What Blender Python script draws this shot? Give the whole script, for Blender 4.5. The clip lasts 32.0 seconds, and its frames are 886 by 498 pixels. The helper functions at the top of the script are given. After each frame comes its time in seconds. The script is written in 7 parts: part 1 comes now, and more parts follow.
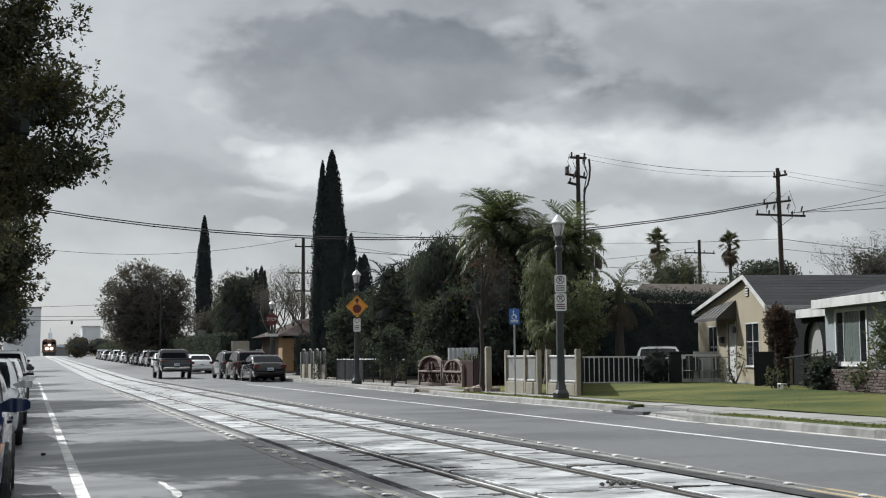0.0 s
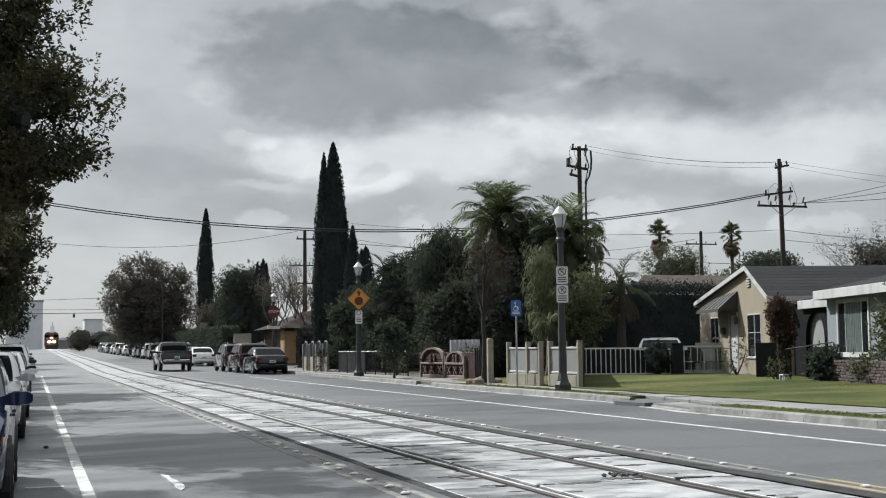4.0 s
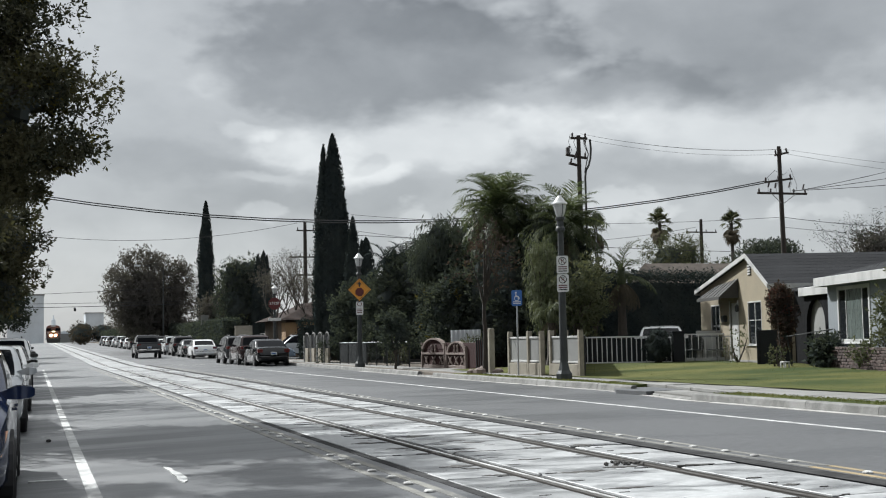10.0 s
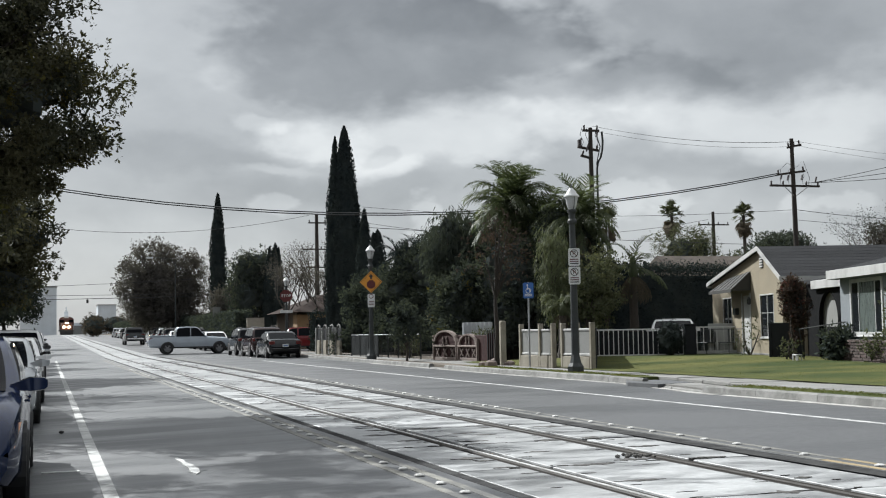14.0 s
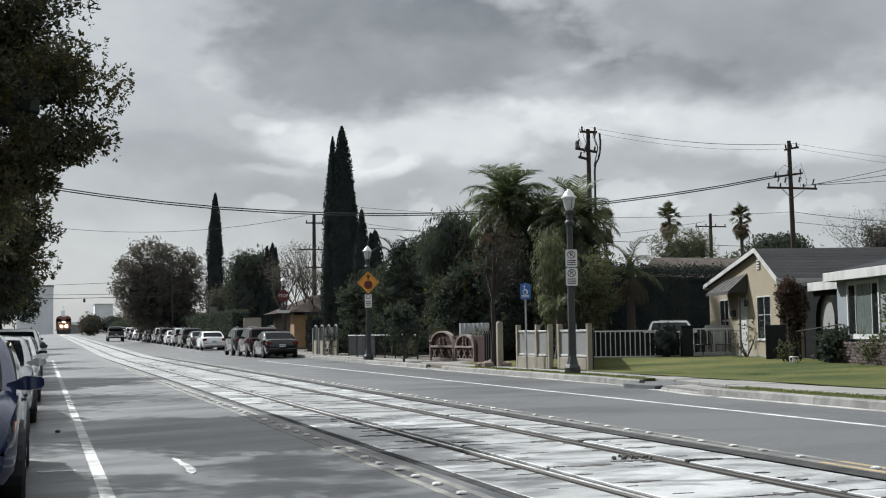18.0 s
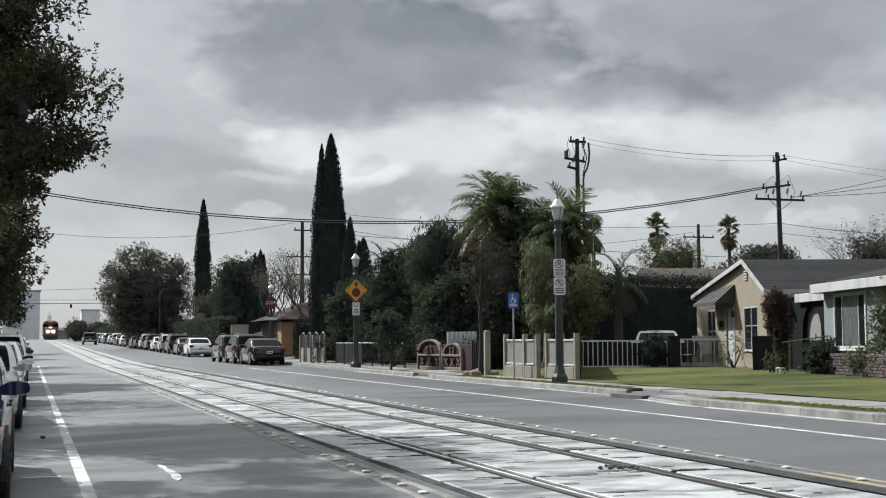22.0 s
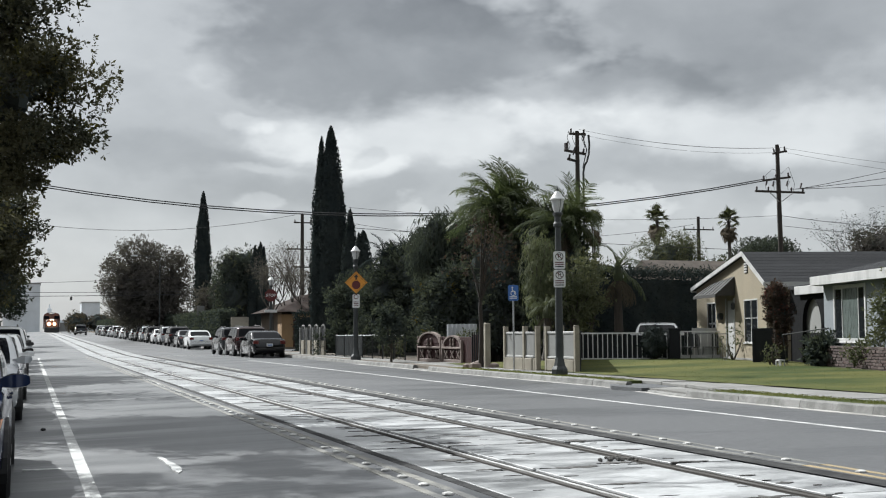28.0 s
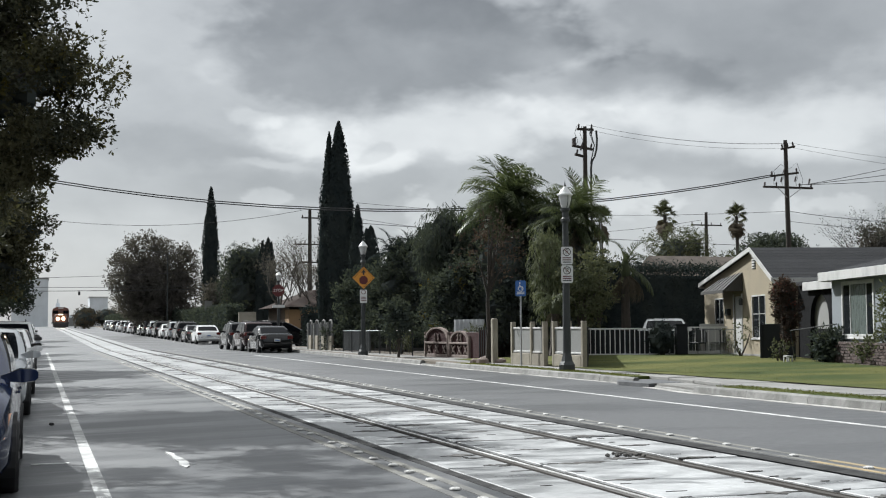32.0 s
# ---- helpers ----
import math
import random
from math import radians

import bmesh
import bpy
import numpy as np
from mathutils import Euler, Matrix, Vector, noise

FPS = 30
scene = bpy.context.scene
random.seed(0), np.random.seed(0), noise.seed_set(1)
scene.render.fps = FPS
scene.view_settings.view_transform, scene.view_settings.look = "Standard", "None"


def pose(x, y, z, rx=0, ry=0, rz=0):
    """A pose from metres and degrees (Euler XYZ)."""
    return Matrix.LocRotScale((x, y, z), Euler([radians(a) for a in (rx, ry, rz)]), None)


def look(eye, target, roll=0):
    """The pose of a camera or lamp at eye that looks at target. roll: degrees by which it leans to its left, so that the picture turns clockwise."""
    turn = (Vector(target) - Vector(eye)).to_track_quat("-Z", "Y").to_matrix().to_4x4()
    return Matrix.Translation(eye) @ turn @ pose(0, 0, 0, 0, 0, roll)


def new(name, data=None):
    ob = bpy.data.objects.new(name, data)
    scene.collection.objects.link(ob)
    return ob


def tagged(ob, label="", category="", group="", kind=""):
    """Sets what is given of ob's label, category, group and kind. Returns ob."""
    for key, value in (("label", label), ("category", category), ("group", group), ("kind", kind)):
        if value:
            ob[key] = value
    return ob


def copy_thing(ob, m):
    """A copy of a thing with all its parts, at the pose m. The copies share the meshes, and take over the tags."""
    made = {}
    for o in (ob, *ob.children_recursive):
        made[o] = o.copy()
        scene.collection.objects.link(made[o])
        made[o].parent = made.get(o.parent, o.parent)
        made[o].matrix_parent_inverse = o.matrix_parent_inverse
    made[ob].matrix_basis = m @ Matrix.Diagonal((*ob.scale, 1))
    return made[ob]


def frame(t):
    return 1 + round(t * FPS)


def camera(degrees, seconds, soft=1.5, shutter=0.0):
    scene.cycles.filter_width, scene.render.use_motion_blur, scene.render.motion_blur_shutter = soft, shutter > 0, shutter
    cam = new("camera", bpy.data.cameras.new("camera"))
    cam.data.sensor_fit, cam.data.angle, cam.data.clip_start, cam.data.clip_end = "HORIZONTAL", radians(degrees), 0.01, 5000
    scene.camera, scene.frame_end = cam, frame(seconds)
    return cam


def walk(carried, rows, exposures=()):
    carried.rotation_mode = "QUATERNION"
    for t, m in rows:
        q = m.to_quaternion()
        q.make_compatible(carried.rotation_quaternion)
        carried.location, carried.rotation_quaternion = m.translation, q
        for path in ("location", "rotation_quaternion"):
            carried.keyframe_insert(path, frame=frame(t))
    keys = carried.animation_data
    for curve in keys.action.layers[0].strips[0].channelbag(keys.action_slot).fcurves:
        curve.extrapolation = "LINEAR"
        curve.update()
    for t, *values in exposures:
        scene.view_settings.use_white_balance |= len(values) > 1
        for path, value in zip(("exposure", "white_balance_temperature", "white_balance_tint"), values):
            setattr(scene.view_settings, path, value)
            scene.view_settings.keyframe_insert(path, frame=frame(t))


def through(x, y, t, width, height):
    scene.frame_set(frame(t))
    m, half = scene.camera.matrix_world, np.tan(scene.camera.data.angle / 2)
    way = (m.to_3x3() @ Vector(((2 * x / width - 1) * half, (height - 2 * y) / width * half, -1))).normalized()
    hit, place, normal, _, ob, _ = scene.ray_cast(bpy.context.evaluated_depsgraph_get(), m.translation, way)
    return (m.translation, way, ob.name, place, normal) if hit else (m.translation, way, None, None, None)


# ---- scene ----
cam = camera(39.23, 32.0, soft=1.1)
# seconds, then the turn of a standing, hand-held camera
PATH = [
    (0, 94.942, 0.469, -18.305), (0.5, 94.886, 0.527, -18.279), (1, 94.783, 0.496, -18.273),
    (1.5, 94.681, 0.550, -18.241), (2, 94.604, 0.552, -18.210), (2.5, 94.568, 0.561, -18.177),
    (3, 94.568, 0.590, -18.157), (3.5, 94.587, 0.622, -18.153), (5.5, 94.502, 0.725, -18.538),
    (6, 94.485, 0.778, -18.536), (6.5, 94.447, 0.802, -18.487), (7, 94.386, 0.838, -18.404),
    (7.5, 94.340, 0.882, -18.351), (8, 94.318, 1.001, -18.316), (8.5, 94.276, 1.008, -18.307),
    (9, 94.226, 1.076, -18.275), (9.5, 94.170, 1.150, -18.230), (10, 94.131, 1.151, -18.168),
    (10.5, 94.112, 1.212, -18.065), (11, 94.117, 1.222, -17.944), (11.5, 94.097, 1.218, -17.839),
    (12, 94.033, 1.183, -17.765), (12.5, 93.970, 1.203, -17.738), (13, 93.918, 1.172, -17.735),
    (13.5, 93.870, 1.137, -17.707), (14, 93.790, 1.076, -17.641), (14.5, 93.676, 1.051, -17.538),
    (16.5, 93.512, 0.989, -17.213), (17, 93.587, 0.934, -17.320), (17.5, 93.700, 0.851, -17.515),
    (18, 93.820, 0.845, -17.780), (18.5, 93.880, 0.731, -18.051), (19, 93.917, 0.675, -18.297),
    (19.5, 93.965, 0.588, -18.453), (20, 94.023, 0.493, -18.536), (20.5, 94.059, 0.478, -18.502),
    (21, 94.115, 0.362, -18.468), (21.5, 94.173, 0.436, -18.386), (22, 94.200, 0.395, -18.353),
    (22.5, 94.237, 0.380, -18.353), (23, 94.251, 0.425, -18.348), (23.5, 94.210, 0.424, -18.312),
    (24, 94.144, 0.449, -18.264), (24.5, 94.097, 0.440, -18.200), (25, 94.098, 0.433, -18.196),
    (25.5, 94.093, 0.418, -18.235), (27.5, 93.916, 0.365, -18.407), (28, 93.850, 0.406, -18.353),
    (28.5, 93.776, 0.426, -18.276), (29, 93.683, 0.356, -18.169), (29.5, 93.626, 0.297, -18.092),
    (30, 93.593, 0.286, -18.049), (30.5, 93.625, 0.284, -18.015), (31, 93.646, 0.300, -17.985),
    (31.5, 93.655, 0.335, -17.986), (32, 93.639, 0.325, -18.015),
]
EYE = (0.0, 0.0, 1.25)
EXPOSURES = [(0, 0.0), (12, 0.0), (18, 0.0), (24, 0.04), (32, 0.06)]
walk(cam, [(t, pose(*EYE, rx, ry, rz)) for t, rx, ry, rz in PATH], EXPOSURES)


# ---- world, sun ----
class Nodes:
    """Short-hand for building node trees."""

    def __init__(self, tree):
        self.tree, self.nodes, self.links = tree, tree.nodes, tree.links

    def put(self, socket, value):
        if isinstance(value, bpy.types.NodeSocket):
            self.links.new(value, socket)
        elif value is not None:
            socket.default_value = value

    def math(self, op, a, b=None, c=None, clamp=False):
        n = self.nodes.new("ShaderNodeMath")
        n.operation, n.use_clamp = op, clamp
        for i, v in enumerate((a, b, c)):
            if v is not None:
                self.put(n.inputs[i], v)
        return n.outputs[0]

    def noise(self, vector, scale, detail=4.0, rough=0.55, distortion=0.0, color=False):
        n = self.nodes.new("ShaderNodeTexNoise")
        self.put(n.inputs["Vector"], vector)
        for key, v in (("Scale", scale), ("Detail", detail), ("Roughness", rough), ("Distortion", distortion)):
            n.inputs[key].default_value = v
        return n.outputs["Color" if color else "Fac"]

    def ramp(self, fac, stops, ease="EASE"):
        n = self.nodes.new("ShaderNodeValToRGB")
        n.color_ramp.interpolation = ease
        el = n.color_ramp.elements
        while len(el) < len(stops):
            el.new(0.5)
        for e, (p, c) in zip(el, stops):
            e.position = p
            e.color = (*c, 1) if isinstance(c, tuple) else (c, c, c, 1)
        self.put(n.inputs[0], fac)
        return n.outputs[0]

    def mix(self, fac, a, b, blend="MIX"):
        n = self.nodes.new("ShaderNodeMix")
        n.data_type, n.blend_type = "RGBA", blend
        self.put(n.inputs["Factor"], fac)
        for i, v in ((6, a), (7, b)):
            self.put(n.inputs[i], (*v, 1) if isinstance(v, tuple) and len(v) == 3 else v)
        return n.outputs[2]

    def combine(self, x, y, z):
        n = self.nodes.new("ShaderNodeCombineXYZ")
        for i, v in enumerate((x, y, z)):
            self.put(n.inputs[i], v)
        return n.outputs[0]


SUN_AZIMUTH, SUN_HEIGHT = -27.0, 40.0     # degrees from the road's direction (negative: to the left), above the ground


def build_world():
    world = bpy.data.worlds.new("sky")
    scene.world = world
    world.use_nodes = True
    n = Nodes(world.node_tree)
    n.nodes.clear()
    out = n.nodes.new("ShaderNodeOutputWorld")
    bg = n.nodes.new("ShaderNodeBackground")
    n.links.new(bg.outputs[0], out.inputs[0])
    sky = n.nodes.new("ShaderNodeTexSky")
    sky.sky_type, sky.sun_disc = "NISHITA", False
    sky.sun_elevation, sky.sun_rotation = radians(SUN_HEIGHT), radians(SUN_AZIMUTH)
    co = n.nodes.new("ShaderNodeTexCoord").outputs["Generated"]
    sep = n.nodes.new("ShaderNodeSeparateXYZ")
    n.links.new(co, sep.inputs[0])
    dx, dy, dz = sep.outputs
    az = n.math("MULTIPLY", n.math("ARCTAN2", dx, dy), 57.2958)
    el = n.math("MULTIPLY", n.math("ARCSINE", dz), 57.2958)
    # clouds lie flat: stretch them sideways near the horizon
    flat = n.combine(n.math("MULTIPLY", az, 0.055), n.math("MULTIPLY", el, 0.095), 0.0)
    warp = n.noise(flat, 2.4, 5.0, 0.52, color=True)
    wsep = n.nodes.new("ShaderNodeSeparateXYZ")
    n.links.new(warp, wsep.inputs[0])
    wx = n.math("SUBTRACT", wsep.outputs[0], 0.5)
    wy = n.math("SUBTRACT", wsep.outputs[1], 0.5)
    azw = n.math("MULTIPLY_ADD", wx, 7.0, az)
    elw = n.math("MULTIPLY_ADD", wy, 4.5, el)

    lumps = n.math("SUBTRACT", n.noise(flat, 8.0, 3.0, 0.5, 0.15), 0.5)

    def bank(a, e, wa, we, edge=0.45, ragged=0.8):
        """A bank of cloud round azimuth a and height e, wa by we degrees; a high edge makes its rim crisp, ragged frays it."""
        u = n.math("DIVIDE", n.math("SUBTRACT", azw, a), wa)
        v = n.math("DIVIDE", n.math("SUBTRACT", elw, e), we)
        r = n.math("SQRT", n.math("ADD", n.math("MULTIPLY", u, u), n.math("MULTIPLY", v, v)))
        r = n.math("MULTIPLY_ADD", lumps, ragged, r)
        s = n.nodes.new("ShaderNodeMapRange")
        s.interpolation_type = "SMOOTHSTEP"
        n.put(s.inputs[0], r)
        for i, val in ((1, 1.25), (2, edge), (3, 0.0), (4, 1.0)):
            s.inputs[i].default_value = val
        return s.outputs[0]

    soft = n.noise(flat, 2.2, 5.0, 0.5, 0.1)
    fine = n.noise(flat, 6.0, 6.0, 0.55, 0.3)
    value = n.math("MULTIPLY_ADD", n.math("SUBTRACT", soft, 0.5), 0.24, 0.52)
    value = n.math("MULTIPLY_ADD", n.math("SUBTRACT", fine, 0.5), 0.13, value)
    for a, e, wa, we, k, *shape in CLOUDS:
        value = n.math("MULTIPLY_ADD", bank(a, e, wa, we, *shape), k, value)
    value = n.math("MAXIMUM", value, 0.16)
    # an overcast sky is brighter overhead than near the horizon
    lift = n.math("MULTIPLY_ADD", n.math("MAXIMUM", n.math("SUBTRACT", dz, 0.27), 0.0), 1.25, 1.0)
    value = n.math("MULTIPLY", value, lift)
    # glow added to the unseen sky round the sun, for glints on glass
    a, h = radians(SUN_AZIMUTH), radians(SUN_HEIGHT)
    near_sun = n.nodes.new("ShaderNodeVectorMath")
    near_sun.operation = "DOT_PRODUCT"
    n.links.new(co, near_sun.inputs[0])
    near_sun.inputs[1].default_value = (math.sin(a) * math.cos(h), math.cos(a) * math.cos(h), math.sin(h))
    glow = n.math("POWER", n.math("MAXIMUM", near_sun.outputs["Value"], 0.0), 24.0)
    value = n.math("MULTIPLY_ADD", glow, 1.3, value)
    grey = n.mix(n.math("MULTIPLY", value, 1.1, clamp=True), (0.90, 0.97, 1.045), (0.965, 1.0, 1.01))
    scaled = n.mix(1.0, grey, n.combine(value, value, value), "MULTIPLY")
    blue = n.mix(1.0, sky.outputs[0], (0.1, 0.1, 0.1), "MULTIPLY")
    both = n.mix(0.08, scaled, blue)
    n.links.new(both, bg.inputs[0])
    bg.inputs[1].default_value = 1.0
    sun = new("sun", bpy.data.lights.new("sun", "SUN"))
    sun.data.energy, sun.data.angle, sun.data.color = 7.4, radians(0.4), (0.94, 0.96, 0.95)
    a, h = radians(SUN_AZIMUTH), radians(SUN_HEIGHT)
    way = Vector((math.sin(a) * math.cos(h), math.cos(a) * math.cos(h), math.sin(h)))
    sun.matrix_world = look(way * 80, (0, 0, 0))


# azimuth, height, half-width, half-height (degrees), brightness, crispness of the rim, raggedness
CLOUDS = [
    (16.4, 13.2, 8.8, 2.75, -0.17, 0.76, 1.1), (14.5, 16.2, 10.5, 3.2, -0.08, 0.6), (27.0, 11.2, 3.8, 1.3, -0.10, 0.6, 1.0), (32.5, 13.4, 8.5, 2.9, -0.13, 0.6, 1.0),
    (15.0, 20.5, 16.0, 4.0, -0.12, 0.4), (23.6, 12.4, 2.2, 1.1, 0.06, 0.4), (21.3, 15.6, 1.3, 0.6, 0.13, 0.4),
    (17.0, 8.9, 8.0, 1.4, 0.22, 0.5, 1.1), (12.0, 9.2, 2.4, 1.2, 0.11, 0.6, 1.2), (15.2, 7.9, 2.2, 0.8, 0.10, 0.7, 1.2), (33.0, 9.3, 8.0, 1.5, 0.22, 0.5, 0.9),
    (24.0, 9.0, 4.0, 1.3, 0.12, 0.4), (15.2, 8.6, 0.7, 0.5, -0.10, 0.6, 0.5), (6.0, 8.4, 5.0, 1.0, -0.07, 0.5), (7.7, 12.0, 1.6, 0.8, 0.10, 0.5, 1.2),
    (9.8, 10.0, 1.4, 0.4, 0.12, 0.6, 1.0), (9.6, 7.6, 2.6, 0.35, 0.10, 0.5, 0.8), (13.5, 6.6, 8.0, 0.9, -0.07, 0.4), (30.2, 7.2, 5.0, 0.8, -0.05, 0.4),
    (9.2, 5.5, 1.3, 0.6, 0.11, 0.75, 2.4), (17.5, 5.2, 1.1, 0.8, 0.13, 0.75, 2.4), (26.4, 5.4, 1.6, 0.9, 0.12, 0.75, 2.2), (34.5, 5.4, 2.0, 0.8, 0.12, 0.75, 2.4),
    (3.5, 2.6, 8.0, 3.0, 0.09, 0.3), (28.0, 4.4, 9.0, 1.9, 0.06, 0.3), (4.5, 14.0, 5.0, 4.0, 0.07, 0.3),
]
build_world()


# ---- materials ----
def material(name, color, rough=0.6, metal=0.0, second=None, scale=3.0, amount=0.5, fine=40.0, fine_amount=0.25,
             bump=0.15, spec=0.5, coat=0.0, streak=None, emit=0.0, jitter=0.0, wet=0.18):
    """A surface with stains (scale) and grain (fine), both in metres of the object's own space."""
    m = bpy.data.materials.new(name)
    m.use_nodes = True
    n = Nodes(m.node_tree)
    p = n.nodes["Principled BSDF"]
    co = n.nodes.new("ShaderNodeTexCoord").outputs["Object"]
    if streak:
        mp = n.nodes.new("ShaderNodeMapping")
        n.links.new(co, mp.inputs[0])
        mp.inputs["Scale"].default_value = streak
        co = mp.outputs[0]
    if jitter:
        shift = n.nodes.new("ShaderNodeVectorMath")
        shift.operation = "ADD"
        spot = n.math("MULTIPLY", n.nodes.new("ShaderNodeObjectInfo").outputs["Random"], 61.0)
        n.links.new(co, shift.inputs[0])
        n.links.new(n.combine(spot, spot, 0.0), shift.inputs[1])
        co = shift.outputs[0]
    second = second or tuple(c * 0.6 for c in color)
    big = n.ramp(n.noise(co, scale, 5.0, 0.6, 0.4), [(0.38, 0.0), (0.66, 1.0)])
    col = n.mix(n.math("MULTIPLY", big, amount), color, second)
    grain = n.noise(co, fine, 3.0, 0.65)
    g = n.math("MULTIPLY_ADD", n.math("SUBTRACT", grain, 0.5), 2 * fine_amount, 1.0)
    if jitter:
        ob = n.nodes.new("ShaderNodeObjectInfo")
        g = n.math("MULTIPLY", g, n.math("MULTIPLY_ADD", n.math("SUBTRACT", ob.outputs["Random"], 0.5), 2 * jitter, 1.0))
    col = n.mix(1.0, col, n.combine(g, g, g), "MULTIPLY")
    n.links.new(col, p.inputs["Base Color"])
    r = n.math("MULTIPLY_ADD", n.math("SUBTRACT", 0.5, big), wet, rough, clamp=True)
    n.links.new(r, p.inputs["Roughness"])
    p.inputs["Metallic"].default_value = metal
    p.inputs["Specular IOR Level"].default_value = spec
    p.inputs["Coat Weight"].default_value = coat
    p.inputs["Coat Roughness"].default_value = 0.08
    if bump:
        b = n.nodes.new("ShaderNodeBump")
        b.inputs["Strength"].default_value, b.inputs["Distance"].default_value = bump, 0.02
        n.links.new(n.math("ADD", grain, n.math("MULTIPLY", big, 0.5)), b.inputs["Height"])
        n.links.new(b.outputs[0], p.inputs["Normal"])
    if emit:
        p.inputs["Emission Color"].default_value = (*color, 1)
        p.inputs["Emission Strength"].default_value = emit
    return m


def leaf_material(name, color, second, gloss=0.45, through=0.35, shine=0.12):
    m = bpy.data.materials.new(name)
    m.use_nodes = True
    n = Nodes(m.node_tree)
    p = n.nodes["Principled BSDF"]
    geo = n.nodes.new("ShaderNodeNewGeometry")
    co = n.nodes.new("ShaderNodeTexCoord").outputs["Object"]
    patch = n.ramp(n.noise(co, 0.9, 3.0), [(0.36, 0.0), (0.64, 1.0)])
    fac = n.math("MULTIPLY_ADD", geo.outputs["Random Per Island"], 0.25, n.math("MULTIPLY", patch, 0.75), clamp=True)
    col = n.mix(fac, color, second)
    n.links.new(col, p.inputs["Base Color"])
    p.inputs["Roughness"].default_value = gloss + 0.2
    p.inputs["Specular IOR Level"].default_value = shine
    tr = n.nodes.new("ShaderNodeBsdfTranslucent")
    n.links.new(n.mix(1.0, col, (1.05, 1.05, 0.75), "MULTIPLY"), tr.inputs[0])
    mx = n.nodes.new("ShaderNodeMixShader")
    mx.inputs[0].default_value = through
    n.links.new(p.outputs[0], mx.inputs[1])
    n.links.new(tr.outputs[0], mx.inputs[2])
    n.links.new(mx.outputs[0], n.nodes["Material Output"].inputs[0])
    return m


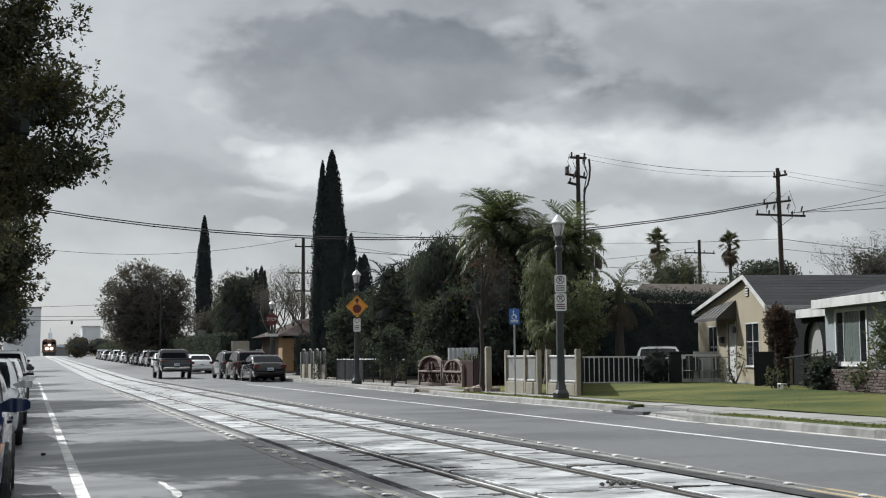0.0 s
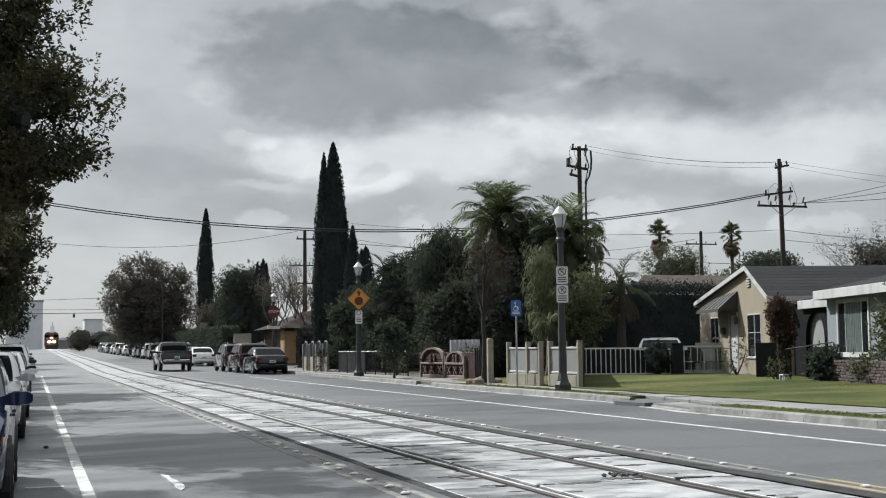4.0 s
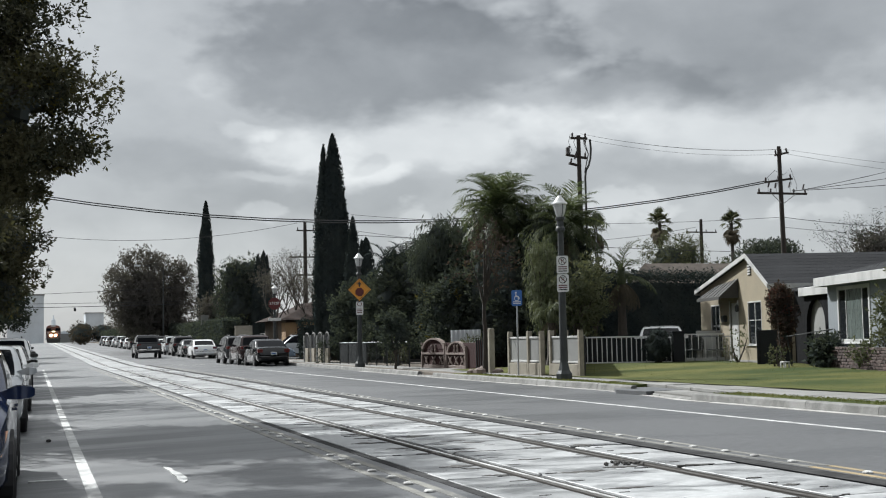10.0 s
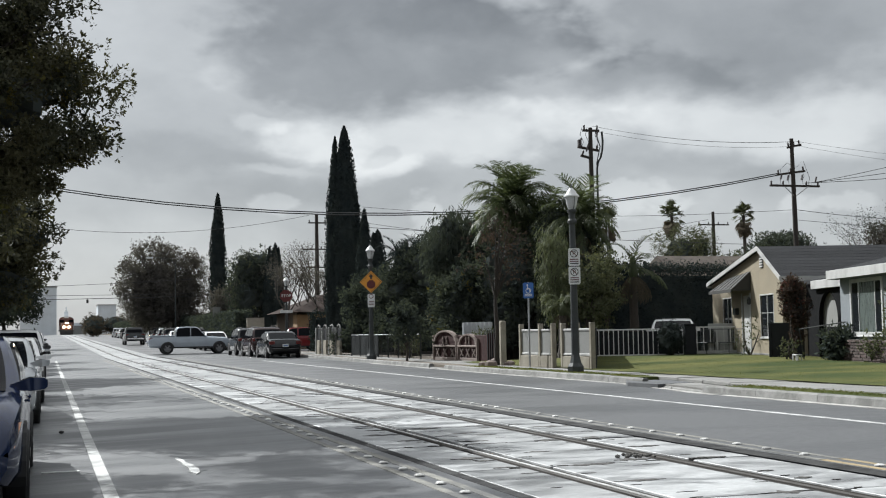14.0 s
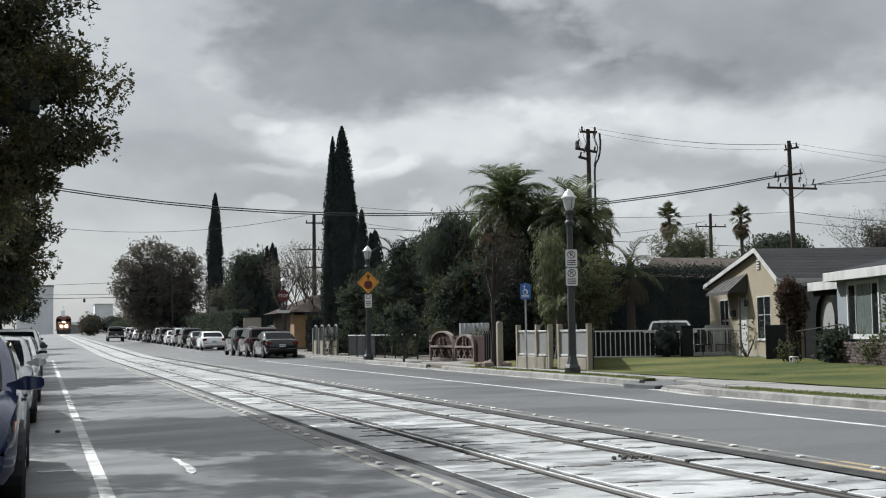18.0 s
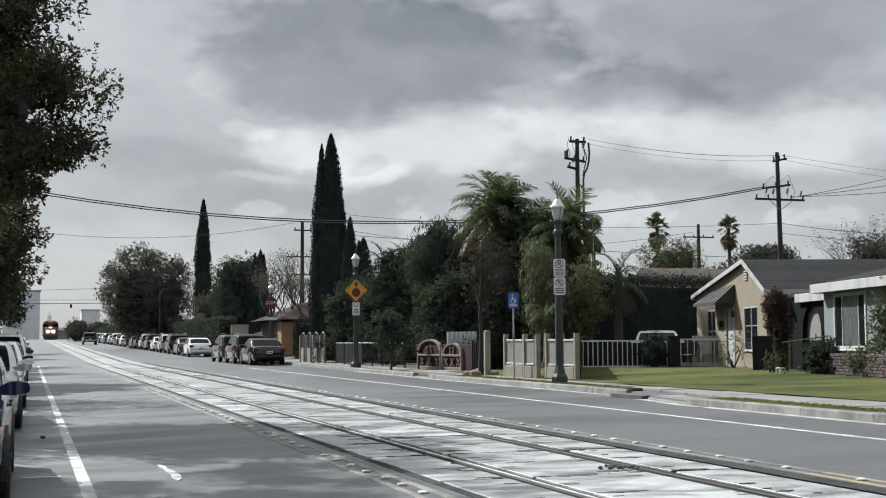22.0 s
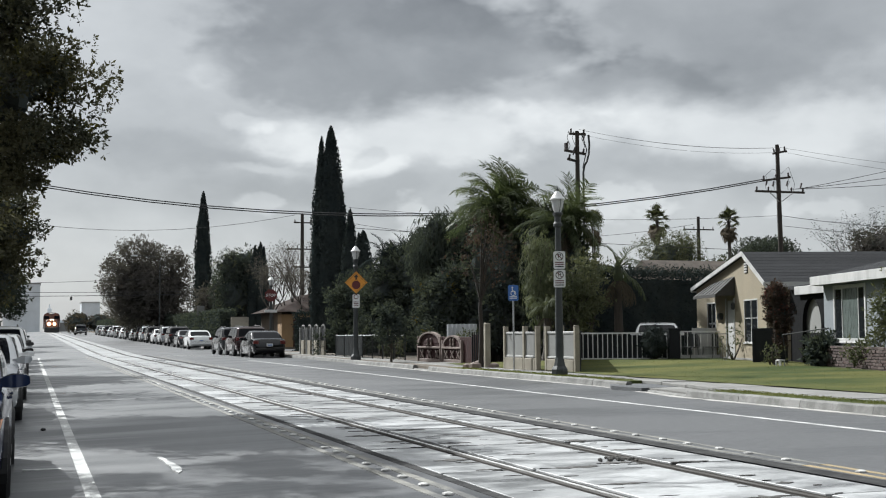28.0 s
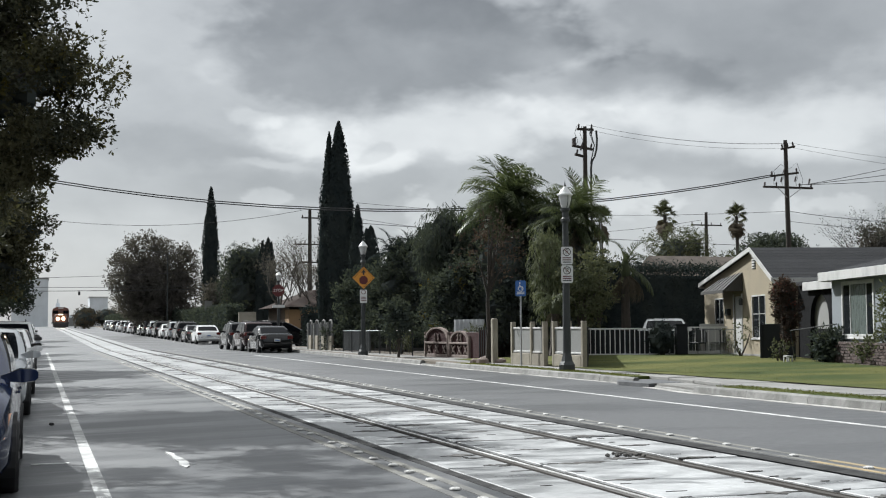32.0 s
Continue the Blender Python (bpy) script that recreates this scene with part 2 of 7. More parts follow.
M = {
    # the darker cross streaks also carry tree shadow in the colour
    "asphalt": material("asphalt", (0.094, 0.097, 0.102), 0.42, second=(0.050, 0.052, 0.056), scale=0.9, amount=0.85, fine=26, fine_amount=0.5, bump=0.15, streak=(0.16, 1.0, 1.0), wet=0.25, spec=0.45),
    "asphalt_new": material("asphalt_new", (0.072, 0.074, 0.078), 0.45, second=(0.050, 0.052, 0.055), scale=0.5, amount=0.8, fine=20, fine_amount=0.7, bump=0.25, streak=(0.4, 1.0, 1.0), spec=0.6),
    "crack": material("dirt_filled_crack", (0.085, 0.082, 0.078), 0.9, second=(0.035, 0.033, 0.031), scale=3, amount=0.9, bump=0.2),
    "tar": material("tar", (0.022, 0.022, 0.023), 0.85, second=(0.05, 0.05, 0.05), scale=2.0, amount=0.9, fine=20, fine_amount=0.5, bump=0.3, spec=0.2),
    "concrete": material("track_concrete", (0.345, 0.352, 0.357), 0.42, second=(0.098, 0.100, 0.103), scale=2.0, amount=0.85, fine=22, fine_amount=0.4, bump=0.3, streak=(0.5, 1.0, 1.0), jitter=0.2, wet=0.3),
    "kerb": material("kerb_concrete", (0.215, 0.213, 0.206), 0.85, second=(0.085, 0.085, 0.078), scale=2.2, amount=0.85, fine=40, bump=0.3, jitter=0.1),
    "walk": material("pavement_concrete", (0.198, 0.196, 0.188), 0.8, second=(0.115, 0.111, 0.103), scale=0.8, amount=0.8, fine=35, bump=0.25, jitter=0.08),
    "soil": material("soil", (0.11, 0.09, 0.07), 0.95, second=(0.06, 0.055, 0.045), scale=0.6, amount=0.8, fine=15, bump=0.5),
    # bright and dark bands put sun and shade into the grass colour
    "lawn": material("lawn_base", (0.100, 0.100, 0.036), 0.95, spec=0.08, second=(0.034, 0.050, 0.016), scale=0.28, amount=1.0, fine=5, fine_amount=0.3, bump=0.0, streak=(0.6, 1.0, 1.0)),
    "marker": material("road_marker_white", (0.58, 0.58, 0.565), 0.6, second=(0.22, 0.215, 0.21), scale=9.0, amount=0.9, fine=50, bump=0.1, jitter=0.3),
    "paint_white": material("road_paint_white", (0.49, 0.495, 0.49), 0.65, second=(0.22, 0.222, 0.222), scale=2.4, amount=0.9, fine=18, fine_amount=0.4, bump=0.15),
    "paint_ochre": material("road_paint_ochre", (0.33, 0.25, 0.14), 0.6, second=(0.20, 0.165, 0.10), scale=1.6, amount=0.9, fine=50, bump=0.15),
    "gutter": material("gutter_concrete", (0.42, 0.41, 0.395), 0.7, second=(0.22, 0.212, 0.20), scale=1.4, amount=0.9, fine=35, bump=0.25),
    "paint_yellow": material("road_paint_yellow", (0.205, 0.20, 0.18), 0.7, second=(0.085, 0.085, 0.083), scale=1.6, amount=1.0, fine=30, fine_amount=0.4, bump=0.15),
    "rail": material("rail_steel", (0.66, 0.66, 0.66), 0.45, 0.35, second=(0.42, 0.41, 0.40), scale=1.5, amount=0.7, bump=0.02),
    "rail_side": material("dull_rail_steel", (0.055, 0.050, 0.046), 0.7, second=(0.03, 0.027, 0.025), scale=1.5, amount=0.7, spec=0.2, bump=0.1),
    "groove": material("groove", (0.02, 0.018, 0.016), 0.8),
    "steel": material("galvanised_steel", (0.36, 0.37, 0.38), 0.42, 0.8, amount=0.4, bump=0.05),
    "iron": material("painted_iron", (0.03, 0.033, 0.033), 0.5, spec=0.25, amount=0.4, bump=0.1),
    "pole_paint": material("lamp_post_paint", (0.050, 0.055, 0.056), 0.5, spec=0.25, second=(0.032, 0.035, 0.036), amount=0.5, bump=0.15),
    "wood_pole": material("weathered_pole_wood", (0.036, 0.029, 0.024), 0.9, second=(0.02, 0.017, 0.015), scale=1.5, amount=0.8, fine=20, bump=0.5, streak=(6, 6, 0.6)),
    "bark": material("bark", (0.060, 0.051, 0.043), 0.9, second=(0.035, 0.030, 0.025), scale=3, amount=0.9, fine=18, bump=0.8, streak=(3, 3, 0.7)),
    "rubber": material("rubber", (0.018, 0.018, 0.019), 0.75, bump=0.1),
    "alloy": material("wheel_alloy", (0.22, 0.22, 0.23), 0.35, 0.6, amount=0.3, bump=0.0),
    "car_glass": material("car_glass", (0.006, 0.007, 0.009), 0.05, amount=0.0, fine_amount=0.0, bump=0.0, spec=0.06, wet=0.0),
    "black_plastic": material("black_plastic", (0.02, 0.02, 0.021), 0.55, bump=0.05),
    "chrome": material("chrome", (0.6, 0.6, 0.6), 0.12, 1.0, amount=0.1, bump=0.0),
    "lens_red": material("tail_lens", (0.10, 0.010, 0.009), 0.2, amount=0.1, bump=0.0, coat=0.5),
    "lens_clear": material("head_lens", (0.55, 0.56, 0.57), 0.15, amount=0.1, bump=0.0, coat=0.5),
    "lens_amber": material("amber_lens", (0.62, 0.30, 0.16), 0.2, amount=0.1, bump=0.0, coat=0.5),
    "plate": material("plate", (0.62, 0.63, 0.64), 0.5, amount=0.1, bump=0.0),
    "stucco_yellow": material("yellow_stucco", (0.238, 0.203, 0.146), 0.9, second=(0.195, 0.166, 0.116), scale=1.2, amount=0.7, fine=45, fine_amount=0.18, bump=0.5),
    # ochre carries the warm light on the corner house's porch
    "stucco_lit_ochre": material("lit_ochre_stucco", (0.26, 0.165, 0.085), 0.9, scale=1.0, amount=0.4, fine=45, bump=0.4),
    "stucco_grey": material("grey_stucco", (0.185, 0.203, 0.22), 0.9, second=(0.15, 0.163, 0.176), scale=1.0, amount=0.7, fine=45, fine_amount=0.18, bump=0.5),
    "stucco_tan": material("tan_stucco", (0.10, 0.078, 0.058), 0.9, scale=1.0, amount=0.4, fine=45, bump=0.4),
    "trim": material("white_trim", (0.41, 0.41, 0.405), 0.6, second=(0.29, 0.29, 0.285), scale=2.5, amount=0.8, fine=30, fine_amount=0.15, bump=0.08, streak=(1, 1, 0.4)),
    "shingle": material("grey_shingle", (0.036, 0.037, 0.040), 0.95, second=(0.024, 0.025, 0.027), scale=1.5, amount=0.8, fine=30, fine_amount=0.4, bump=0.5, jitter=0.12, spec=0.12),
    "window": material("window_glass", (0.012, 0.014, 0.016), 0.05, amount=0.0, fine_amount=0.0, bump=0.0, spec=0.35, wet=0.0),
    "curtain": material("window_curtain", (0.105, 0.125, 0.118), 0.3, second=(0.06, 0.075, 0.072), scale=4, amount=0.6, bump=0.1, coat=0.6, streak=(5, 5, 0.3)),
    "brick": material("brick", (0.050, 0.031, 0.028), 0.85, second=(0.088, 0.066, 0.058), scale=3, amount=0.7, fine=60, bump=0.4, jitter=0.35),
    "mortar": material("mortar", (0.11, 0.104, 0.097), 0.9, bump=0.3),
    "fence_beige": material("beige_block", (0.275, 0.252, 0.205), 0.85, second=(0.185, 0.162, 0.126), scale=2, amount=0.7, fine=40, bump=0.35),
    "fence_panel": material("grey_panel", (0.20, 0.202, 0.197), 0.8, second=(0.155, 0.155, 0.15), scale=2, amount=0.5, bump=0.2),
    "fence_brown": material("red_brown_wood", (0.040, 0.016, 0.016), 0.75, second=(0.026, 0.012, 0.012), scale=3, amount=0.7, bump=0.3, streak=(6, 6, 1), spec=0.2),
    "fence_stone": material("cast_stone", (0.185, 0.145, 0.128), 0.85, second=(0.115, 0.09, 0.08), scale=4, amount=0.7, bump=0.4),
    "fence_white": material("white_iron", (0.62, 0.62, 0.61), 0.5, amount=0.3, bump=0.05),
    "mesh_sheet": material("woven_screen", (0.024, 0.027, 0.029), 0.9, spec=0.1, second=(0.010, 0.012, 0.013), scale=3, amount=0.7, fine=60, fine_amount=0.4, bump=0.3),
    # near-black that carries the deep shade under the carport
    "carport_shade": material("carport_shade", (0.009, 0.0095, 0.0105), 0.95, bump=0.3, spec=0.08),
    "dark_wall": material("dark_board", (0.024, 0.026, 0.029), 0.9, bump=0.3, spec=0.15),
    "sheet": material("corrugated_sheet", (0.46, 0.48, 0.50), 0.55, 0.3, amount=0.4, bump=0.1),
    "sign_blue": material("sign_blue", (0.035, 0.12, 0.36), 0.4, amount=0.15, bump=0.02),
    "sign_white": material("sign_white", (0.62, 0.63, 0.63), 0.45, amount=0.25, bump=0.02),
    "sign_orange": material("sign_orange", (0.62, 0.26, 0.03), 0.45, amount=0.2, bump=0.02),
    "sign_red": material("sign_red", (0.10, 0.014, 0.014), 0.45, amount=0.2, bump=0.02),
    "sign_black": material("sign_black", (0.02, 0.02, 0.02), 0.5, amount=0.1, bump=0.02),
    "lamp_glass": material("frosted_globe", (0.50, 0.51, 0.51), 0.25, amount=0.2, bump=0.02, coat=0.4),
    "lamp_cap": material("globe_cap", (0.62, 0.63, 0.63), 0.35, amount=0.2, bump=0.02),
    "wire": material("wire", (0.03, 0.03, 0.032), 0.6, bump=0.0),
    "insulator": material("insulator", (0.06, 0.05, 0.05), 0.3, bump=0.0),
    # pale bluish tone carries the haze over far buildings
    "far_wall": material("far_wall", (0.62, 0.66, 0.70), 0.85, scale=0.2, amount=0.3, bump=0.1),
    "loco": material("locomotive_paint", (0.105, 0.040, 0.030), 0.6, second=(0.065, 0.030, 0.024), scale=1.5, amount=0.7, bump=0.1),
    "loco_dark": material("locomotive_dark", (0.03, 0.028, 0.028), 0.6, bump=0.1),
    "headlight": material("lit_headlight", (1.0, 0.80, 0.52), 0.4, amount=0.0, fine_amount=0.0, bump=0.0, emit=40.0),
    "awning": material("awning_metal", (0.052, 0.051, 0.049), 0.75, second=(0.038, 0.037, 0.036), scale=2, amount=0.6, bump=0.1, spec=0.25),
    "tile_pale": material("pale_roof_tile", (0.125, 0.108, 0.095), 0.95, second=(0.080, 0.070, 0.063), scale=2, amount=0.8, fine=20, bump=0.4, spec=0.1),
    "tile_brown": material("brown_roof_tile", (0.045, 0.032, 0.028), 0.95, second=(0.028, 0.022, 0.02), scale=2, amount=0.8, fine=20, bump=0.4, spec=0.1),
    "leaf_street": leaf_material("street_tree_leaf", (0.030, 0.036, 0.026), (0.082, 0.078, 0.042), 0.45, 0.22, 0.2),
    "leaf_yellow": leaf_material("yellowing_leaf", (0.105, 0.088, 0.028), (0.075, 0.075, 0.028)),
    "leaf_dark": leaf_material("dark_leaf", (0.040, 0.050, 0.049), (0.068, 0.078, 0.062), 0.8, 0.32, 0.0),
    # lightened towards grey for the haze over far trees
    "leaf_dry": leaf_material("brownish_leaf", (0.084, 0.078, 0.076), (0.112, 0.104, 0.098), 0.65, 0.3, 0.05),
    "leaf_olive": leaf_material("olive_leaf", (0.062, 0.073, 0.046), (0.120, 0.126, 0.076), 0.65, 0.3, 0.08),
    "leaf_rust": leaf_material("rusty_leaf", (0.048, 0.038, 0.036), (0.078, 0.055, 0.046), 0.7, 0.25, 0.05),
    "leaf_light": leaf_material("light_green_leaf", (0.070, 0.086, 0.050), (0.135, 0.148, 0.090), 0.5, 0.35, 0.2),
    "leaf_cypress": leaf_material("cypress_leaf", (0.026, 0.034, 0.036), (0.041, 0.049, 0.047), 0.85, 0.15, 0.0),
    "leaf_palm": leaf_material("palm_leaf", (0.046, 0.063, 0.034), (0.098, 0.118, 0.060), 0.3, 0.48, 0.4),
    "leaf_fan": leaf_material("fan_palm_leaf", (0.055, 0.066, 0.036), (0.09, 0.095, 0.055), 0.5, 0.25),
    "leaf_dead": leaf_material("dead_frond", (0.066, 0.056, 0.042), (0.098, 0.082, 0.06), 0.7, 0.2),
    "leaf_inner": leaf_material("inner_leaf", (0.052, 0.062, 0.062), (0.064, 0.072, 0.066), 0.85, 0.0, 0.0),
    "leaf_white": leaf_material("white_blossom", (0.42, 0.42, 0.40), (0.30, 0.31, 0.28), 0.6, 0.3, 0.1),
    "leaf_red": leaf_material("red_bract", (0.15, 0.048, 0.042), (0.10, 0.05, 0.036), 0.6, 0.3),
    "grass": leaf_material("grass_blade", (0.058, 0.078, 0.022), (0.120, 0.118, 0.044), 0.7, 0.4, 0.0),
}


def paint(name, color, flake=0.25):
    """Car paint under a clear coat."""
    return material(name, color, 0.15, flake * 0.5, second=tuple(c * 0.8 for c in color), scale=1.2, amount=0.5, fine=120, fine_amount=0.05, bump=0.0, coat=0.3, spec=0.4)


# ---- mesh helpers ----
def finish(name, verts, faces, mat, smooth=False):
    me = bpy.data.meshes.new(name)
    me.from_pydata(verts, [], faces)
    me.materials.append(mat)
    if smooth:
        me.polygons.foreach_set("use_smooth", [True] * len(me.polygons))
        me.set_sharp_from_angle(angle=radians(32))
    me.update()
    return me


class Mesh:
    """Gathers vertices and faces of one part."""

    def __init__(self):
        self.v, self.f = [], []

    def add(self, verts, faces):
        k = len(self.v)
        self.v += [tuple(p) for p in verts]
        self.f += [tuple(i + k for i in f) for f in faces]
        return self

    def box(self, x0, y0, z0, x1, y1, z1, b=0.0):
        """A box with its edges chamfered by b."""
        x0, x1, y0, y1, z0, z1 = min(x0, x1), max(x0, x1), min(y0, y1), max(y0, y1), min(z0, z1), max(z0, z1)
        b = min(b, (x1 - x0) * 0.45, (y1 - y0) * 0.45, (z1 - z0) * 0.45)
        if b <= 0:
            v = [(x, y, z) for z in (z0, z1) for x, y in ((x0, y0), (x1, y0), (x1, y1), (x0, y1))]
            return self.add(v, [(3, 2, 1, 0), (4, 5, 6, 7), (0, 1, 5, 4), (1, 2, 6, 5), (2, 3, 7, 6), (3, 0, 4, 7)])
        rings = []
        for z, i in ((z0, b), (z0 + b, 0), (z1 - b, 0), (z1, b)):
            rings.append([(x0 + i + b, y0 + i, z), (x1 - i - b, y0 + i, z), (x1 - i, y0 + i + b, z), (x1 - i, y1 - i - b, z),
                          (x1 - i - b, y1 - i, z), (x0 + i + b, y1 - i, z), (x0 + i, y1 - i - b, z), (x0 + i, y0 + i + b, z)])
        return self.loft(rings)

    def loft(self, rings, caps=True, closed=True):
        n = len(rings[0])
        v = [p for r in rings for p in r]
        f = []
        for k in range(len(rings) - 1):
            for i in range(n if closed else n - 1):
                j = (i + 1) % n
                f.append((k * n + i, k * n + j, (k + 1) * n + j, (k + 1) * n + i))
        if caps:
            f.append(tuple(reversed(range(n))))
            f.append(tuple(range((len(rings) - 1) * n, len(rings) * n)))
        return self.add(v, f)

    def tube(self, points, radii, seg=8, caps=True):
        points = [Vector(p) for p in points]
        if not isinstance(radii, (list, tuple)):
            radii = [radii] * len(points)
        rings = []
        for i, p in enumerate(points):
            d = (points[min(i + 1, len(points) - 1)] - points[max(i - 1, 0)]).normalized()
            side = Vector((1, 0, 0)) if abs(d.x) < 0.9 else Vector((0, 1, 0))
            a = d.cross(side).normalized()
            b = d.cross(a)
            rings.append([p + (a * math.cos(t) + b * math.sin(t)) * radii[i] for t in (2 * math.pi * k / seg for k in range(seg))])
        return self.loft(rings, caps)

    def lathe(self, profile, seg=16, at=(0, 0, 0)):
        rings = [[(at[0] + r * math.cos(2 * math.pi * k / seg), at[1] + r * math.sin(2 * math.pi * k / seg), at[2] + z) for k in range(seg)] for r, z in profile]
        return self.loft(rings)

    def slab(self, poly, axis, a, b):
        """A flat outline pushed along an axis from a to b."""
        def at(p, w):
            q = list(p)
            q.insert("xyz".index(axis), w)
            return tuple(q)
        return self.loft([[at(p, a) for p in poly], [at(p, b) for p in poly]])


def part(name, mesh, mat, parent, label="", smooth=False, kind="", at=None):
    ob = new(name, finish(name, mesh.v, mesh.f, mat, smooth))
    ob.parent = parent
    if at is not None:
        ob.matrix_basis = at
    return tagged(ob, label, kind=kind)


def twin(ob, m):
    """A further piece on the same mesh and under the same thing, at the pose m."""
    o = ob.copy()
    scene.collection.objects.link(o)
    o.matrix_basis = m
    return o


def thing(name, m, label, category, group=""):
    ob = new(name)
    ob.empty_display_size = 0.2
    ob.matrix_basis = m
    return tagged(ob, label, category, group)


def structure(name, mesh, mat, label, category="", smooth=False, kind="structure"):
    return tagged(new(name, finish(name, mesh.v, mesh.f, mat, smooth)), label, category or name.replace("_", " "), kind=kind)


def rise(y):
    """Height of the land along the road: level, then a long gentle rise."""
    return min(max(0.0, (y - 80.0) * 0.0083), 2.25)


def cross(x):
    """Fall of the road from its crown to the near gutter."""
    return -0.03 * max(0.0, 3.4 - x)


# ---- ground, road and track ----
def land_ys(y0, y1):
    keys = [y for y in (76.0, 80.0, 96.0, 130.0, 180.0, 240.0, 300.0, 351.0) if y0 < y < y1]
    return [y0, *keys, y1]


def ribbon(mesh, x0, x1, y0, y1, top, depth=0.05, step=None):
    """A strip along the road that follows the land."""
    ys = land_ys(y0, y1)
    if step:
        ys = sorted(set(ys + [y0 + step * k for k in range(1, int((y1 - y0) / step)) if y0 + step * k < y1]))
    rings = []
    for y in ys:
        a0 = x0(y) if callable(x0) else x0
        a1 = x1(y) if callable(x1) else x1
        z = rise(y) + top
        rings.append([(a0, y, z + cross(a0)), (a1, y, z + cross(a1)), (a1, y, z + cross(a1) - depth), (a0, y, z + cross(a0) - depth)])
    return mesh.loft([list(reversed(r)) for r in rings])


NEAR_END, CROSS_END, FAR_END = 80.0, 94.0, 520.0


def kerb_x(y):
    """Foot of the kerb on the houses' side; the road widens past the first driveway."""
    return 11.75 + 0.65 * min(1.0, max(0.0, (y - 21.0) / 4.0)) + 0.55 * min(1.0, max(0.0, (y - 36.0) / 24.0))


def build_ground():
    g = Mesh()
    ys = [-80, 0, 80, 96, 130, 180, 240, 300, 351, 520, 900, 3500]
    xs = [-2500, -400, -60, 60, 400, 2500]
    g.add([(x, y, rise(y) - 0.32) for y in ys for x in xs],
          [(j * 6 + i, j * 6 + i + 1, j * 6 + i + 7, j * 6 + i + 6) for j in range(len(ys) - 1) for i in range(5)])
    structure("ground", g, M["soil"], "bare brown ground that reaches the horizon", "ground")
    m = Mesh()
    ribbon(m, -2.6, 3.46, -30, FAR_END, 0.0, 0.3, 6)
    structure("road", m, M["asphalt"], "worn, damp grey asphalt lane with dark streaks of tree shadow in its colour", "road")
    m = Mesh()
    ribbon(m, 6.5, lambda y: kerb_x(y) + 0.05, -30, NEAR_END, 0.0, 0.3, 2)
    ribbon(m, 6.5, 13.05, NEAR_END, FAR_END, 0.0, 0.3, 6)
    structure("road", m, M["asphalt_new"], "smooth grey asphalt lane beside the track", "road")
    m = Mesh()
    for x0, x1 in ((-90, -2.6), (13.05, 110)):
        ribbon(m, x0, x1, 81.5, 92.5, 0.0, 0.3)
    m.v = [(x, y, z if x > -2.7 else rise(y) + cross(-2.6) - (0.3 if z < rise(y) + cross(x) - 0.1 else 0.0)) for x, y, z in m.v]
    structure("cross_road", m, M["asphalt"], "grey asphalt side street that crosses the track", "road")


def build_markings():
    m = Mesh()
    ribbon(m, 0.46, 0.58, -30, 77.0, 0.003, 0.008, 2)
    structure("edge_line", m, M["paint_white"], "worn white edge line on the asphalt", "road marking")
    m = Mesh()
    ribbon(m, 9.88, 10.0, -30, 60.0, 0.003, 0.008, 2)
    structure("edge_line", m, M["paint_white"], "worn white line beside the parking lane", "road marking")
    m = Mesh()
    for x in (2.97, 3.17):
        ribbon(m, x, x + 0.08, -30, 74.0, 0.003, 0.008, 2)
    for x in (6.80, 7.0):
        ribbon(m, x, x + 0.08, 10.0, 74.0, 0.003, 0.008, 2)
    structure("centre_line", m, M["paint_yellow"], "faded double yellow lines on both sides of the track", "road marking")
    m = Mesh()
    for x in (6.80, 7.0):
        ribbon(m, x, x + 0.08, -30, 9.98, 0.003, 0.008, 2)
    structure("centre_line", m, M["paint_ochre"], "stronger ochre stretch of the double yellow line", "road marking")
    m = Mesh()
    for y, x0, x1 in ((73.4, 7.3, 9.7), (75.2, 7.3, 8.6), (75.2, 9.0, 9.7), (73.4, 10.2, 12.0)):
        m.box(x0, y, 0.002, x1, y + 0.3, 0.008)
    structure("stop_line", m, M["paint_white"], "broken white stop line before the side street", "road marking")
    # raised markers along both double lines
    dot = Mesh().lathe([(0.050, 0.0), (0.045, 0.010), (0.030, 0.017), (0.012, 0.019)], 8)
    first = None
    k = 0
    for y in [5.0 + 0.61 * i for i in range(75)]:
        for x in (3.11, 6.94):
            k += 1
            if k % 13 == 5:
                continue
            at = pose(x + random.uniform(-0.015, 0.015), y + random.uniform(-0.05, 0.05), cross(x) + 0.004)
            if first is None:
                first = new("road_marker", finish("road_marker", dot.v, dot.f, M["marker"], True))
                first.matrix_basis = at
                tagged(first, "small worn white raised dome on the road", "road marker", "raised markers along the track")
            else:
                copy_thing(first, at)
    m = Mesh()
    ribbon(m, 3.37, 3.462, -30, 79, 0.003, 0.02, 4)
    ribbon(m, 6.5, 6.74, -30, 79, 0.004, 0.02, 4)
    structure("patch_strip", m, M["tar"], "dark asphalt strips along the track slabs", "road patch")
    # old arrow scrap and a patch plate
    m = Mesh()
    m.slab([(1.335, 13.75), (1.385, 13.45), (1.372, 13.25), (1.415, 12.95), (1.43, 12.5), (1.405, 12.2), (1.355, 12.05), (1.32, 12.3), (1.345, 12.6), (1.325, 12.95), (1.335, 13.25), (1.305, 13.6)], "z", cross(1.5) - 0.01, cross(1.5) + 0.006)
    structure("arrow_scrap", m, M["paint_white"], "worn remains of a white painted arrow", "road marking")
    m = Mesh()
    m.lathe([(.015, 0), (.04, .01), (.035, .03), (.012, .04)], 7)
    bit = tagged(new("road_debris", finish("road_debris", m.v, m.f, M["tar"])), "small dark lump of debris on the asphalt", "debris")
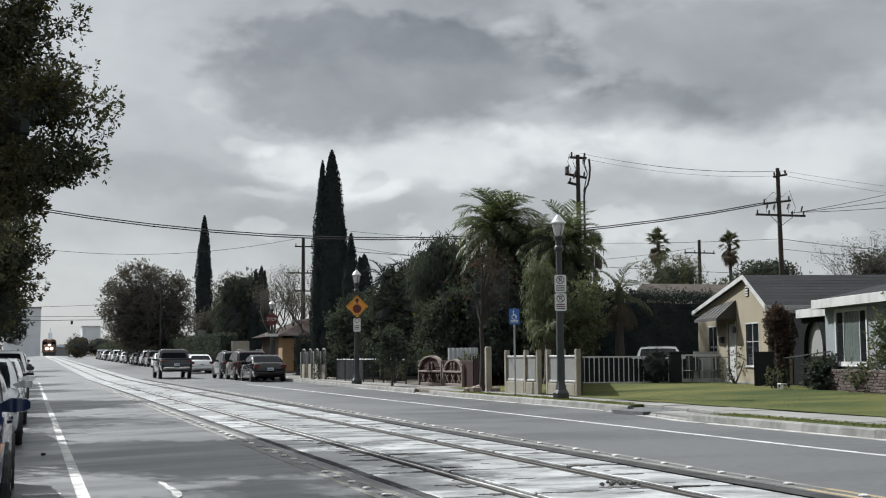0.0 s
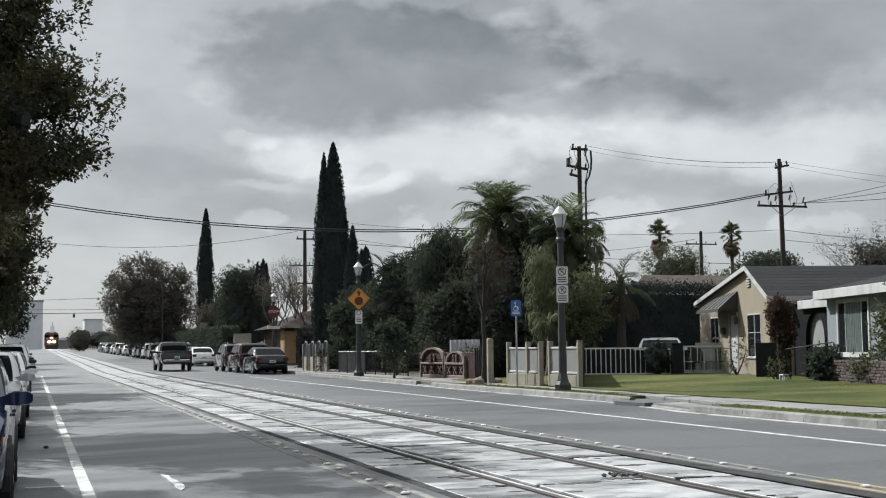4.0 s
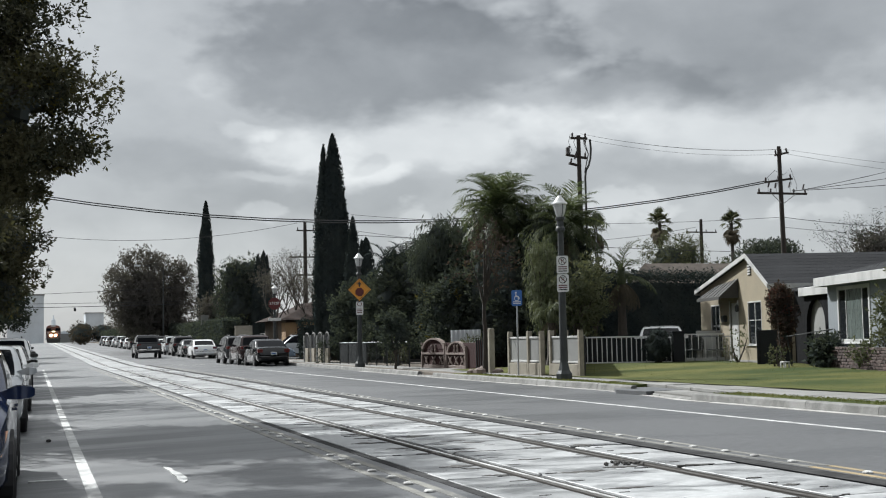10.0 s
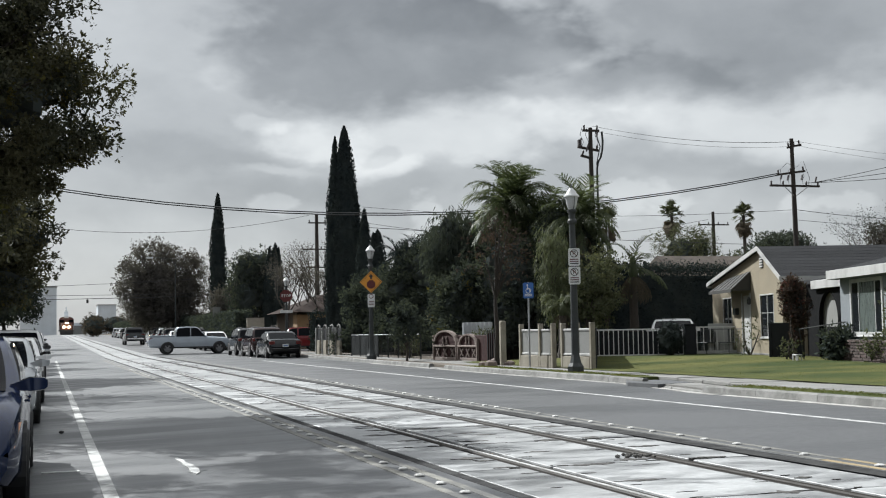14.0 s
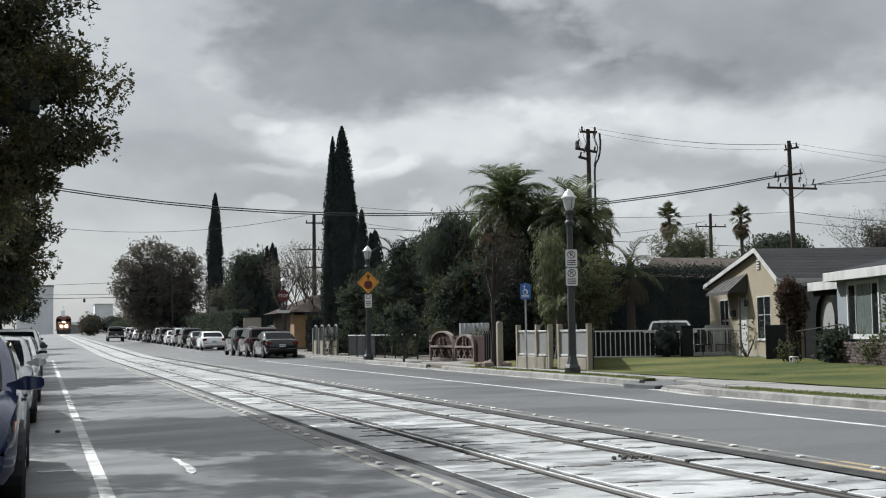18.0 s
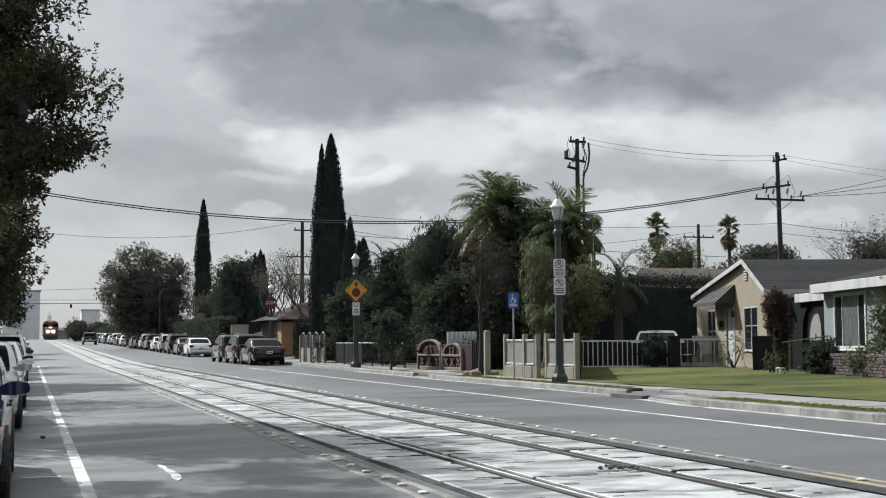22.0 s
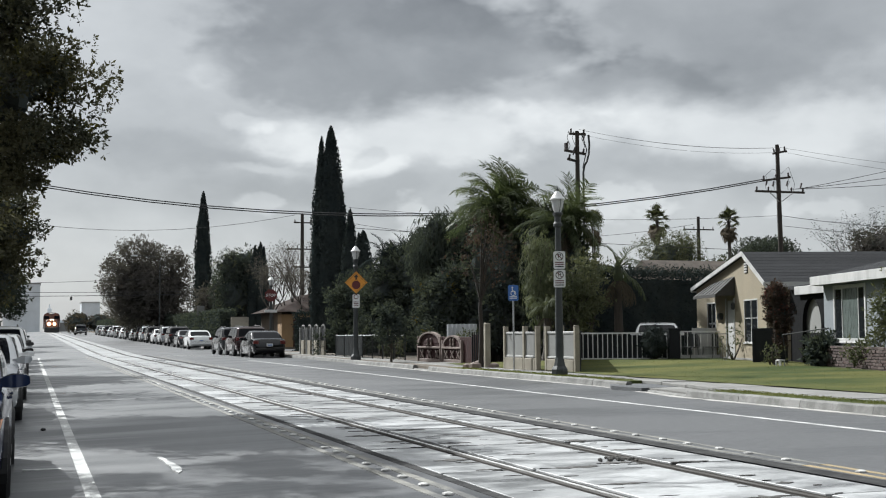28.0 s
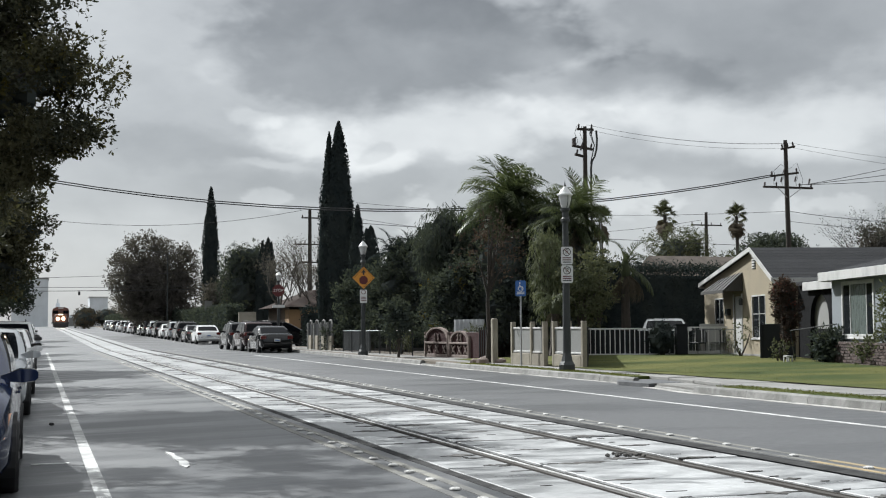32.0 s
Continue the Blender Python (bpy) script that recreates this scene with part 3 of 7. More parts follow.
    bit.matrix_basis = pose(.2, 18.6, cross(.2))
    m = Mesh()
    m.box(-0.05, 13.2, cross(0) - 0.02, 0.32, 13.3, cross(0) + 0.012)
    structure("lane_tick", m, M["paint_white"], "short white parking tick on the asphalt", "road marking")


def build_track():
    """Concrete crossing slabs round two rails, with dark grooves."""
    base = Mesh()
    ribbon(base, 3.46, 6.5, -30, FAR_END, -0.020, 0.2, 6)
    bed = structure("track_bed", base, M["groove"], "dark bed between concrete track slabs", "railway track")
    for x in (4.24, 5.675):
        r = Mesh()
        ys = land_ys(-30, FAR_END)
        prof = [(-0.036, -0.09), (0.036, -0.09), (0.036, -0.006), (0.028, 0.004), (-0.028, 0.004), (-0.036, -0.006)]
        r.loft([[(x + a, y, rise(y) + b) for a, b in prof] for y in ys])
        track_rail = structure("rail", r, M["rail_side"], "dark worn steel rail with a bright running edge" if x < 5 else "dull dark steel rail sunk in concrete slabs", "rail")
        top = Mesh()
        a0, a1 = (-0.012, 0.016) if x < 5 else (-0.008, 0.008)
        top.loft([[(x + a, y, rise(y) + b) for a, b in ((a0, -0.01), (a1, -0.01), (a1, 0.010), (a0, 0.010))] for y in ys])
        part("running_edge", top, M["rail" if x < 5 else "rail_side"], track_rail, "polished steel running edge" if x < 5 else "")
    rnd = random.Random(4)
    spans = ((3.5, 4.135), (4.395, 5.52), (5.815, 6.46))
    L = 2.44
    far = Mesh()

    def slab_mesh(w):
        """A slab with chipped corners and a rounded edge."""
        m = Mesh()
        b, h = 0.005, 0.08
        ring = []
        for x0, y0, sx, sy in ((0, 0, 1, 1), (w, 0, -1, 1), (w, L - 0.02, -1, -1), (0, L - 0.02, 1, -1)):
            c = rnd.choice((0.01, 0.015, 0.03, 0.07)) if w > 0 else 0
            pts = [(x0, y0 + sy * c + sy * 0.012), (x0 + sx * c, y0 + sy * 0.012)]
            ring += pts if (sx * sy > 0) else pts[::-1]
        lower = [(x, y, -h) for x, y in ring]
        mid = [(x, y, -b) for x, y in ring]
        cx, cy = w / 2, L / 2
        top = [(x + b * (1 if x < cx else -1), y + b * (1 if y < cy else -1), 0.0) for x, y in ring]
        return m.loft([lower, mid, top])

    kinds = [[slab_mesh(x1 - x0) for _ in range(4)] for x0, x1 in spans]
    meshes = [[finish("track_slab", m.v, m.f, M["concrete"]) for m in row] for row in kinds]
    k = 0
    for i in range(150):
        y = -4.0 + i * L
        for j, (x0, x1) in enumerate(spans):
            z = rise(y) + rnd.uniform(-0.003, 0.003)
            tilt = math.degrees(math.atan2(rise(y + L) - rise(y), L)) + rnd.uniform(-0.05, 0.05)
            at = pose(x0, y + rnd.uniform(-0.02, 0.02), z, tilt, rnd.uniform(-0.12, 0.12), 0)
            v = rnd.randrange(4)
            if k < 300:
                ob = new("track_slab", meshes[j][v])
                ob.parent = bed
                ob.matrix_basis = at
            else:
                far.add([at @ Vector(p) for p in kinds[j][v].v], kinds[j][v].f)
            k += 1
    # cracks, chips and dark spots in the slabs
    marks = Mesh()
    for q in range(760):
        y = 5.0 + 60.0 * rnd.random() ** 1.4
        if q % 5 < 2:
            y = -4.0 + L * round((y + 4.0) / L) + rnd.uniform(-.05, .05)
        x = rnd.choice((rnd.uniform(3.55, 6.4), rnd.gauss(4.06, .06), rnd.gauss(4.47, .07), rnd.gauss(5.48, .06), rnd.gauss(5.9, .06)))
        span = next(((a, b) for a, b in spans if a < x < b), None)
        if span is None:
            continue
        ln = rnd.choice((.03, .04, .05, .07, .10, .18, .30)) * rnd.uniform(.6, 1.4)
        xa, xb = max(x - ln, span[0] + .005), min(x + ln, span[1] - .005)
        w = ln * rnd.uniform(.12, .5)
        n = 9
        swell = [min(1, 3 * k / n, 3 * (n - k) / n) for k in range(n + 1)]
        top = [(xa + (xb - xa) * k / n, y + w * rnd.uniform(.05, 1.0) * swell[k] + .002) for k in range(n + 1)]
        low = [(xa + (xb - xa) * k / n, y - w * rnd.uniform(.05, 1.0) * swell[k]) for k in range(n, -1, -1)]
        marks.slab(top + low, "z", rise(y) - .01, rise(y) + .0042)
    hole = Mesh()
    for _ in range(20):
        a, r = rnd.uniform(0, 6.28), rnd.uniform(0, .24)
        x, y, q = 5.42 + r * math.cos(a), 11.05 + .9 * r * math.sin(a), rnd.uniform(.010, .032)
        hole.lathe([(q * .3, .0), (q, .012), (q * .8, .012 + q * .5), (q * .2, .012 + q * .8)], 6, (x, y, 0.0))
    part("broken_edge", hole, M["crack"], bed, kind="stuff")
    part("slab_cracks", marks, M["crack"], bed, kind="stuff")
    part("far_track_slabs", far, M["concrete"], bed, kind="stuff")


def build_kerbs():
    """Kerb blocks, pavement slabs, verge and lawn of both sides."""
    rnd = random.Random(9)
    block = {}

    def kerb_block(length):
        key = round(length, 2)
        if key not in block:
            prof = [(0.0, -0.25), (0.0, 0.0), (0.025, 0.125), (0.05, 0.15), (0.16, 0.15), (0.16, -0.25)]
            m = Mesh().loft([[(x, y, z) for x, z in reversed(prof)] for y in (0.0, length - 0.012)])
            block[key] = finish("kerb_stone", m.v, m.f, M["kerb"])
        return block[key]

    def run(owner, x_of, y0, y1, flip=False, low=()):
        y = y0
        while y < y1 - 0.4:
            L = min(1.83, y1 - y)
            x, x2 = x_of(y), x_of(y + L)
            ob = new("kerb_stone", kerb_block(L))
            ob.parent = owner
            drop = -0.11 if any(a <= y + L / 2 <= b for a, b in low) else rnd.uniform(-0.012, 0.006)
            ang = -math.degrees(math.atan2(x2 - x, L))
            tilt = math.degrees(math.atan2(rise(y + L) - rise(y), L))
            z = rise(y) + (cross(x) if flip else 0.0) + drop
            if flip:
                ob.matrix_basis = pose(x, y + L, z, -tilt, 0, 180)
            else:
                ob.matrix_basis = pose(x, y, z, tilt, 0, ang)
            y += L

    lows = ((20.5, 25.5), (31.2, 32.4), (38.5, 41.0))
    m = Mesh()
    ribbon(m, lambda y: kerb_x(y) + 0.14, lambda y: kerb_x(y) + 0.6, -30, NEAR_END, -0.05, 0.2, 2)
    owner = structure("kerb_base", m, M["soil"], "earth behind the kerb", "kerb")
    run(owner, kerb_x, -12, 79.0, low=lows)
    m = Mesh()
    ribbon(m, 13.1, 13.6, 94, 330, 0.02, 0.2, 10)
    owner2 = structure("kerb_base", m, M["kerb"], "kerb past the side street", "kerb")
    run(owner2, lambda y: 13.0, 94.0, 160.0)
    m = Mesh()
    ribbon(m, -3.2, -2.75, -30, 76, 0.12, 0.3, 8)
    owner3 = structure("kerb_base", m, M["soil"], "planted strip beside parked cars", "kerb")
    run(owner3, lambda y: -2.6, 4.0, 76.0, flip=True)
    # worn gutter edge at the kerb's foot, its sunlit brightness put into a pale tone
    m = Mesh()
    y = 4.0
    while y < 48.0:
        end = y + rnd.uniform(1.6, 3.4)
        wide = rnd.uniform(0.12, 0.18)
        ribbon(m, lambda v: kerb_x(v) - wide, lambda v: kerb_x(v) - 0.004, y, end, 0.008, 0.02, 0.5)
        y = end + rnd.uniform(0.05, 0.22)
    structure("gutter_edge", m, M["gutter"], "worn concrete gutter edge along the kerb, sunlit brightness put in its colour", "gutter")
    # grass strip, pavement and front lawns
    m = Mesh()
    ribbon(m, lambda y: kerb_x(y) + 0.17, lambda y: kerb_x(y) + 0.85, -30, 20.5, 0.135, 0.2, 2)
    ribbon(m, lambda y: kerb_x(y) + 0.17, lambda y: kerb_x(y) + 0.85, 25.5, 38.0, 0.135, 0.2, 2)
    structure("verge", m, M["lawn"], "narrow grass strip between kerb and pavement", "grass verge")
    m = Mesh()
    ribbon(m, lambda y: kerb_x(y) + 0.17, lambda y: kerb_x(y) + 0.85, 38.0, 76.0, 0.13, 0.2, 2)
    structure("verge", m, M["soil"], "bare earth strip between kerb and pavement", "verge")
    m = Mesh()
    ribbon(m, lambda y: kerb_x(y) + 0.8, lambda y: kerb_x(y) + 2.2, -30, 76, 0.06, 0.2, 2)
    walk_bed = structure("pavement", m, M["groove"], "concrete pavement along the house fronts", "pavement")
    w = {}
    y = 2.0
    while y < 75:
        ang = -math.degrees(math.atan2(kerb_x(y + 1.5) - kerb_x(y), 1.5))
        if "slab" not in w:
            s = Mesh().box(0, 0, -0.08, 1.36, 1.49, 0.0, 0.012)
            w["slab"] = finish("pavement_slab", s.v, s.f, M["walk"])
        ob = new("pavement_slab", w["slab"])
        ob.parent = walk_bed
        ob.matrix_basis = pose(kerb_x(y) + 0.84, y, 0.145 + rnd.uniform(-0.006, 0.006), rnd.uniform(-0.2, 0.2), rnd.uniform(-0.2, 0.2), ang)
        y += 1.5
    m = Mesh()
    m.slab([(kerb_x(10) + 0.1, 20.6), (13.1, 20.9), (13.3, 25.2), (kerb_x(25) + 0.1, 25.4)], "z", -0.1, 0.075)
    structure("driveway_apron", m, M["walk"], "sloped concrete driveway apron", "driveway")
    m = Mesh().slab([(12.0, 23.2), (13.0, 23.5), (13.16, 25.0), (12.3, 25.3), (11.9, 24.4)], "z", -0.1, 0.081)
    structure("apron_patch", m, M["asphalt"], "dark asphalt patch on the driveway apron", "road patch")
    # lawn in gentle swells
    lw = Mesh()
    nx, ny = 22, 44
    for j in range(ny):
        for i in range(nx):
            x, y = 13.85 + i * 0.75, -8 + j * 1.15
            z = 0.16 + 0.10 * min(1.0, (x - 13.85) / 6.0) + 0.025 * noise.noise((x * 0.4, y * 0.4, 3.1))
            lw.v.append((x, y, z))
    lw.f = [(j * nx + i, j * nx + i + 1, (j + 1) * nx + i + 1, (j + 1) * nx + i) for j in range(ny - 1) for i in range(nx - 1)]
    structure("lawn", lw, M["lawn"], "short green lawn with dry yellow patches and shade bands in its colour", "lawn", smooth=True)
    m = Mesh()
    ribbon(m, 13.6, 400, 94, 520, 0.1, 0.3)
    ribbon(m, 14.6, 16.0, 40, 78.0, 0.15, 0.3, 8)
    structure("yard_ground", m, M["soil"], "dry bare yard beyond the pavement", "ground")
    m = Mesh()
    ribbon(m, -300, -3.2, -30, 78, 0.1, 0.3)
    ribbon(m, -300, -2.7, 95, 520, 0.15, 0.3)
    m.v = [(x, y, rise(y) + (0.06 if z > rise(y) + cross(x) - 0.05 else -0.3)) for x, y, z in m.v]
    structure("yard_ground", m, M["soil"], "shaded yards beside parked cars", "ground")


build_ground()
build_markings()
build_track()
build_kerbs()


# ---- vehicles ----
CARS = {
    # length, width, height, belt, wheel radius, body rows (place, width, sill, top), glass house (rear foot, rear roof, front roof, front foot)
    "sedan": (4.65, 1.80, 1.44, 0.95, 0.32,
              [(-1, .80, .42, .66), (-.975, .88, .34, .84), (-.94, .93, .28, .96), (-.86, .96, .24, 1.00), (-.60, 1, .20, 1.01), (-.3, 1, .19, .97), (.36, 1, .19, .95),
               (.55, .99, .19, .93), (.78, .97, .20, .86), (.91, .93, .22, .76), (.97, .86, .26, .66), (1, .74, .34, .56)], (-.78, -.36, .10, .54)),
    "hatch": (4.45, 1.74, 1.49, 0.97, 0.31,
              [(-1, .80, .40, .72), (-.98, .88, .32, .96), (-.94, .94, .26, 1.08), (-.84, .97, .22, 1.08), (-.5, 1, .19, 1.00), (0, 1, .18, .97), (.40, 1, .18, .95),
               (.62, .98, .19, .90), (.82, .95, .20, .80), (.93, .90, .24, .68), (1, .72, .34, .54)], (-.97, -.34, .14, .70)),
    "suv": (4.65, 1.86, 1.70, 1.08, 0.36,
            [(-1, .84, .50, .80), (-.985, .91, .40, 1.02), (-.95, .95, .34, 1.12), (-.8, .98, .30, 1.12), (-.4, 1, .28, 1.09), (.30, 1, .28, 1.07), (.42, 1, .28, 1.06),
             (.66, .99, .28, 1.04), (.84, .97, .30, 1.00), (.95, .93, .34, .92), (.985, .88, .38, .80), (1, .80, .44, .66)], (-.97, -.80, .14, .48)),
    "van": (5.05, 1.95, 1.74, 1.08, 0.34,
            [(-1, .84, .44, .80), (-.985, .91, .34, 1.02), (-.95, .95, .28, 1.10), (-.8, .98, .24, 1.10), (-.4, 1, .22, 1.08), (.30, 1, .22, 1.04), (.55, 1, .22, .98),
             (.74, .98, .24, .90), (.88, .94, .26, .78), (.96, .88, .30, .66), (1, .76, .38, .54)], (-.975, -.86, .16, .66)),
    "boxy": (4.25, 1.78, 1.68, 1.04, 0.34,
             [(-1, .88, .46, .84), (-.985, .93, .36, 1.04), (-.94, .96, .30, 1.08), (-.8, .98, .26, 1.07), (-.4, 1, .25, 1.05), (.30, 1, .25, 1.03), (.45, 1, .25, 1.03),
              (.70, .99, .26, 1.00), (.88, .96, .28, .90), (.96, .90, .32, .76), (1, .80, .40, .62)], (-.97, -.88, .22, .50)),
    "pickup": (5.65, 1.96, 1.86, 1.16, 0.39,
               [(-1, .90, .62, .88), (-.99, .94, .52, 1.10), (-.96, .96, .46, 1.20), (-.7, .97, .44, 1.20), (-.41, .97, .42, 1.20), (-.37, .99, .40, 1.18), (.20, 1, .40, 1.16), (.40, 1, .40, 1.15),
                (.62, .99, .42, 1.12), (.84, .97, .44, 1.07), (.95, .94, .48, .98), (1, .88, .54, .80)], (-.38, -.34, .15, .38)),
}


class RoofLine:
    """The height of a cabin along the car: rear screen, roof, windscreen, with rounded bends."""

    def __init__(self, y0, y1, y2, y3, foot, top):
        n = 121
        self.y = np.linspace(y0, y3, n)
        raw = np.interp(self.y, [y0, y1, (y1 + y2) / 2, y2, y3], [foot - .02, top - .05, top, top - .03, foot - .02])
        wide = 9
        pad = np.concatenate([np.full(wide, raw[0]), raw, np.full(wide, raw[-1])])
        self.z = np.convolve(pad, np.hanning(2 * wide + 3)[1:-1] / np.hanning(2 * wide + 3).sum(), "same")[wide:-wide]
        self.z[0], self.z[-1] = raw[0], raw[-1]

    def top(self, y):
        return float(np.interp(y, self.y, self.z))

    def where(self, height, rear):
        """The first place from the rear, or from the front, at which the roofline reaches that height."""
        k = np.nonzero(self.z >= height)[0]
        return float(self.y[k[0] if rear else k[-1]])


def wheel_meshes(r, width):
    tyre = Mesh()
    prof = [(r * 0.62, -width / 2), (r * 0.90, -width / 2), (r * 0.985, -width * 0.36), (r, -width * 0.2), (r, width * 0.2), (r * 0.985, width * 0.36), (r * 0.90, width / 2), (r * 0.62, width / 2)]
    seg = 20
    tyre.loft([[(z, q * math.cos(2 * math.pi * k / seg), q * math.sin(2 * math.pi * k / seg)) for k in range(seg)] for q, z in prof], caps=False)
    rim = Mesh()
    w = width * 0.46
    for k in range(5):
        a = 2 * math.pi * k / 5
        c, s = math.cos(a), math.sin(a)
        poly = [(0.03, -0.05), (r * 0.63, -0.035), (r * 0.63, 0.035), (0.03, 0.05)]
        rim.slab([(c * p - s * q, s * p + c * q) for p, q in poly], "x", -w, w)
    rim.loft([[(z, q * math.cos(2 * math.pi * k / seg), q * math.sin(2 * math.pi * k / seg)) for k in range(seg)] for q, z in ((0.02, -w * 1.1), (r * 0.16, -w * 1.05), (r * 0.18, w * 1.05), (0.02, w * 1.1))])
    for x in (-.45, .45):
        rim.slab([(r * .60 * math.cos(2 * math.pi * k / seg), r * .60 * math.sin(2 * math.pi * k / seg)) for k in range(seg)], "x", x * w - .006, x * w + .006)
    rim.loft([[(z, q * math.cos(2 * math.pi * k / seg), q * math.sin(2 * math.pi * k / seg)) for k in range(seg)] for q, z in ((r * 0.60, -w), (r * 0.66, -w), (r * 0.66, w), (r * 0.60, w))], caps=False)
    return tyre, rim


def vehicle(kind, m, mat, label, category, group="", name="", lights=False, roof_mat=None):
    """A car that points along its own +y, on the ground at its own origin."""
    L, W, H, belt, r, rows, (rb, rr, rf, fb) = CARS[kind]
    h, w = L / 2, W / 2
    car = thing(name or {"pickup": "pickup_truck", "van": "minivan", "suv": "suv", "boxy": "suv"}.get(kind, "car"), m, label, category, group)
    body = Mesh()
    rings = []
    for s, k, lo, hi in rows:
        y, x = s * h, k * w
        rings.append([(-x * .90, y, lo), (-x * .985, y, lo + .10), (-x, y, lo + .24 * (hi - lo) + .1), (-x * .995, y, hi - .16), (-x * .965, y, hi - .05), (-x * .87, y, hi - .004),
                      (-x * .4, y, hi + .018), (x * .4, y, hi + .018), (x * .87, y, hi - .004), (x * .965, y, hi - .05), (x * .995, y, hi - .16), (x, y, lo + .24 * (hi - lo) + .1), (x * .985, y, lo + .10), (x * .90, y, lo)])
    body.loft([list(reversed(q)) for q in rings])
    shell = part("body", body, mat, car, smooth=True)
    # cabin: a rounded roofline over the belt, leaning in towards the roof
    bz = belt - 0.02
    fx, tx = w * 0.93, w * 0.74
    line = RoofLine(rb * h, rr * h, rf * h, fb * h, bz, H)

    def side_x(z):
        v = (z - bz) / (H - bz)
        return fx + (tx - fx) * v + .035 * 4 * v * (1 - v)
    cab = Mesh()
    rings = []
    for k in range(31):
        y = rb * h + (fb - rb) * h * k / 30
        z = line.top(y)
        low = min(bz - .07, z - .05)
        mid = low + (z - low) * .55
        a, b, c = side_x(max(bz, low)), side_x(max(bz, mid)), side_x(max(bz, z - .05))
        rings.append([(a, y, low), (b, y, mid), (c, y, z - .05), (c * .94, y, z - .015), (c * .6, y, z), (-c * .6, y, z), (-c * .94, y, z - .015), (-c, y, z - .05), (-b, y, mid), (-a, y, low)])
    cab.loft([list(reversed(q)) for q in rings])
    part("cabin", cab, roof_mat or mat, car, smooth=True)

    def screen(y0, y1):
        """A curved window across the car between two places along it."""
        m2 = Mesh()
        rows2 = []
        for k in range(9):
            y = y0 + (y1 - y0) * k / 8
            z = line.top(y)
            a = side_x(max(bz, z - .05)) * .86
            lift = .010
            rows2.append([(-a, y, z - .03), (-a, y, z + lift - .012), (-a * .5, y, z + lift), (a * .5, y, z + lift), (a, y, z + lift - .012), (a, y, z - .03)])
        if y1 > y0:
            rows2 = [list(reversed(q)) for q in rows2]
        return m2.loft(rows2)
    part("windshield", screen(fb * h - .05 * (fb - rf) * h, rf * h + .12 * (fb - rf) * h), M["car_glass"], car, smooth=True)
    part("rear_window", screen(rb * h + .10 * (rr - rb) * h, rr * h - .12 * (rr - rb) * h), M["car_glass"], car, smooth=True)
    tx = side_x(H - .05)
    y_rear, y_front = line.where(bz + .16, True), line.where(bz + .10, False)
    span = y_front - y_rear
    cuts = [(.03, .49), (.52, .99)] if kind in ("sedan", "hatch", "pickup") else [(.03, .30), (.33, .64), (.67, .99)]
    for side in (-1, 1):
        for u0, u1 in cuts:
            p = Mesh()
            strip = []
            for k in range(9):
                y = y_rear + span * (u0 + (u1 - u0) * k / 8)
                lo, hi = bz + .035, max(bz + .06, line.top(y) - .085)
                xo0, xo1, xo2 = [side * (side_x(z) + .007) for z in (lo, (lo + hi) / 2, hi)]
                ring4 = [(xo0 - side * .03, y, lo), (xo0, y, lo), (xo1, y, (lo + hi) / 2), (xo2, y, hi), (xo2 - side * .03, y, hi)]
                strip.append(ring4 if side < 0 else list(reversed(ring4)))
            p.loft(strip)
            part("side_window", p, M["car_glass"], car, smooth=True)
        # sill, handle, mirror
        s = Mesh().box(side * w * .90, -.62 * h, rows[4][2] - .02, side * (w + .004), .58 * h, rows[4][2] + .07, .012)
        part("sill", s, M["black_plastic"], car)
        for y in (-.14 * h, .20 * h):
            part("door_handle", Mesh().box(side * (w * .99), y, belt - .14, side * (w + .018), y + .17, belt - .11, .008), mat, car)
        mr = Mesh()
        my = fb * h - .20 if kind != "pickup" else fb * h - .12
        b0 = belt - .03
        mr.loft([[(side * (w * .84), my - .03, b0 + .02), (side * (w * .84), my + .04, b0 + .02), (side * (w * .84), my + .04, b0 + .07), (side * (w * .84), my - .03, b0 + .07)],
                 [(side * (w + .01), my - .05, b0 + .0), (side * (w + .01), my + .05, b0 + .01), (side * (w + .01), my + .05, b0 + .12), (side * (w + .01), my - .05, b0 + .13)],
                 [(side * (w + .05), my - .08, b0 + .0), (side * (w + .05), my + .07, b0 + .01), (side * (w + .05), my + .06, b0 + .125), (side * (w + .05), my - .08, b0 + .13)],
                 [(side * (w + .14), my - .08, b0 + .01), (side * (w + .14), my + .04, b0 + .02), (side * (w + .14), my + .03, b0 + .12), (side * (w + .14), my - .08, b0 + .125)],
                 [(side * (w + .17), my - .07, b0 + .035), (side * (w + .17), my - .0, b0 + .04), (side * (w + .17), my - .0, b0 + .095), (side * (w + .17), my - .07, b0 + .10)]])
        part("mirror", mr, M["black_plastic"] if kind == "suv" else mat, car, smooth=True)
        # lamps
        hz = rows[-2][3] - .02
        hl = Mesh().loft([[(side * w * .40, h * .965, hz - .14), (side * w * .86, h * .89, hz - .12), (side * w * .92, h * .80, hz + .06), (side * w * .50, h * .94, hz + .02)],
                          [(side * w * .42, h * .998, hz - .14), (side * w * .91, h * .932, hz - .12), (side * w * .962, h * .82, hz + .07), (side * w * .52, h * .966, hz + .04)]])
        part("headlight", hl, M["lens_amber"] if lights else M["lens_clear"], car)
        tz = rows[2][3] - .12
        tl = Mesh().box(side * w * .62, -h * .90, tz - .13, side * w * .945, -h * .992, tz + .06, .02)
        part("tail_light", tl, M["lens_red"], car)
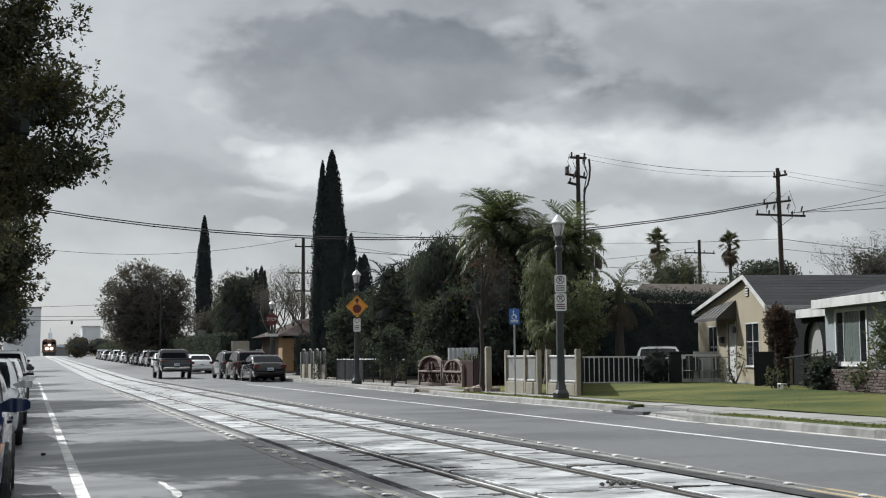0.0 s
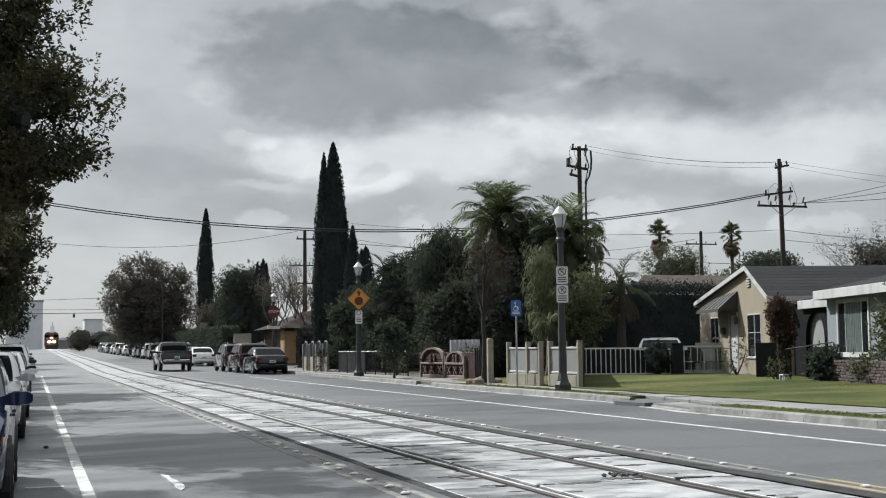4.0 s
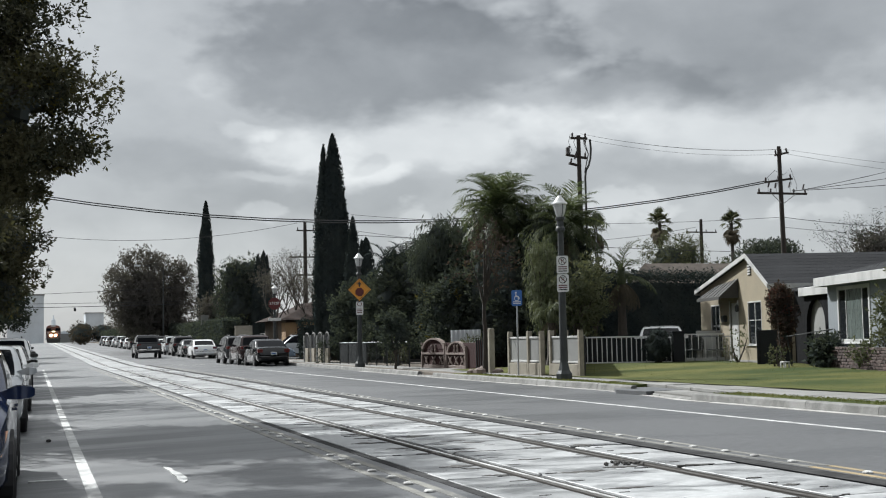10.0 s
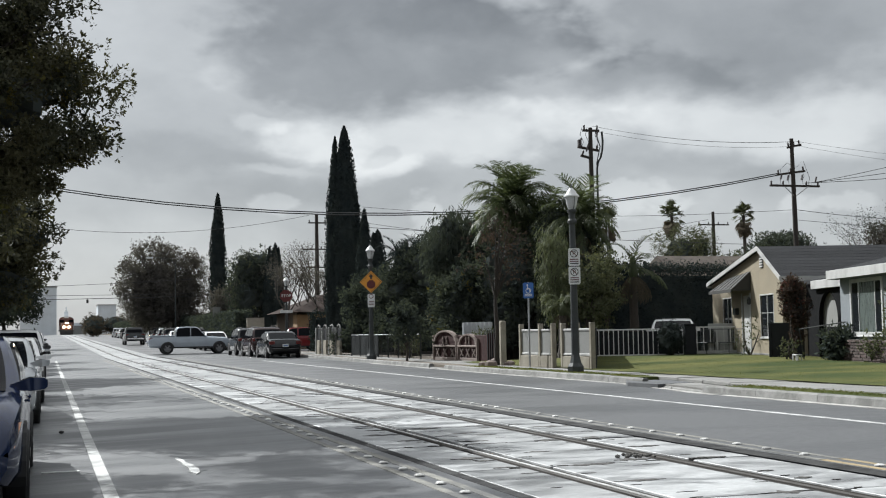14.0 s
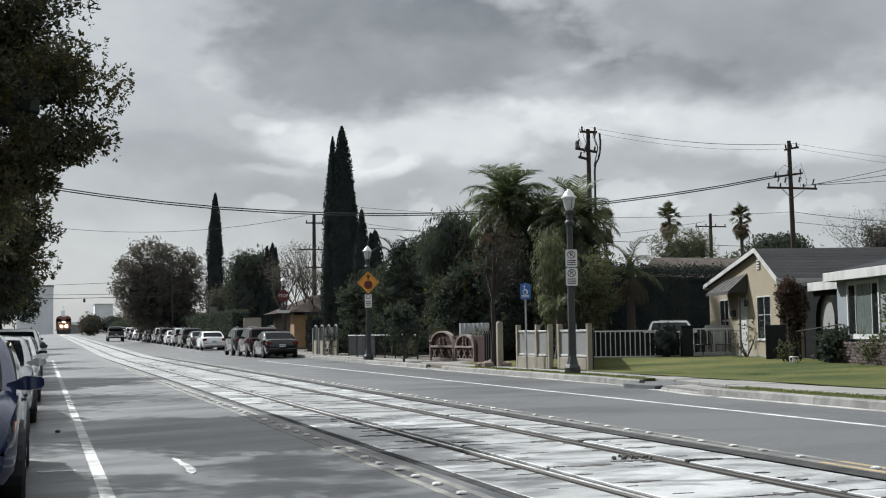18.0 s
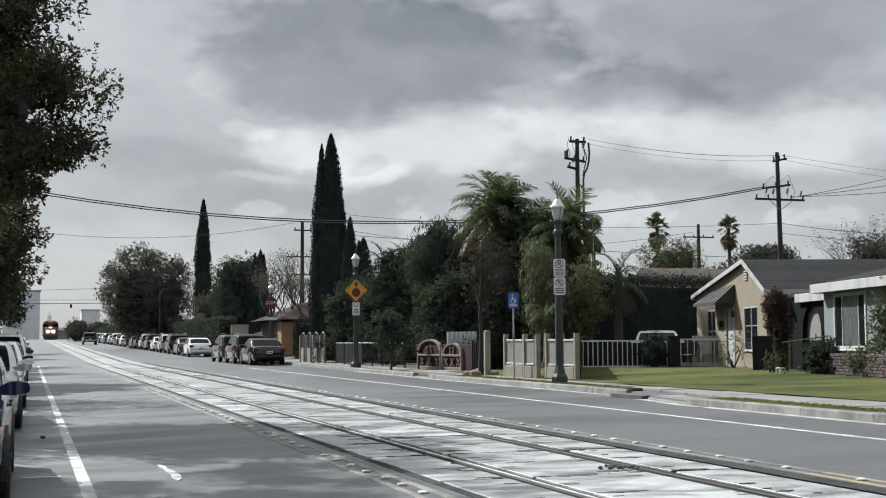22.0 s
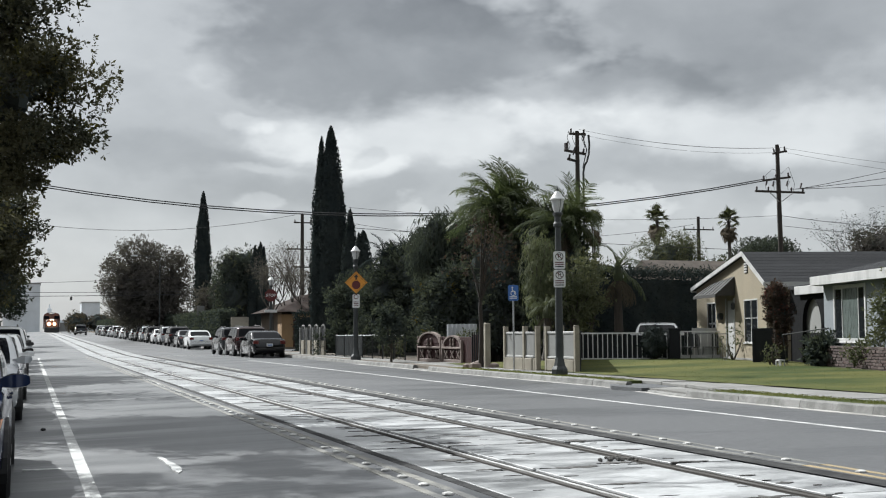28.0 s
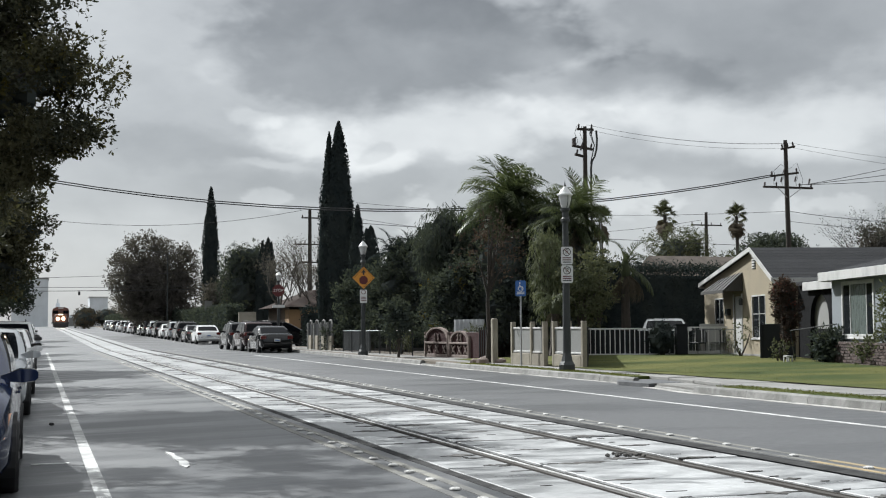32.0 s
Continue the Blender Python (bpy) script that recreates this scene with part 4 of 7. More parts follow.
    # bumpers, grille, plate
    part("front_bumper", Mesh().box(-w * .80, h * .90, rows[-1][2] - .10, w * .80, h * 1.004, rows[-1][2] + .04, .04), M["black_plastic"] if kind in ("suv", "pickup", "boxy") else mat, car)
    part("grille", Mesh().box(-w * .42, h * .94, rows[-1][3] - .10, w * .42, h * 1.006, rows[-1][3] + .03, .02), M["black_plastic"], car)
    part("rear_bumper", Mesh().box(-w * .86, -h * .90, rows[0][2] - .06, w * .86, -h * 1.012, rows[0][2] + .12, .04), M["chrome"] if kind == "pickup" else mat, car)
    pl = part("number_plate", Mesh().box(-.16, -h * .99, rows[0][2] + .17, .16, -h * 1.016, rows[0][2] + .32, .008), M["plate"], car)
    part("plate_bar", Mesh().box(-.12, -h * 1.012, rows[0][2] + .22, .12, -h * 1.019, rows[0][2] + .27), M["sign_blue"], pl)
    if kind == "pickup":
        bed = Mesh()
        bed.box(-w * .84, -h * .96, 1.185, w * .84, -h * .40, 1.232, .01)
        part("bed_liner", bed, M["black_plastic"], car)
        for x in (-1, 1):
            part("bed_rail", Mesh().box(x * w * .82, -h * .97, 1.19, x * w * .955, -h * .39, 1.275, .02), mat, car)
        part("tailgate", Mesh().box(-w * .86, -h * .985, .74, w * .86, -h * .955, 1.275, .02), mat, car)
    if kind in ("suv", "van"):
        for x in (-1, 1):
            part("roof_rail", Mesh().tube([(x * tx * .82, rr * h * .9, H - .02), (x * tx * .82, rr * h * .8, H + .035), (x * tx * .82, rf * h * .6, H + .035), (x * tx * .82, rf * h * .85, H - .02)], .016, 6), M["black_plastic"], car)
    # wheels; a black slab on the body stands for each arch's shaded gap
    tyre, rim = wheel_meshes(r, .21)
    fa, ra = h * .62, -h * .60
    if kind == "pickup":
        fa, ra = h * .66, -h * .56
    first = None
    for y in (fa, ra):
        for side in (-1, 1):
            arch = Mesh()
            R = r * 1.17
            arch.slab([(y + R * math.cos(t), max(r + R * math.sin(t), rows[4][2] - .03)) for t in [math.radians(a) for a in range(-30, 211, 20)]], "x", side * w * .80, side * (w + .003))
            part("wheel_arch", arch, M["black_plastic"], car)
            at = pose(side * (w - .082), y, r)
            if first is None:
                first = part("wheel", rim, M["alloy"], car, at=at)
                part("tyre", tyre, M["rubber"], first, smooth=True)
            else:
                o = twin(first, at)
                twin(first.children[0], Matrix()).parent = o
    return car


def land(x, y):
    return rise(y) + cross(x)


PAINT = {k: paint("paint_" + k, c, f) for k, c, f in (
    ("white", (0.76, 0.77, 0.78), 0.0), ("silver", (0.42, 0.44, 0.46), 0.5), ("grey", (0.042, 0.044, 0.048), 0.3), ("black", (0.008, 0.008, 0.009), 0.1),
    ("navy", (0.014, 0.024, 0.065), 0.3), ("red", (0.16, 0.012, 0.014), 0.2), ("ice_blue", (0.27, 0.34, 0.43), 0.4), ("charcoal", (0.013, 0.0135, 0.015), 0.2), ("steel_blue", (0.37, 0.41, 0.46), 0.3), ("maroon", (0.028, 0.012, 0.013), 0.3))}
WORDS = {"sedan": ("sedan", "car"), "hatch": ("hatchback", "car"), "suv": ("suv", "suv"), "van": ("minivan", "minivan"), "boxy": ("boxy compact suv", "suv"), "pickup": ("pickup truck", "pickup truck")}


def park(kind, color, x, y, away, group, note):
    word, cat = WORDS[kind]
    return vehicle(kind, pose(x, y, land(x, y), math.degrees(math.atan(0.0083)) * (1 if away else -1) if y > 80 else 0, 0, 0 if away else 180), PAINT[color],
                   f"{color.replace('_', ' ')} {word} {note}", cat, group)


def build_parked():
    near = "cars parked by the near kerb"
    c = vehicle("sedan", pose(-1.06, 12.7, land(-1.06, 12.7), 0, 0, 180), PAINT["navy"], "dark blue sedan with hazy amber headlight, parked facing the viewer", "car", near, lights=True)
    for kind, color, y, dx in (("sedan", "silver", 22.8, 0.0), ("sedan", "white", 29.6, 0.05), ("sedan", "charcoal", 36.6, 0.05), ("suv", "white", 43.0, 0.05), ("sedan", "silver", 50.0, 0.05),
                               ("sedan", "white", 56.6, 0.05), ("suv", "white", 63.6, 0.0), ("sedan", "grey", 70.2, 0.0)):
        park(kind, color, -1.02 + dx, y, False, near, "parked along the shaded kerb")
    far = "cars parked by the far kerb"
    park("sedan", "charcoal", 11.95, 67.2, True, far, "parked by the pavement before the side street")
    park("suv", "maroon", 11.95, 72.6, True, far, "parked by the pavement before the side street")
    park("suv", "grey", 11.95, 78.2, True, far, "parked by the pavement at the corner")
    rows = [("sedan", "white"), ("sedan", "grey"), ("suv", "black"), ("suv", "silver"), ("sedan", "white"), ("suv", "charcoal"), ("suv", "silver"), ("suv", "charcoal"), ("sedan", "silver"), ("suv", "grey"),
            ("sedan", "white"), ("sedan", "black"), ("suv", "white"), ("sedan", "silver"), ("suv", "charcoal"), ("sedan", "white"), ("sedan", "grey"), ("suv", "silver")]
    y = 96.9
    for i, (kind, color) in enumerate(rows):
        park(kind, color, 12.25, y, True, far, "parked in the long row beyond the side street")
        y += 7.0 if i < 8 else 9.0
    for y, kind, color in ((98, "sedan", "silver"), (106, "suv", "white"), (115, "sedan", "grey")):
        park(kind, color, -1.1, y, False, near, "parked beyond the side street")


MOVERS = {}


def build_movers():
    def move(key, kind, color, label):
        MOVERS[key] = vehicle(kind, pose(-60, 84, 0), PAINT[color], label, WORDS[kind][1])
    MOVERS["pickup"] = vehicle("pickup", pose(8.6, 78, 0), PAINT["grey"], "dark grey pickup truck driving away along the track", "pickup truck")
    move("hatch", "hatch", "ice_blue", "pale blue hatchback crossing the track on the side street")
    move("suv", "suv", "silver", "silver suv crossing the track on the side street")
    move("truck", "pickup", "steel_blue", "silver blue crew pickup truck crossing on the side street")
    move("red", "boxy", "red", "dark red boxy suv crossing on the side street")
    move("sedan", "sedan", "steel_blue", "silver sedan crossing the track on the side street")
    move("black", "sedan", "black", "black sedan crossing the track on the side street")
    move("van", "van", "black", "black minivan crossing the track on the side street")


def build_train():
    t = thing("locomotive", pose(4.957, 356, 2.25), "dark red and orange diesel locomotive with three lit headlights", "locomotive")
    # it points along its own -y
    prof = [(-1.50, 1.25), (1.50, 1.25), (1.55, 1.5), (1.55, 3.7), (1.30, 4.25), (0.7, 4.50), (-0.7, 4.50), (-1.30, 4.25), (-1.55, 3.7), (-1.55, 1.5)]
    part("cab", Mesh().slab(prof, "y", 2.2, 5.4), M["loco"], t)
    nose = [(-1.15, 1.25), (1.15, 1.25), (1.15, 2.75), (0.85, 3.0), (-0.85, 3.0), (-1.15, 2.75)]
    part("nose", Mesh().loft([[(x * .9, 0.55, 1.25 + (z - 1.25) * .9) for x, z in nose], [(x, 0.9, z) for x, z in nose], [(x, 2.25, z) for x, z in nose]]), M["loco"], t)
    part("hood", Mesh().slab([(-1.0, 1.25), (1.0, 1.25), (1.0, 3.9), (0.7, 4.25), (-0.7, 4.25), (-1.0, 3.9)], "y", 5.4, 18.5), M["loco"], t)
    part("frame", Mesh().box(-1.55, 0.2, 0.95, 1.55, 19.2, 1.27, .03), M["loco_dark"], t)
    part("pilot", Mesh().box(-1.4, 0.0, 0.12, 1.4, 0.35, 1.2, .05), M["loco_dark"], t)
    part("coupler", Mesh().box(-.17, -.55, .75, .17, .1, 1.02, .04), M["loco_dark"], t)
    for y in (4.2, 15.0):
        part("truck_frame", Mesh().box(-1.25, y - 2.2, .35, 1.25, y + 2.2, 1.0, .06), M["loco_dark"], t)
        for dy in (-1.6, 0, 1.6):
            w = Mesh().tube([(-1.0, y + dy, .52), (1.0, y + dy, .52)], .50, 18)
            part("wheelset", w, M["loco_dark"], t, smooth=False)
    for x in (-.5, .5):
        part("ditch_light", Mesh().tube([(x, .34, 1.95), (x, .56, 1.95)], .26, 14), M["headlight"], t, "lit round ditch light")
        part("headlight", Mesh().tube([(x * .30, .60, 2.78), (x * .30, .82, 2.78)], .20, 14), M["headlight"], t, "lit twin headlight on the nose")
    for x in (-.95, .95):
        part("windshield", Mesh().box(x - .48, 2.17, 3.1, x + .48, 2.21, 3.75, .01), M["car_glass"], t)
        part("handrail", Mesh().tube([(x * 1.5, .3, 1.27), (x * 1.5, .3, 2.3), (x * .9, .3, 2.35)], .03, 6), M["fence_white"], t)
    part("number_board", Mesh().box(-.5, 2.16, 4.2, .5, 2.2, 4.4, .01), M["sign_white"], t)
    for c in t.children:
        for v in c.data.vertices:
            v.co.x *= 1.22
            v.co.z *= 1.06
    MOVERS["train"] = t


build_parked()
build_movers()
build_train()


# ---- plants ----
def unit(v):
    return v / (np.linalg.norm(v, axis=1)[:, None] + 1e-9)


def leaf_mesh(name, points, size, mat, rnd, flat=0.3, aspect=0.5, down=0.0, dirs=None, out=None):
    """Many small four-cornered leaves at the given points; dirs: the way each one points; out: the way its side of the crown faces, to which the leaves turn."""
    pts = np.asarray(points)
    n = len(pts)
    if dirs is None:
        a = rnd.normal(size=(n, 3))
        a[:, 2] = a[:, 2] * (1 - flat) - down
    else:
        a = np.array(dirs)
        a[:, 2] -= down
    a = unit(a)
    if out is None:
        b = unit(np.cross(a, rnd.normal(size=(n, 3))))
    else:
        b = unit(np.cross(a, unit(np.asarray(out)) + rnd.normal(size=(n, 3)) * 0.45))
    s = size * rnd.uniform(0.6, 1.3, size=(n, 1))
    a, b = a * s * 0.5, b * s * 0.5 * aspect
    v = np.stack([pts - a, pts + b * 1.0, pts + a, pts - b * 1.0], axis=1).reshape(-1, 3)
    f = np.arange(n * 4).reshape(n, 4)
    return finish(name, v.tolist(), f.tolist(), mat)


def clumps_in(lobes, count, rnd):
    """Centres of leaf clumps, most of them near the skin of the lobes (x, y, z, rx, ry, rz)."""
    vol = np.array([(l[3] * l[4] + l[5] * l[4]) * (l[6] if len(l) > 6 else 1) for l in lobes])
    out = []
    for k in rnd.choice(len(lobes), size=count, p=vol / vol.sum()):
        x, y, z, rx, ry, rz = lobes[k][:6]
        d = rnd.normal(size=3)
        d /= np.linalg.norm(d)
        r = rnd.uniform(0.25, 1.0) ** 0.45
        out.append((x + d[0] * rx * r, y + d[1] * ry * r, z + d[2] * rz * r))
    return np.array(out)


def leaf_cloud(centres, each, spread, rnd, droop=0.0):
    k = np.repeat(np.arange(len(centres)), each)
    size = spread * rnd.uniform(0.6, 1.3, size=len(centres))
    off = np.clip(rnd.normal(size=(len(k), 3)), -1.7, 1.7) * size[k][:, None] * np.array([1.0, 1.0, 0.75])
    off[:, 2] -= droop * np.abs(rnd.normal(size=len(k)))
    return centres[k] + off


def sprays(centres, each, spread, rnd, leaf, droop=0.0, per=6):
    """Leaves in rosettes at the twig tips of every clump: places, directions, and the way the crown faces there."""
    m = max(2, each // per)
    tips = leaf_cloud(centres, m, spread, rnd, droop)
    hub = np.repeat(centres, m, axis=0)
    away = unit(tips - hub)
    middle = centres.mean(axis=0) - np.array([0, 0, .25 * np.ptp(centres[:, 2])])
    skin = unit(tips - middle)
    k = np.repeat(np.arange(len(tips)), per)
    dirs = unit(rnd.normal(size=(len(k), 3)) * .75 + away[k] * .6 + skin[k] * .3 - np.array([0, 0, .2]))
    return tips[k] + dirs * leaf * rnd.uniform(.15, 1.2, size=(len(k), 1)), dirs, unit(skin[k] * .7 + away[k] * .75 + np.array([0, 0, .2]))


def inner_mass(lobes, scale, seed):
    """Solid uneven core added well below a crown's outer leaves, closing its bright gaps."""
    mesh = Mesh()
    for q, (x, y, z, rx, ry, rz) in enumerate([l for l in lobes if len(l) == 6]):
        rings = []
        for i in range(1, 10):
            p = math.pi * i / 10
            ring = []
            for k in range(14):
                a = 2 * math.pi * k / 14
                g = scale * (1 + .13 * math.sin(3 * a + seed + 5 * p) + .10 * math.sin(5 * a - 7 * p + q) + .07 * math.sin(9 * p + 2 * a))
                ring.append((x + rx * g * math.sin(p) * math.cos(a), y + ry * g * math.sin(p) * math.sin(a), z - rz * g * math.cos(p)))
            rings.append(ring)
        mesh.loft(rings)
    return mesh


def tree(m, label, height, radius, lobes, mat, seed, clumps=90, each=70, spread=0.5, leaf=0.16, category="tree", name="tree", forks=9, group="", bark="bark", accent=None, droop=0.0, down=0.0, trunk_lean=(0, 0), core=0.0, aspect=0.5):
    """A tapered trunk, limbs that fork towards the clumps, and a crown of single leaves."""
    rnd = np.random.default_rng(seed)
    t = thing(name, m, label, category, group)
    lx, ly = trunk_lean
    top = Vector((lx, ly, height))
    tr = Mesh()
    pts = [(0, 0, -0.1), (lx * .1, ly * .1, height * .12), (lx * .45 + radius * .4, ly * .45, height * .45), (lx * .8, ly * .8 + radius * .3, height * .8), tuple(top)]
    tr.tube(pts, [radius * 1.55, radius * 1.08, radius * .95, radius * .82, radius * .62], 10)
    part("trunk", tr, M[bark], t, smooth=True)
    centres = clumps_in(lobes, clumps, rnd)
    pick = rnd.choice(len(centres), size=min(forks, len(centres)), replace=False)
    for k in pick:
        c = Vector(centres[k])
        mid = top.lerp(c, 0.45) + Vector((0, 0, 0.08 * (c - top).length))
        part("limb", Mesh().tube([top * 0.97 - Vector((0, 0, .12)), mid, c], [radius * .5, radius * .3, radius * .08], 6), M[bark], t, smooth=True)
    pts, dirs, out = sprays(centres, each, spread, rnd, leaf, droop)
    ob = new("crown", leaf_mesh("crown", pts, leaf, M[mat], rnd, aspect=aspect, down=down, dirs=dirs, out=out))
    ob.parent = t
    if core:
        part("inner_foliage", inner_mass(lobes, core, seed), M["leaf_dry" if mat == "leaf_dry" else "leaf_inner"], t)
    if accent:
        few = centres[rnd.choice(len(centres), size=max(3, len(centres) // 7), replace=False)]
        pts, dirs, out = sprays(few, each // 2, spread * .8, rnd, leaf)
        ob = new("crown_patch", leaf_mesh("crown_patch", pts, leaf, M[accent], rnd, dirs=dirs, out=out))
        ob.parent = t
    return t


def cypress(m, label, spires, seed, count=9000, leaf=0.22, name="cypress_tree", group=""):
    """A narrow column; spires: x, y, top, foot radius."""
    rnd = np.random.default_rng(seed)
    t = thing(name, m, label, "tree", group)
    part("trunk", Mesh().tube([(0, 0, -.1), (0, 0, 1.2), (0.05, 0, spires[0][2] * .8)], [.2, .15, .05], 8), M["bark"], t)
    for x, y, top, r in spires:
        k = int(count * top * r / sum(s[2] * s[3] for s in spires))
        h = rnd.uniform(0.0, 1.0, k) ** 0.85
        a = rnd.uniform(0, 2 * np.pi, k)
        shape = np.minimum(1.0, 0.72 + h * 1.2) * np.clip((1 - h) * 2.6, 0, 1) ** 0.62 * (0.80 + 0.20 * (1 - h))
        shape *= 1 + 0.10 * np.sin(a * 3 + h * 17) + 0.05 * np.sin(a * 7 + h * 41)
        q = rnd.uniform(0.55, 1.0, k) ** 0.5
        lean = 0.02 * top * h
        pts = np.stack([x * (1 - h * .3) + np.cos(a) * r * shape * q + lean * 0.2, y + np.sin(a) * r * shape * q, 0.35 + h * (top - 0.35)], axis=1)
        face_out = np.stack([np.cos(a), np.sin(a), np.full(k, .25)], axis=1)
        ob = new("foliage", leaf_mesh("foliage", pts, leaf, M["leaf_cypress"], rnd, flat=-2.2, aspect=0.35, out=face_out))
        ob.parent = t
        # solid core added to close the gaps in the column
        prof = []
        for i in range(15):
            g = i / 14
            prof.append((max(.02, 0.80 * r * min(1.0, .72 + g * 1.2) * min(1.0, (1 - g) * 2.6) ** .62 * (.8 + .2 * (1 - g))), .35 + g * (top - .6)))
        core = Mesh().lathe(prof, 14)
        core.v = [(px * (1 + .10 * math.sin(3 * math.atan2(py, px) + pz * 2.1)) + x * (1 - .3 * pz / top) + .004 * pz, py * (1 + .08 * math.sin(5 * math.atan2(py, px) + pz)) + y, pz) for px, py, pz in core.v]
        part("inner_foliage", core, M["leaf_cypress"], t, smooth=True)
    return t


def frond_mesh(length, rnd, rise_angle, bend, hang=0.5, leaflets=40):
    """A feather frond that leaves along +x at rise_angle and bows by its weight; its leaflets stand out (hang 0) or fall (hang 1)."""
    m = Mesh()
    steps = 24
    pts = [Vector((0, 0, 0))]
    for k in range(steps):
        a = math.radians(rise_angle - bend * ((k + .5) / steps) ** 1.5)
        pts.append(pts[-1] + Vector((math.cos(a), 0, math.sin(a))) * length / steps)

    def at(s):
        f = min(max(s, 0), .9999) * steps
        return pts[int(f)].lerp(pts[int(f) + 1], f - int(f))
    m.tube([at(s) for s in (0, .25, .5, .75, 1)], [.04, .03, .02, .012, .004], 5)
    for k in range(leaflets):
        s = 0.14 + 0.86 * (k + rnd.uniform(-.3, .3)) / leaflets
        p = at(s)
        d = (at(s + .03) - at(s - .03)).normalized()
        up = Vector((-d.z, 0, d.x))
        ln = .30 * length * math.sin(math.pi * min(1, .22 + s * .70)) ** .6 * rnd.uniform(.75, 1.2) + .06
        for side in (-1, 1):
            out = d * rnd.uniform(.45, .75) + Vector((0, side * rnd.uniform(.55, .85), 0)) + up * (.28 * (1 - hang)) - Vector((0, 0, hang * rnd.uniform(.5, 1.1)))
            tip = p + out.normalized() * ln
            midp = p.lerp(tip, .5) + up * ln * .07
            w = d * rnd.uniform(.015, .022) * (length / 2.0)
            m.add([p - w * .6, p + w * .6, midp + w, tip, midp - w], [(0, 1, 2, 4), (4, 2, 3)])
    return m


SWAY = []
FROND_SHAPES = ((82, 70, .25), (72, 90, .35), (60, 98, .45), (48, 98, .55), (32, 90, .7), (14, 75, .9), (-8, 60, 1.0), (-35, 40, 1.0))
WEEPING_SHAPES = ((70, 95, .6), (58, 110, .8), (44, 115, .9), (28, 105, 1.0), (8, 85, 1.0), (-15, 65, 1.0))


def feather_palm(m, label, height, seed, fronds=15, length=2.6, group="", sway=1.0, dead=4, name="palm_tree", mat="leaf_palm", shapes=FROND_SHAPES):
    rnd = random.Random(seed)
    t = thing(name, m, label, "palm tree", group)
    tr = Mesh().tube([(0, 0, -.1), (.04, .02, height * .3), (.0, -.03, height * .65), (.03, 0, height)], [.26, .19, .16, .13], 10)
    part("trunk", tr, M["bark"], t, smooth=True)
    part("crownshaft", Mesh().lathe([(.15, 0), (.20, .15), (.15, .5), (.06, .8)], 10, (0.03, 0, height - .1)), M[mat], t, smooth=True)
    kinds = [finish("frond", *(lambda q: (q.v, q.f))(frond_mesh(length * rnd.uniform(.9, 1.15), rnd, e, w, h)), M[mat]) for e, w, h in shapes]
    for i in range(fronds):
        a = 360 * (i * 0.382 % 1) + rnd.uniform(-14, 14)
        up = rnd.uniform(-9, 9)
        ob = new("frond", kinds[i * len(kinds) // fronds])
        ob.parent = t
        ob.matrix_basis = pose(.03, 0, height + .3, 0, up, a)
        if sway:
            SWAY.append((ob, (.03, 0, height + .3), up, a, sway, rnd.uniform(0, 6)))
    if dead:
        dm = frond_mesh(length * .8, rnd, 0, 60, 1.0, 22)
        dme = finish("dead_frond", dm.v, dm.f, M["leaf_dead"])
        for i in range(dead):
            ob = new("dead_frond", dme)
            ob.parent = t
            ob.matrix_basis = pose(.03, 0, height, 0, 25 + rnd.uniform(0, 20), 90 * i + rnd.uniform(-30, 30))
    return t


def fan_palm(m, label, height, seed, size=1.0, group="tall fan palms behind the houses"):
    rnd = random.Random(seed)
    t = thing("fan_palm", m, label, "palm tree", group)
    part("trunk", Mesh().tube([(0, 0, -.1), (.08, 0, height * .5), (0, .05, height)], [.30, .2, .16], 8), M["bark"], t)
    fan = Mesh()
    blades = 11
    stem = 0.75 * size
    fan.tube([(0, 0, 0), (stem, 0, .05)], [.025, .015], 4)
    for k in range(blades):
        a = math.radians(-75 + 150 * k / (blades - 1))
        ln = size * (0.85 - 0.18 * abs(a))
        c, s = math.cos(a), math.sin(a)
        w = 0.06 * size
        fan.add([(stem, 0, .05), (stem + c * ln * .55 - s * w, s * ln * .55 + c * w, .09), (stem + c * ln, s * ln, -.12 * size), (stem + c * ln * .55 + s * w, s * ln * .55 - c * w, .09)], [(0, 1, 2, 3)])
    me = finish("fan_leaf", fan.v, fan.f, M["leaf_fan"])
    dead = finish("dry_leaf", fan.v, fan.f, M["leaf_dead"])
    for i in range(34):
        el = -88 + 108 * (i / 34) + rnd.uniform(-8, 8)
        ob = new("fan_leaf", me)
        ob.parent = t
        ob.matrix_basis = pose(0, 0, height + rnd.uniform(-.5, .35) * size, rnd.uniform(-30, 30), el, rnd.uniform(0, 360))
    for i in range(30):
        ob = new("dry_leaf", dead)
        ob.parent = t
        ob.matrix_basis = pose(0, 0, height - rnd.uniform(.1, 1.3) * size, rnd.uniform(-25, 25), rnd.uniform(35, 80), rnd.uniform(0, 360))
    return t


def bush(m, label, lobes, mat, seed, clumps=40, each=60, spread=0.22, leaf=0.09, name="bush", stems=4, category="bush", group="", accent=None, core=0.0):
    rnd = np.random.default_rng(seed)
    t = thing(name, m, label, category, group)
    c = clumps_in(lobes, clumps, rnd)
    pts, dirs, out = sprays(c, each, spread, rnd, leaf)
    pts[:, 2] = np.maximum(pts[:, 2], 0.02)
    ob = new("foliage", leaf_mesh("foliage", pts, leaf, M[mat], rnd, dirs=dirs, out=out))
    ob.parent = t
    if core:
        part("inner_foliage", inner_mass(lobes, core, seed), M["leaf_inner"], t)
    if accent:
        few = c[rnd.choice(len(c), size=max(3, len(c) // 4), replace=False)]
